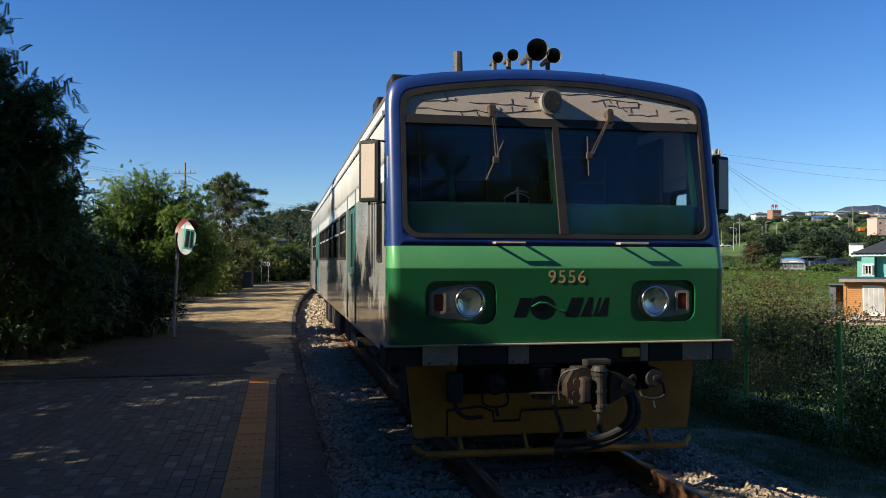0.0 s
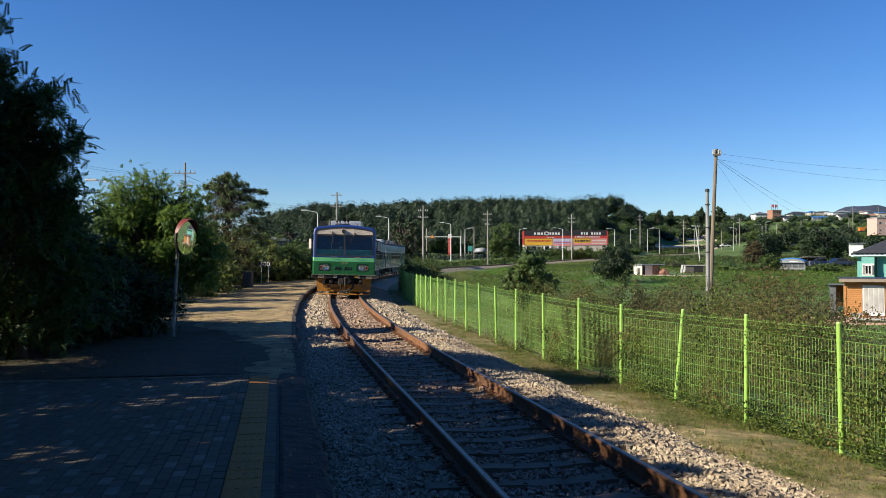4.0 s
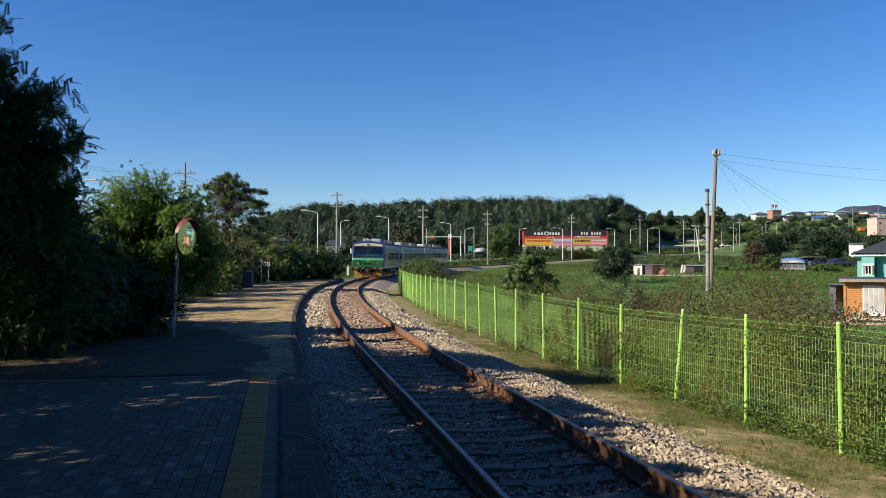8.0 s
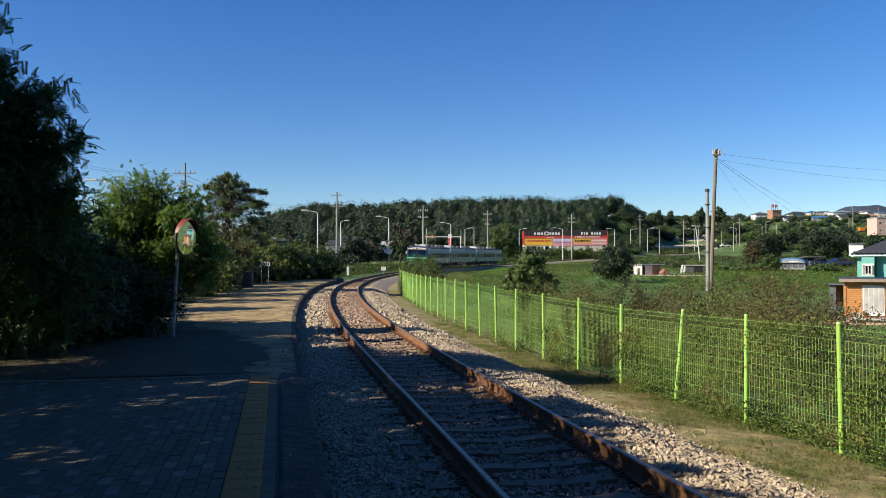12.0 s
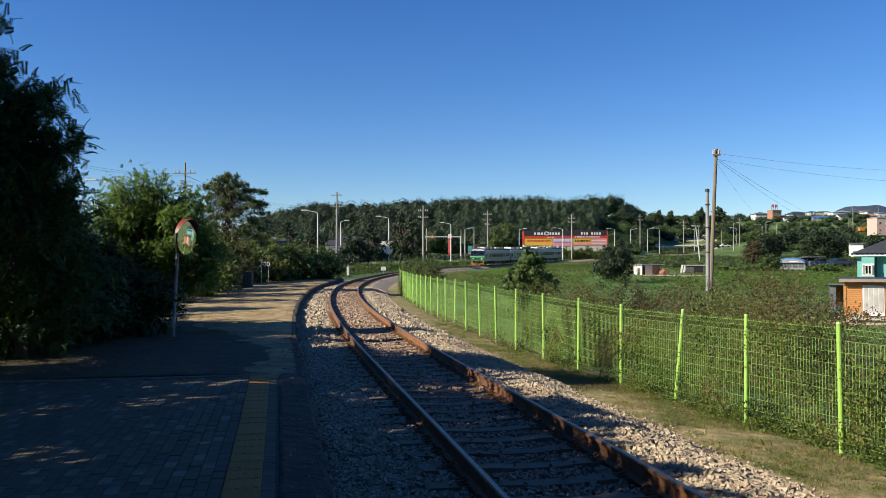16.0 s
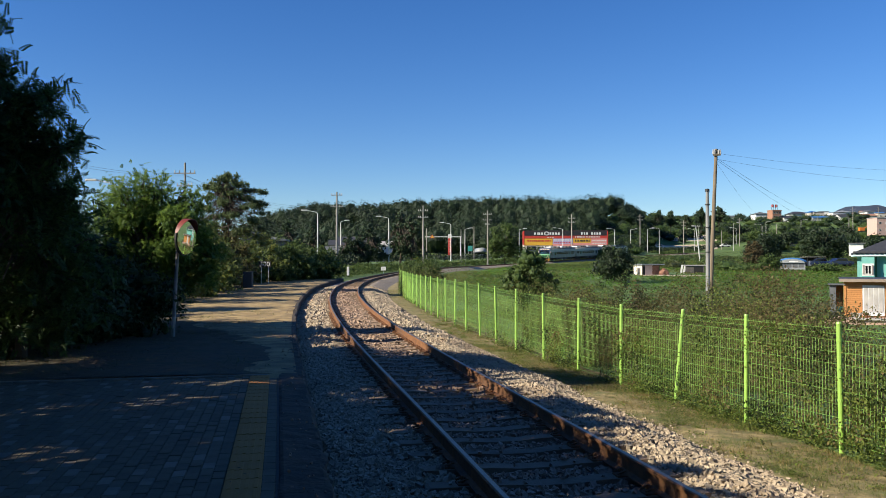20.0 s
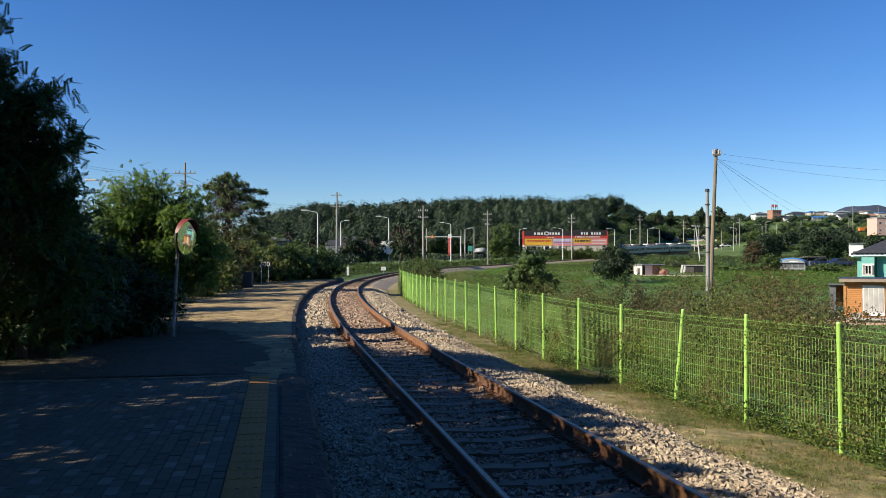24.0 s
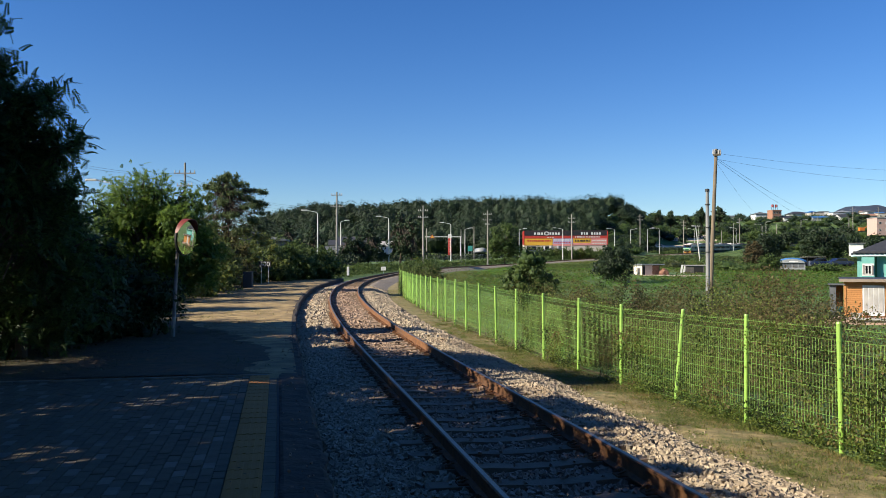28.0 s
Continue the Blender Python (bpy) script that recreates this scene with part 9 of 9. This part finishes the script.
for c in range(44):
    u = -2.92 - 0.056 - 0.1125 * c if c else -2.92 - 0.058
    for r in range(78):
        s = PAVE_S0 + 0.1 + 0.2275 * r + (0.11 if c % 2 else 0)
        if s > PAVE_S1 - 0.12:
            continue
        m = line_pose(s, u, P_TOP + 0.006 + rng.normal(0, 0.0018)) @ pose(0, 0, 0, rng.normal(0, 0.5), rng.normal(0, 0.5), rng.normal(0, 0.6))
        if m.translation.y > 14.4 or m.translation.x < -7.4:
            continue
        pale = rng.uniform() < 0.5 and (2 * r + c) % 5 == 0
        if c < 15 and 3.0 < s < 8.0 and n_piece < 300:
            piece("paver", me_pale if pale else me, paving, m)
            n_piece += 1
        else:
            k = len(rest_v[pale]) * len(PV)
            rest_v[pale].append((np.array(m.to_3x3()) @ PV.T).T + np.array(m.translation))
            rest_f[pale].append(k)
quads = np.array(PF)
for pale, mat, lab in ((0, PAVER_MASS, "more grey pavers of the same kind"), (1, PALE_PAVER_MASS, "paler worn pavers among the grey ones")):
    bulk_f = np.concatenate([quads + k for k in rest_f[pale]])
    tops = []
    for k in rest_f[pale]:
        t0 = k + 20
        tops += [(t0 + a, t0 + b, t0 + c_, t0 + d_) for a, b, c_, d_ in ((0, 1, 2, 9), (9, 2, 3, 8), (8, 3, 4, 7), (7, 4, 5, 6))]
    tagged(bulk("pavers", np.concatenate(rest_v[pale]), np.concatenate([bulk_f, np.array(tops)]), mat, paving), lab, kind="stuff")
# Single column of pavers on the track side of the tiles.
for r in range(72):
    s = PAVE_S0 + 0.1 + 0.2275 * r
    piece("paver", me, paving, line_pose(s, -2.558, P_TOP + 0.006) @ pose(0, 0, 0, 0, 0, 180))
v, f = along(np.arange(-12, PAVE_S1 + 0.01, 0.25), [(-2.48, P_TOP - 0.012), (-7.9, P_TOP - 0.012)])
tagged(bulk("joint_bed", v, f, JOINT, paving), "dark sand in the joints")


def tile_mesh():
    bm = bmesh.new()
    box(bm, (0, 0, -0.03), (0.296, 0.296, 0.06), 0.004)
    for k in range(4):
        box(bm, (-0.105 + 0.07 * k, 0, 0.0), (0.032, 0.27, 0.010), 0.003)
    m_ = bpy.data.meshes.new("tactile_tile")
    bm.to_mesh(m_)
    bm.free()
    m_.materials.append(TACTILE)
    return m_


TILE_ME = tile_mesh()
strip = thing("tactile_strip", None, "strip of worn yellow ribbed tactile tiles", "tactile paving", kind="structure")
for k in range(55):
    s = PAVE_S1 - 0.15 - 0.3 * k
    piece("tactile_tile", TILE_ME, strip, line_pose(s, -2.765, P_TOP + 0.014 + rng.normal(0, 0.002)) @ pose(0, 0, 0, rng.normal(0, 0.2), rng.normal(0, 0.2), rng.normal(0, 0.25)))
edge = thing("edging", None, "thin pale concrete edging at the end of the paving", "edging", kind="structure")
for k in range(8):
    a, b = on_line(PAVE_S1 + 0.05, -2.65 - 0.62 * k, P_TOP + 0.015), on_line(PAVE_S1 + 0.05, -2.65 - 0.62 * (k + 1) + 0.012, P_TOP + 0.015)
    bm = bmesh.new()
    d = b - a
    box(bm, (d.length / 2, 0, -0.06), (d.length, 0.09, 0.13), 0.008)
    p = part("edging_block", bm, EDGING, edge)
    p.matrix_basis = Matrix.Translation(a) @ pose(0, 0, 0, 0, 0, math.degrees(math.atan2(d.y, d.x)) - 1.2)

# Grit on the kerb and dry leaves fallen on the sand and paving.
stones("kerb_grit", 260, (2, 30), (-2.44, -2.10), ((-2.6, -2.0), (P_TOP + 0.004, P_TOP + 0.004)), 0.018, 50, RUSTY_STONE)
rng = np.random.default_rng(70)
n = 60000
s = np.where(rng.uniform(0, 1, n) < 0.6, rng.uniform(11.9, 30, n), rng.uniform(11.9, 62, n))
u = rng.uniform(-8.5, -2.6, n)
tuft = np.array([noise.noise(Vector((a * 0.8, b * 1.3, 12))) + 0.6 * noise.noise(Vector((a * 2.9, b * 3.3, 3))) for a, b in zip(s, u)])
k = tuft + 0.05 * (-u - 4) > rng.uniform(0.0, 0.55, n)
s, u, tuft = s[k], u[k], tuft[k]
k = rng.uniform(0, 1, len(s)) < 0.6
grass("platform_grass", s[k], u[k], P_TOP + 0.0 * s[k], 0.045, DRY, 72, "thin dry grass on the sandy platform")
grass("platform_grass", s[~k], u[~k], P_TOP + 0.0 * s[~k], 0.05, BROAD, 73, "sparse green grass on the sandy platform")
rng = np.random.default_rng(71)
n = 11000
s, u = rng.uniform(3, 24, n), -2.5 - rng.gamma(2.2, 1.5, n)
k = (u > -8.6) & ((s > PAVE_S1) | (rng.uniform(0, 1, n) < 0.05))
s, u = s[k], u[k]
x, y, z, th = (np.interp(s, LS, q) for q in (LX, LY, LZ, L_TH))
p = np.stack([x + u * np.cos(th), y - u * np.sin(th), z + P_TOP + 0.022 + 0 * s], -1)
v, f = scatter(LEAF_V, LEAF_F, p, rng.uniform(0.025, 0.06, len(p)), turns(rng, len(p), 0.12))
tagged(bulk("fallen_leaves", v, f, leafy("dry_fallen_leaf", (0.05, 0.032, 0.014), (0.24, 0.16, 0.065), 0.2)), "dry brown leaves scattered on the platform", "leaves", kind="stuff")


motions()
